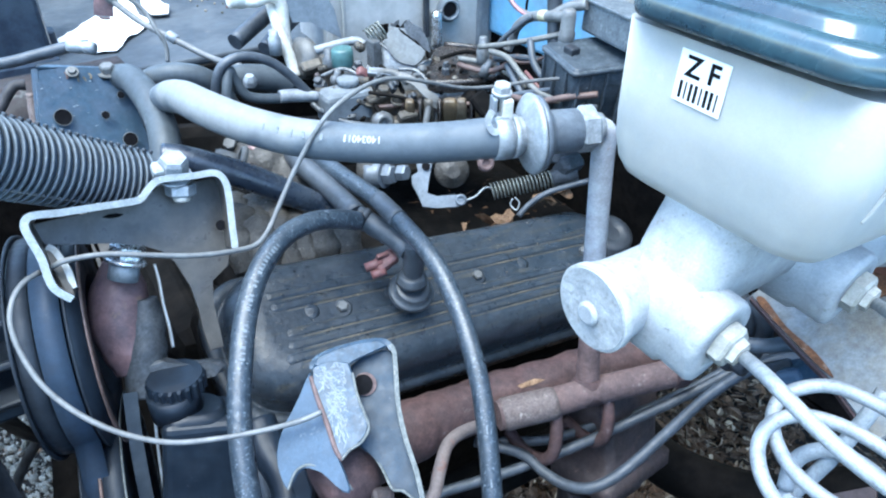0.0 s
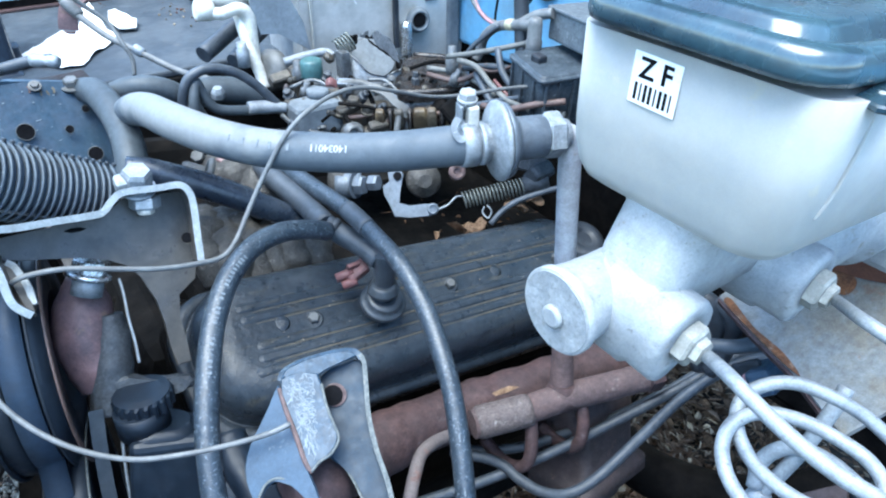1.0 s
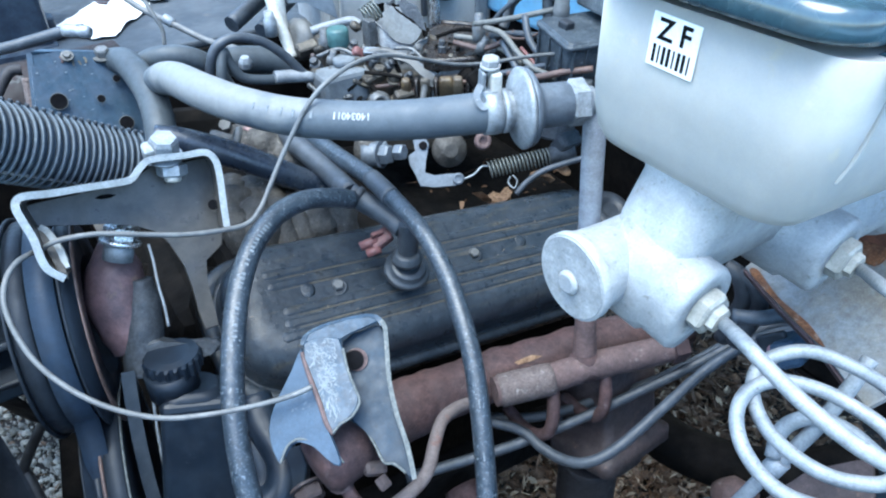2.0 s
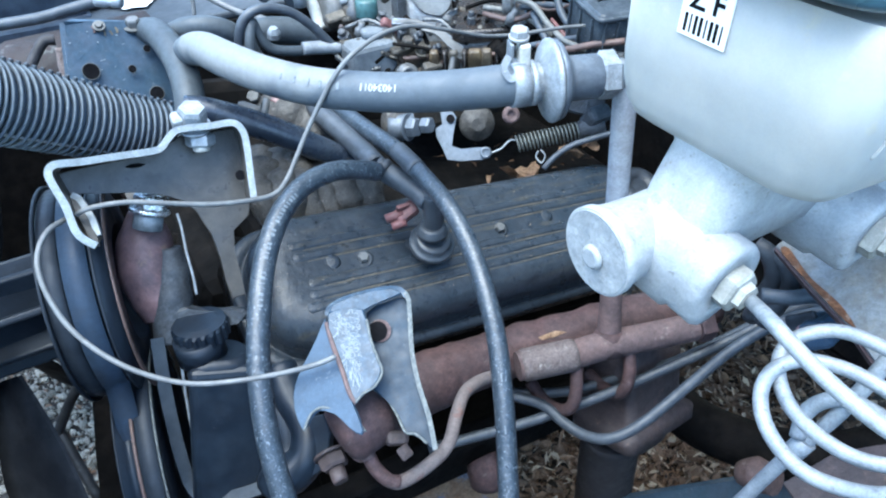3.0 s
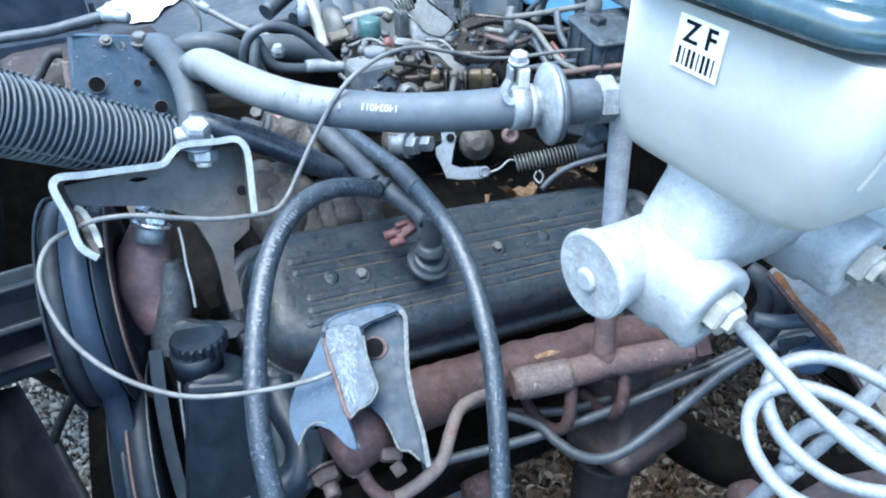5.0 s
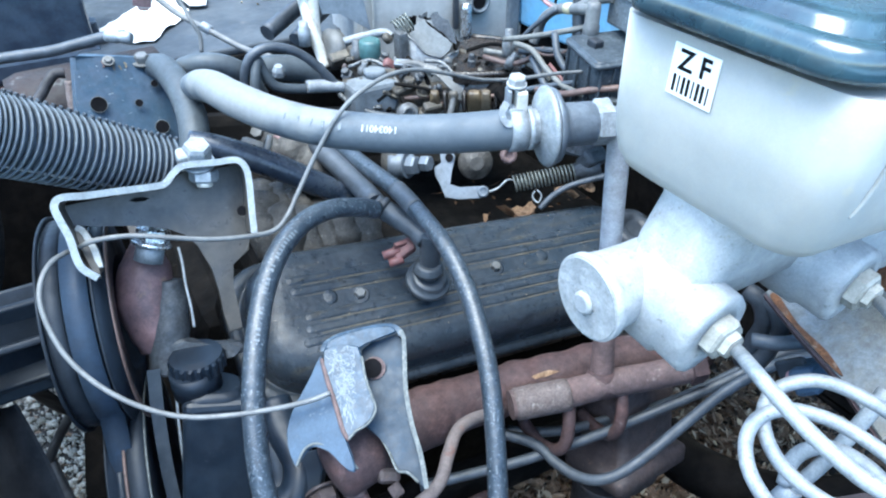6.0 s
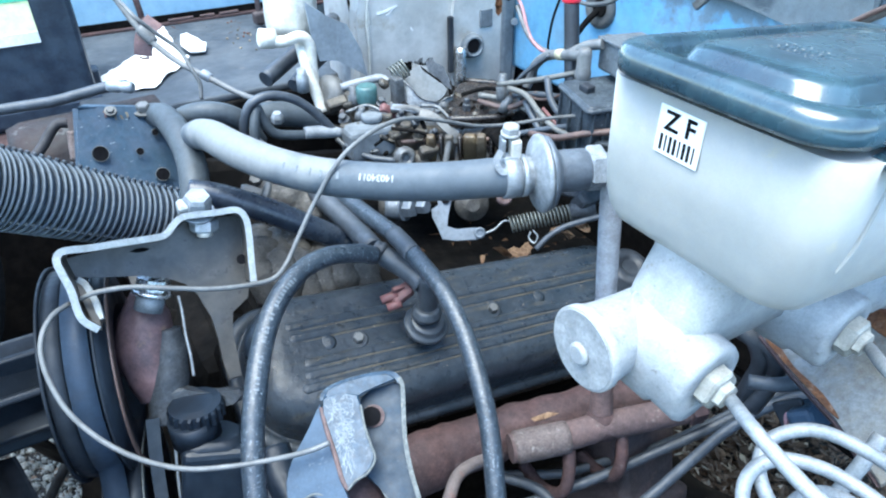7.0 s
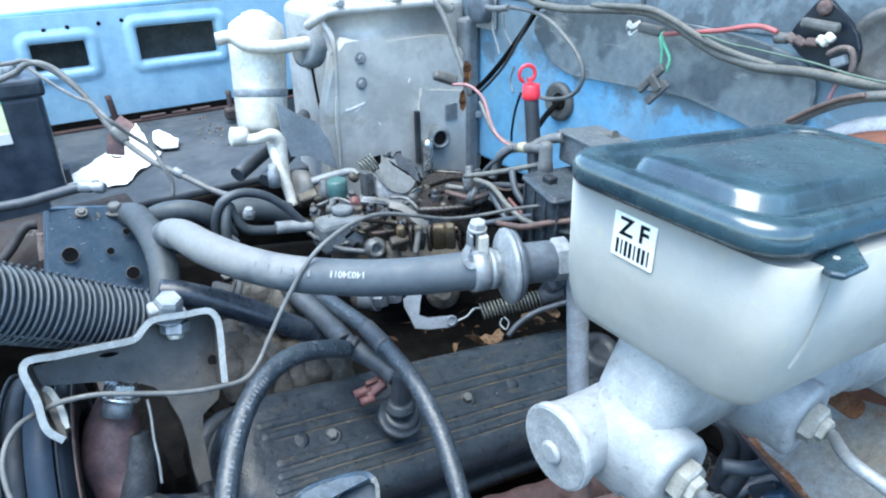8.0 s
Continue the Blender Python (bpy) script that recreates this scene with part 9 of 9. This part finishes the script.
# rusty steering bracket below the booster
rp = thing("pedal_bracket", (0.3903, 0.1550, 0.9444), "rust streaked grey steel support plate below the booster", "bracket")
rn = Vector((-0.4402, 0.2276, 0.8686))
part("plate", plate([(0.4245, 0.2180, 0.9170), (0.4526, 0.2160, 0.9315), (0.4814, 0.1936, 0.9523), (0.5115, 0.1428, 0.9809), (0.5029, 0.1101, 0.9850), (0.4090, 0.0741, 0.9469), (0.3660, 0.0891, 0.9212), (0.3889, 0.1322, 0.9215), (0.4060, 0.1750, 0.9185)], 0.005), TANPLATE, rp)
part("edge", ribbon([(0.4245, 0.2180, 0.9170), (0.4060, 0.1750, 0.9185), (0.3889, 0.1322, 0.9215), (0.3660, 0.0891, 0.9212)], (0.010, 0.004, -0.011), 0.004), RUST, rp)
for patch_ in ([(0.4219, 0.2114, 0.9175), (0.4247, 0.2072, 0.9205), (0.4105, 0.1792, 0.9204), (0.401, 0.1507, 0.9226), (0.3906, 0.1317, 0.9225), (0.3931, 0.1427, 0.9209), (0.4044, 0.1711, 0.9192), (0.4131, 0.1929, 0.9179)], [(0.4638, 0.1816, 0.9465), (0.4737, 0.1642, 0.9561), (0.4666, 0.1472, 0.9572), (0.4545, 0.1473, 0.9505), (0.4592, 0.1657, 0.9483)]):
    part("rust_patch", plate([Vector(q) + rn * 0.003 for q in smooth_outline(patch_, 4)], 0.0012, bevel=0), ORANGERUST, rp, "orange brown rust scab")

# cables low on the near side
def cable_run(pts, r, material, label):
    v = thing("cable", pts[0], label, "cable", group="low cables")
    part("cable", tube(pts, r, 10, 6), material, v)


cable_run([(0.1902, 0.3474, 0.6814), (0.2270, 0.3349, 0.6862), (0.2880, 0.3180, 0.6903), (0.3548, 0.2990, 0.7039), (0.4202, 0.2795, 0.7259), (0.4814, 0.2587, 0.7534), (0.5301, 0.2422, 0.7796), (0.5624, 0.2213, 0.7901), (0.5879, 0.1940, 0.7924)], 0.0052, HOSE_DARK, "blue grey sheathed cable along the manifold")
cable_run([(0.2759, 0.3601, 0.6982), (0.3039, 0.3224, 0.7011), (0.3095, 0.2939, 0.7003), (0.3166, 0.2695, 0.7037), (0.3290, 0.2505, 0.7140), (0.3561, 0.2424, 0.7271), (0.4050, 0.2413, 0.7488), (0.4582, 0.2423, 0.7670), (0.4989, 0.2323, 0.7874), (0.5295, 0.2179, 0.7983), (0.5576, 0.1883, 0.8016)], 0.0052, HOSE_DARK, "blue grey sheathed cable sagging below the manifold")
cable_run([(0.2931, 0.3642, 0.6833), (0.3401, 0.3314, 0.6880), (0.3951, 0.3105, 0.6975), (0.4487, 0.2895, 0.7124), (0.5181, 0.2715, 0.7362), (0.5775, 0.2605, 0.7631)], 0.005, HOSE_DARK, "thin dark cable behind the air rail")
cable_run([(0.4309, 0.2508, 0.7331), (0.4452, 0.2494, 0.7444), (0.4597, 0.2509, 0.7582)], 0.0012, BRIGHT, "short bare bright wire over the cable")
cable_run([(0.4425, 0.2449, 0.8947), (0.4459, 0.2325, 0.8902), (0.4486, 0.2245, 0.8711), (0.4462, 0.2258, 0.8528), (0.4457, 0.2303, 0.8233)], 0.0075, BLACK, "black convoluted cable behind the ports")
cable_run([(0.4486, 0.2334, 0.8942), (0.4510, 0.2199, 0.8881), (0.4539, 0.2136, 0.8708), (0.4501, 0.2143, 0.8505), (0.4427, 0.2178, 0.8287)], 0.0075, BLACK, "black convoluted cable behind the ports")
cable_run([(0.4173, 0.2124, 0.8770), (0.4285, 0.1970, 0.8808), (0.4475, 0.1870, 0.8813), (0.4668, 0.1663, 0.8779), (0.4752, 0.1455, 0.8792)], 0.006, HOSE_DARK, "dark cable bending below the support plate")
cable_run([(0.5437, 0.3577, 0.5339), (0.5436, 0.3164, 0.5272), (0.5586, 0.2674, 0.5312), (0.5817, 0.2165, 0.5447), (0.6161, 0.1737, 0.5615), (0.6613, 0.1366, 0.5951)], 0.03, SHADEGRIME, "thick black hose low beside the frame")

tc = thing("taped_connector", (0.4462, 0.1747, 0.8574), "dusty blue plastic connector among the low cables", "connector")
part("shell", rbox(basis((0.4466, 0.1734, 0.8572), (1, 0.2, -0.2), (0, -0.7, 0.7)), (0.034, 0.022, 0.02), 0.004), BLUEPLAIN, tc)
part("collar", rbox(basis((0.4414, 0.1829, 0.8529), (1, 0.2, -0.2), (0, -0.7, 0.7)), (0.006, 0.026, 0.024), 0.002), BLACK, tc)
part("wire", tube([(0.4428, 0.1881, 0.8601), (0.4375, 0.1854, 0.8497), (0.4363, 0.1786, 0.8406)], 0.002, 8), PINKWIRE, tc)

# chassis rail, cross member, oil filter
fr = thing("chassis_rail", (0.5205, 0.2232, 0.5263), "dark blue grey weathered chassis rail near the ground", "chassis")
part("rail", rbox(basis((0.57, 0.189, 0.435), (0.93, -0.36, 0), (0, 0, 1)), (0.8, 0.08, 0.13), 0.01), DARKBLUE, fr)
part("weld_lump", tube([(0.5069, 0.2151, 0.5648), (0.5121, 0.2004, 0.5768), (0.5159, 0.1811, 0.5868)], [0.012, 0.02, 0.015], 12, rough=0.2), RUSTPALE, fr)
part("bracket", plate([(0.4349, 0.1428, 0.6947), (0.4753, 0.1339, 0.7259), (0.5096, 0.1056, 0.7515), (0.4681, 0.0717, 0.7334), (0.4219, 0.1189, 0.7044)], 0.008), DARKRUST, fr)
xm = thing("cross_member", (0.2244, 0.3785, 0.5658), "rusty cross member with flaking blue paint", "chassis")
part("member", rbox(basis((0.2460, 0.3960, 0.5000), (1, -0.25, 0.1), (0, -0.3, 0.95)), (0.115, 0.11, 0.05), 0.01), RUSTBLUE, xm)
part("bump", tube([(0.2493, 0.3429, 0.6261), (0.2486, 0.3341, 0.6209), (0.2465, 0.3281, 0.6050)], [0.018, 0.02, 0.018], 14, 3), RUST, xm)
part("dark_beam", rbox(basis((0.2730, 0.3737, 0.6045), (1, 0, -0.1), (0, 0, 1)), (0.5, 0.03, 0.05), 0.006), SHADEGRIME, xm)


# fallen leaves, twigs and gravel: one stuff object each
def scatter_leaves(name, n, place, size, label, seed, material=LEAF, broad=0.0):
    """Curled leaf scraps and stems; broad is the share of wide torn pieces."""
    random.seed(seed)
    verts, faces = [], []
    for _ in range(n):
        c = Vector(place())
        a, l = random.uniform(0, 2 * math.pi), random.uniform(*size)
        wide = random.random() < broad
        w = l * (random.uniform(0.4, 0.75) if wide else random.uniform(0.06, 0.26))
        d = Vector((math.cos(a), math.sin(a), random.uniform(-0.45, 0.6))).normalized()
        s = d.cross(Vector((random.uniform(-0.8, 0.8), random.uniform(-0.8, 0.8), 1))).normalized()
        u = s.cross(d)
        k = len(verts)
        bend = random.uniform(-0.5, 0.6) * l
        cup = random.uniform(-0.35, 0.45)
        for f in (-0.5, -0.22, 0.1, 0.5):
            g = max(0.08, 1 - (2 * abs(f + 0.05)) ** 2.2) * random.uniform(0.75, 1.1)
            q = c + d * l * f + u * bend * (0.25 - f * f)
            verts += [q - s * w * g / 2 + u * w * g * cup, q + u * w * 0.05 * random.uniform(-1, 1), q + s * w * g / 2 * random.uniform(0.7, 1) + u * w * g * cup]
        for j in range(3):
            for e in (0, 1):
                faces.append((k + 3 * j + e, k + 3 * j + e + 1, k + 3 * j + e + 4, k + 3 * j + e + 3))
    me = bpy.data.meshes.new(name)
    me.from_pydata(verts, [], faces)
    me.materials.append(material)
    return tagged(new(name, me), label, "leaves", kind="stuff")


scatter_leaves("leaf_litter", 12000, lambda: (random.gauss(0.8, 0.38), random.gauss(0.55, 0.26), 0.006 + random.random() * 0.03), (0.014, 0.042), "dark brown dry leaf litter on the ground", 3, LEAF, 0.3)
scatter_leaves("pale_leaf_scraps", 3600, lambda: (random.gauss(0.8, 0.38), random.gauss(0.55, 0.26), 0.012 + random.random() * 0.028), (0.01, 0.03), "bleached tan leaf scraps among the litter on the ground", 13, PALELEAF, 0.35)
scatter_leaves("gravel_leaves", 2600, lambda: (random.uniform(-0.8, 0.3), random.uniform(0.72, 1.8), 0.008 + random.random() * 0.012), (0.006, 0.024), "brown leaf crumbs and twigs among the gravel", 17, LEAF, 0.4)
scatter_leaves("valley_leaves", 40, lambda: (random.uniform(0.36, 0.6), random.uniform(0.56, 0.7), 0.77 + random.random() * 0.012), (0.006, 0.018), "dark dry leaf crumbs in the engine valley", 5, LEAFBROWN, 0.5)
scatter_leaves("shelf_bits", 60, lambda: (random.uniform(0.2, 0.44), random.uniform(1.3, 1.48), 0.898 + random.random() * 0.004), (0.004, 0.012), "crumbs of leaf and dust on the wing shelf", 6, LEAFBROWN)


def scatter_gravel():
    random.seed(8)
    base = bmesh.new()
    bmesh.ops.create_icosphere(base, subdivisions=1, radius=1)
    bv = [v.co.copy() for v in base.verts]
    bf = [[v.index for v in f.verts] for f in base.faces]
    base.free()
    verts, faces = [], []
    for _ in range(22000):
        c = Vector((random.uniform(-0.8, 0.25), random.uniform(0.75, 1.9), 0.004))
        r = random.choice((0.0022, 0.0026, 0.003, 0.0035, 0.004, 0.005, 0.009))
        sc = Vector((random.uniform(0.7, 1.4), random.uniform(0.7, 1.2), random.uniform(0.5, 0.8))) * r
        rot = Euler((random.uniform(0, 6), random.uniform(0, 6), random.uniform(0, 6))).to_matrix()
        k = len(verts)
        off = Vector((random.random(), random.random(), random.random())) * 50
        verts += [c + rot @ Vector((v.x * sc.x, v.y * sc.y, v.z * sc.z)) * (1 + 0.35 * noise.noise(v * 1.3 + off)) for v in bv]
        faces += [[k + i for i in f] for f in bf]
    me = bpy.data.meshes.new("gravel")
    me.from_pydata(verts, [], faces)
    me.materials.append(GRAVEL)
    tagged(new("gravel", me), "pale grey gravel on the ground", "gravel", kind="stuff")


scatter_gravel()

# larger dead leaves in the valley beside the valve cover: crumpled, with torn edges
for q, sz, turn, seed_ in (((0.4181, 0.5286, 0.8228), 0.024, -20, 1), ((0.429, 0.525, 0.819), 0.015, 40, 2), ((0.4758, 0.5145, 0.8362), 0.016, -60, 3), ((0.4952, 0.5036, 0.8451), 0.013, 80, 4), ((0.3821, 0.5381, 0.8208), 0.009, 40, 5)):
    m = Matrix.Translation(q) @ Matrix.Rotation(radians(turn), 4, "Z") @ Matrix.Rotation(radians(-25), 4, "X")
    random.seed(70 + seed_)
    bm = bmesh.new()
    rings = [[bm.verts.new(m @ Vector((0, 0, 0.2 * sz)))]]
    for ring in (0.35, 0.7, 1.0):
        row = []
        for k in range(14):
            a = 2 * math.pi * k / 14
            r = ring * sz * (0.62 + 0.38 * abs(math.cos(a))) * (random.uniform(0.7, 1.12) if ring == 1.0 else 1)
            row.append(bm.verts.new(m @ Vector((r * math.cos(a), r * 0.75 * math.sin(a), sz * (0.35 * ring * ring * math.sin(2 * a + seed_) + random.uniform(-0.09, 0.09))))))
        rings.append(row)
    for k in range(14):
        bm.faces.new((rings[0][0], rings[1][k], rings[1][(k + 1) % 14]))
        for p, o in zip(rings[1:], rings[2:]):
            bm.faces.new((p[k], o[k], o[(k + 1) % 14], p[(k + 1) % 14]))
    bmesh.ops.solidify(bm, geom=bm.faces, thickness=0.0006)
    single("dead_leaf", bm, TANLEAF, "crumpled tan dead leaf lying in the engine valley", "leaf", group="dead leaves")


def on_cover():
    q = VC @ Vector((random.uniform(-0.09, 0.37), random.uniform(-0.05, 0.05), 0.0012))
    return tuple(q)


scatter_leaves("cover_crumbs", 260, on_cover, (0.001, 0.0035), "tiny pale crumbs of leaf and dust on the valve cover", 11, PALECRUMB)
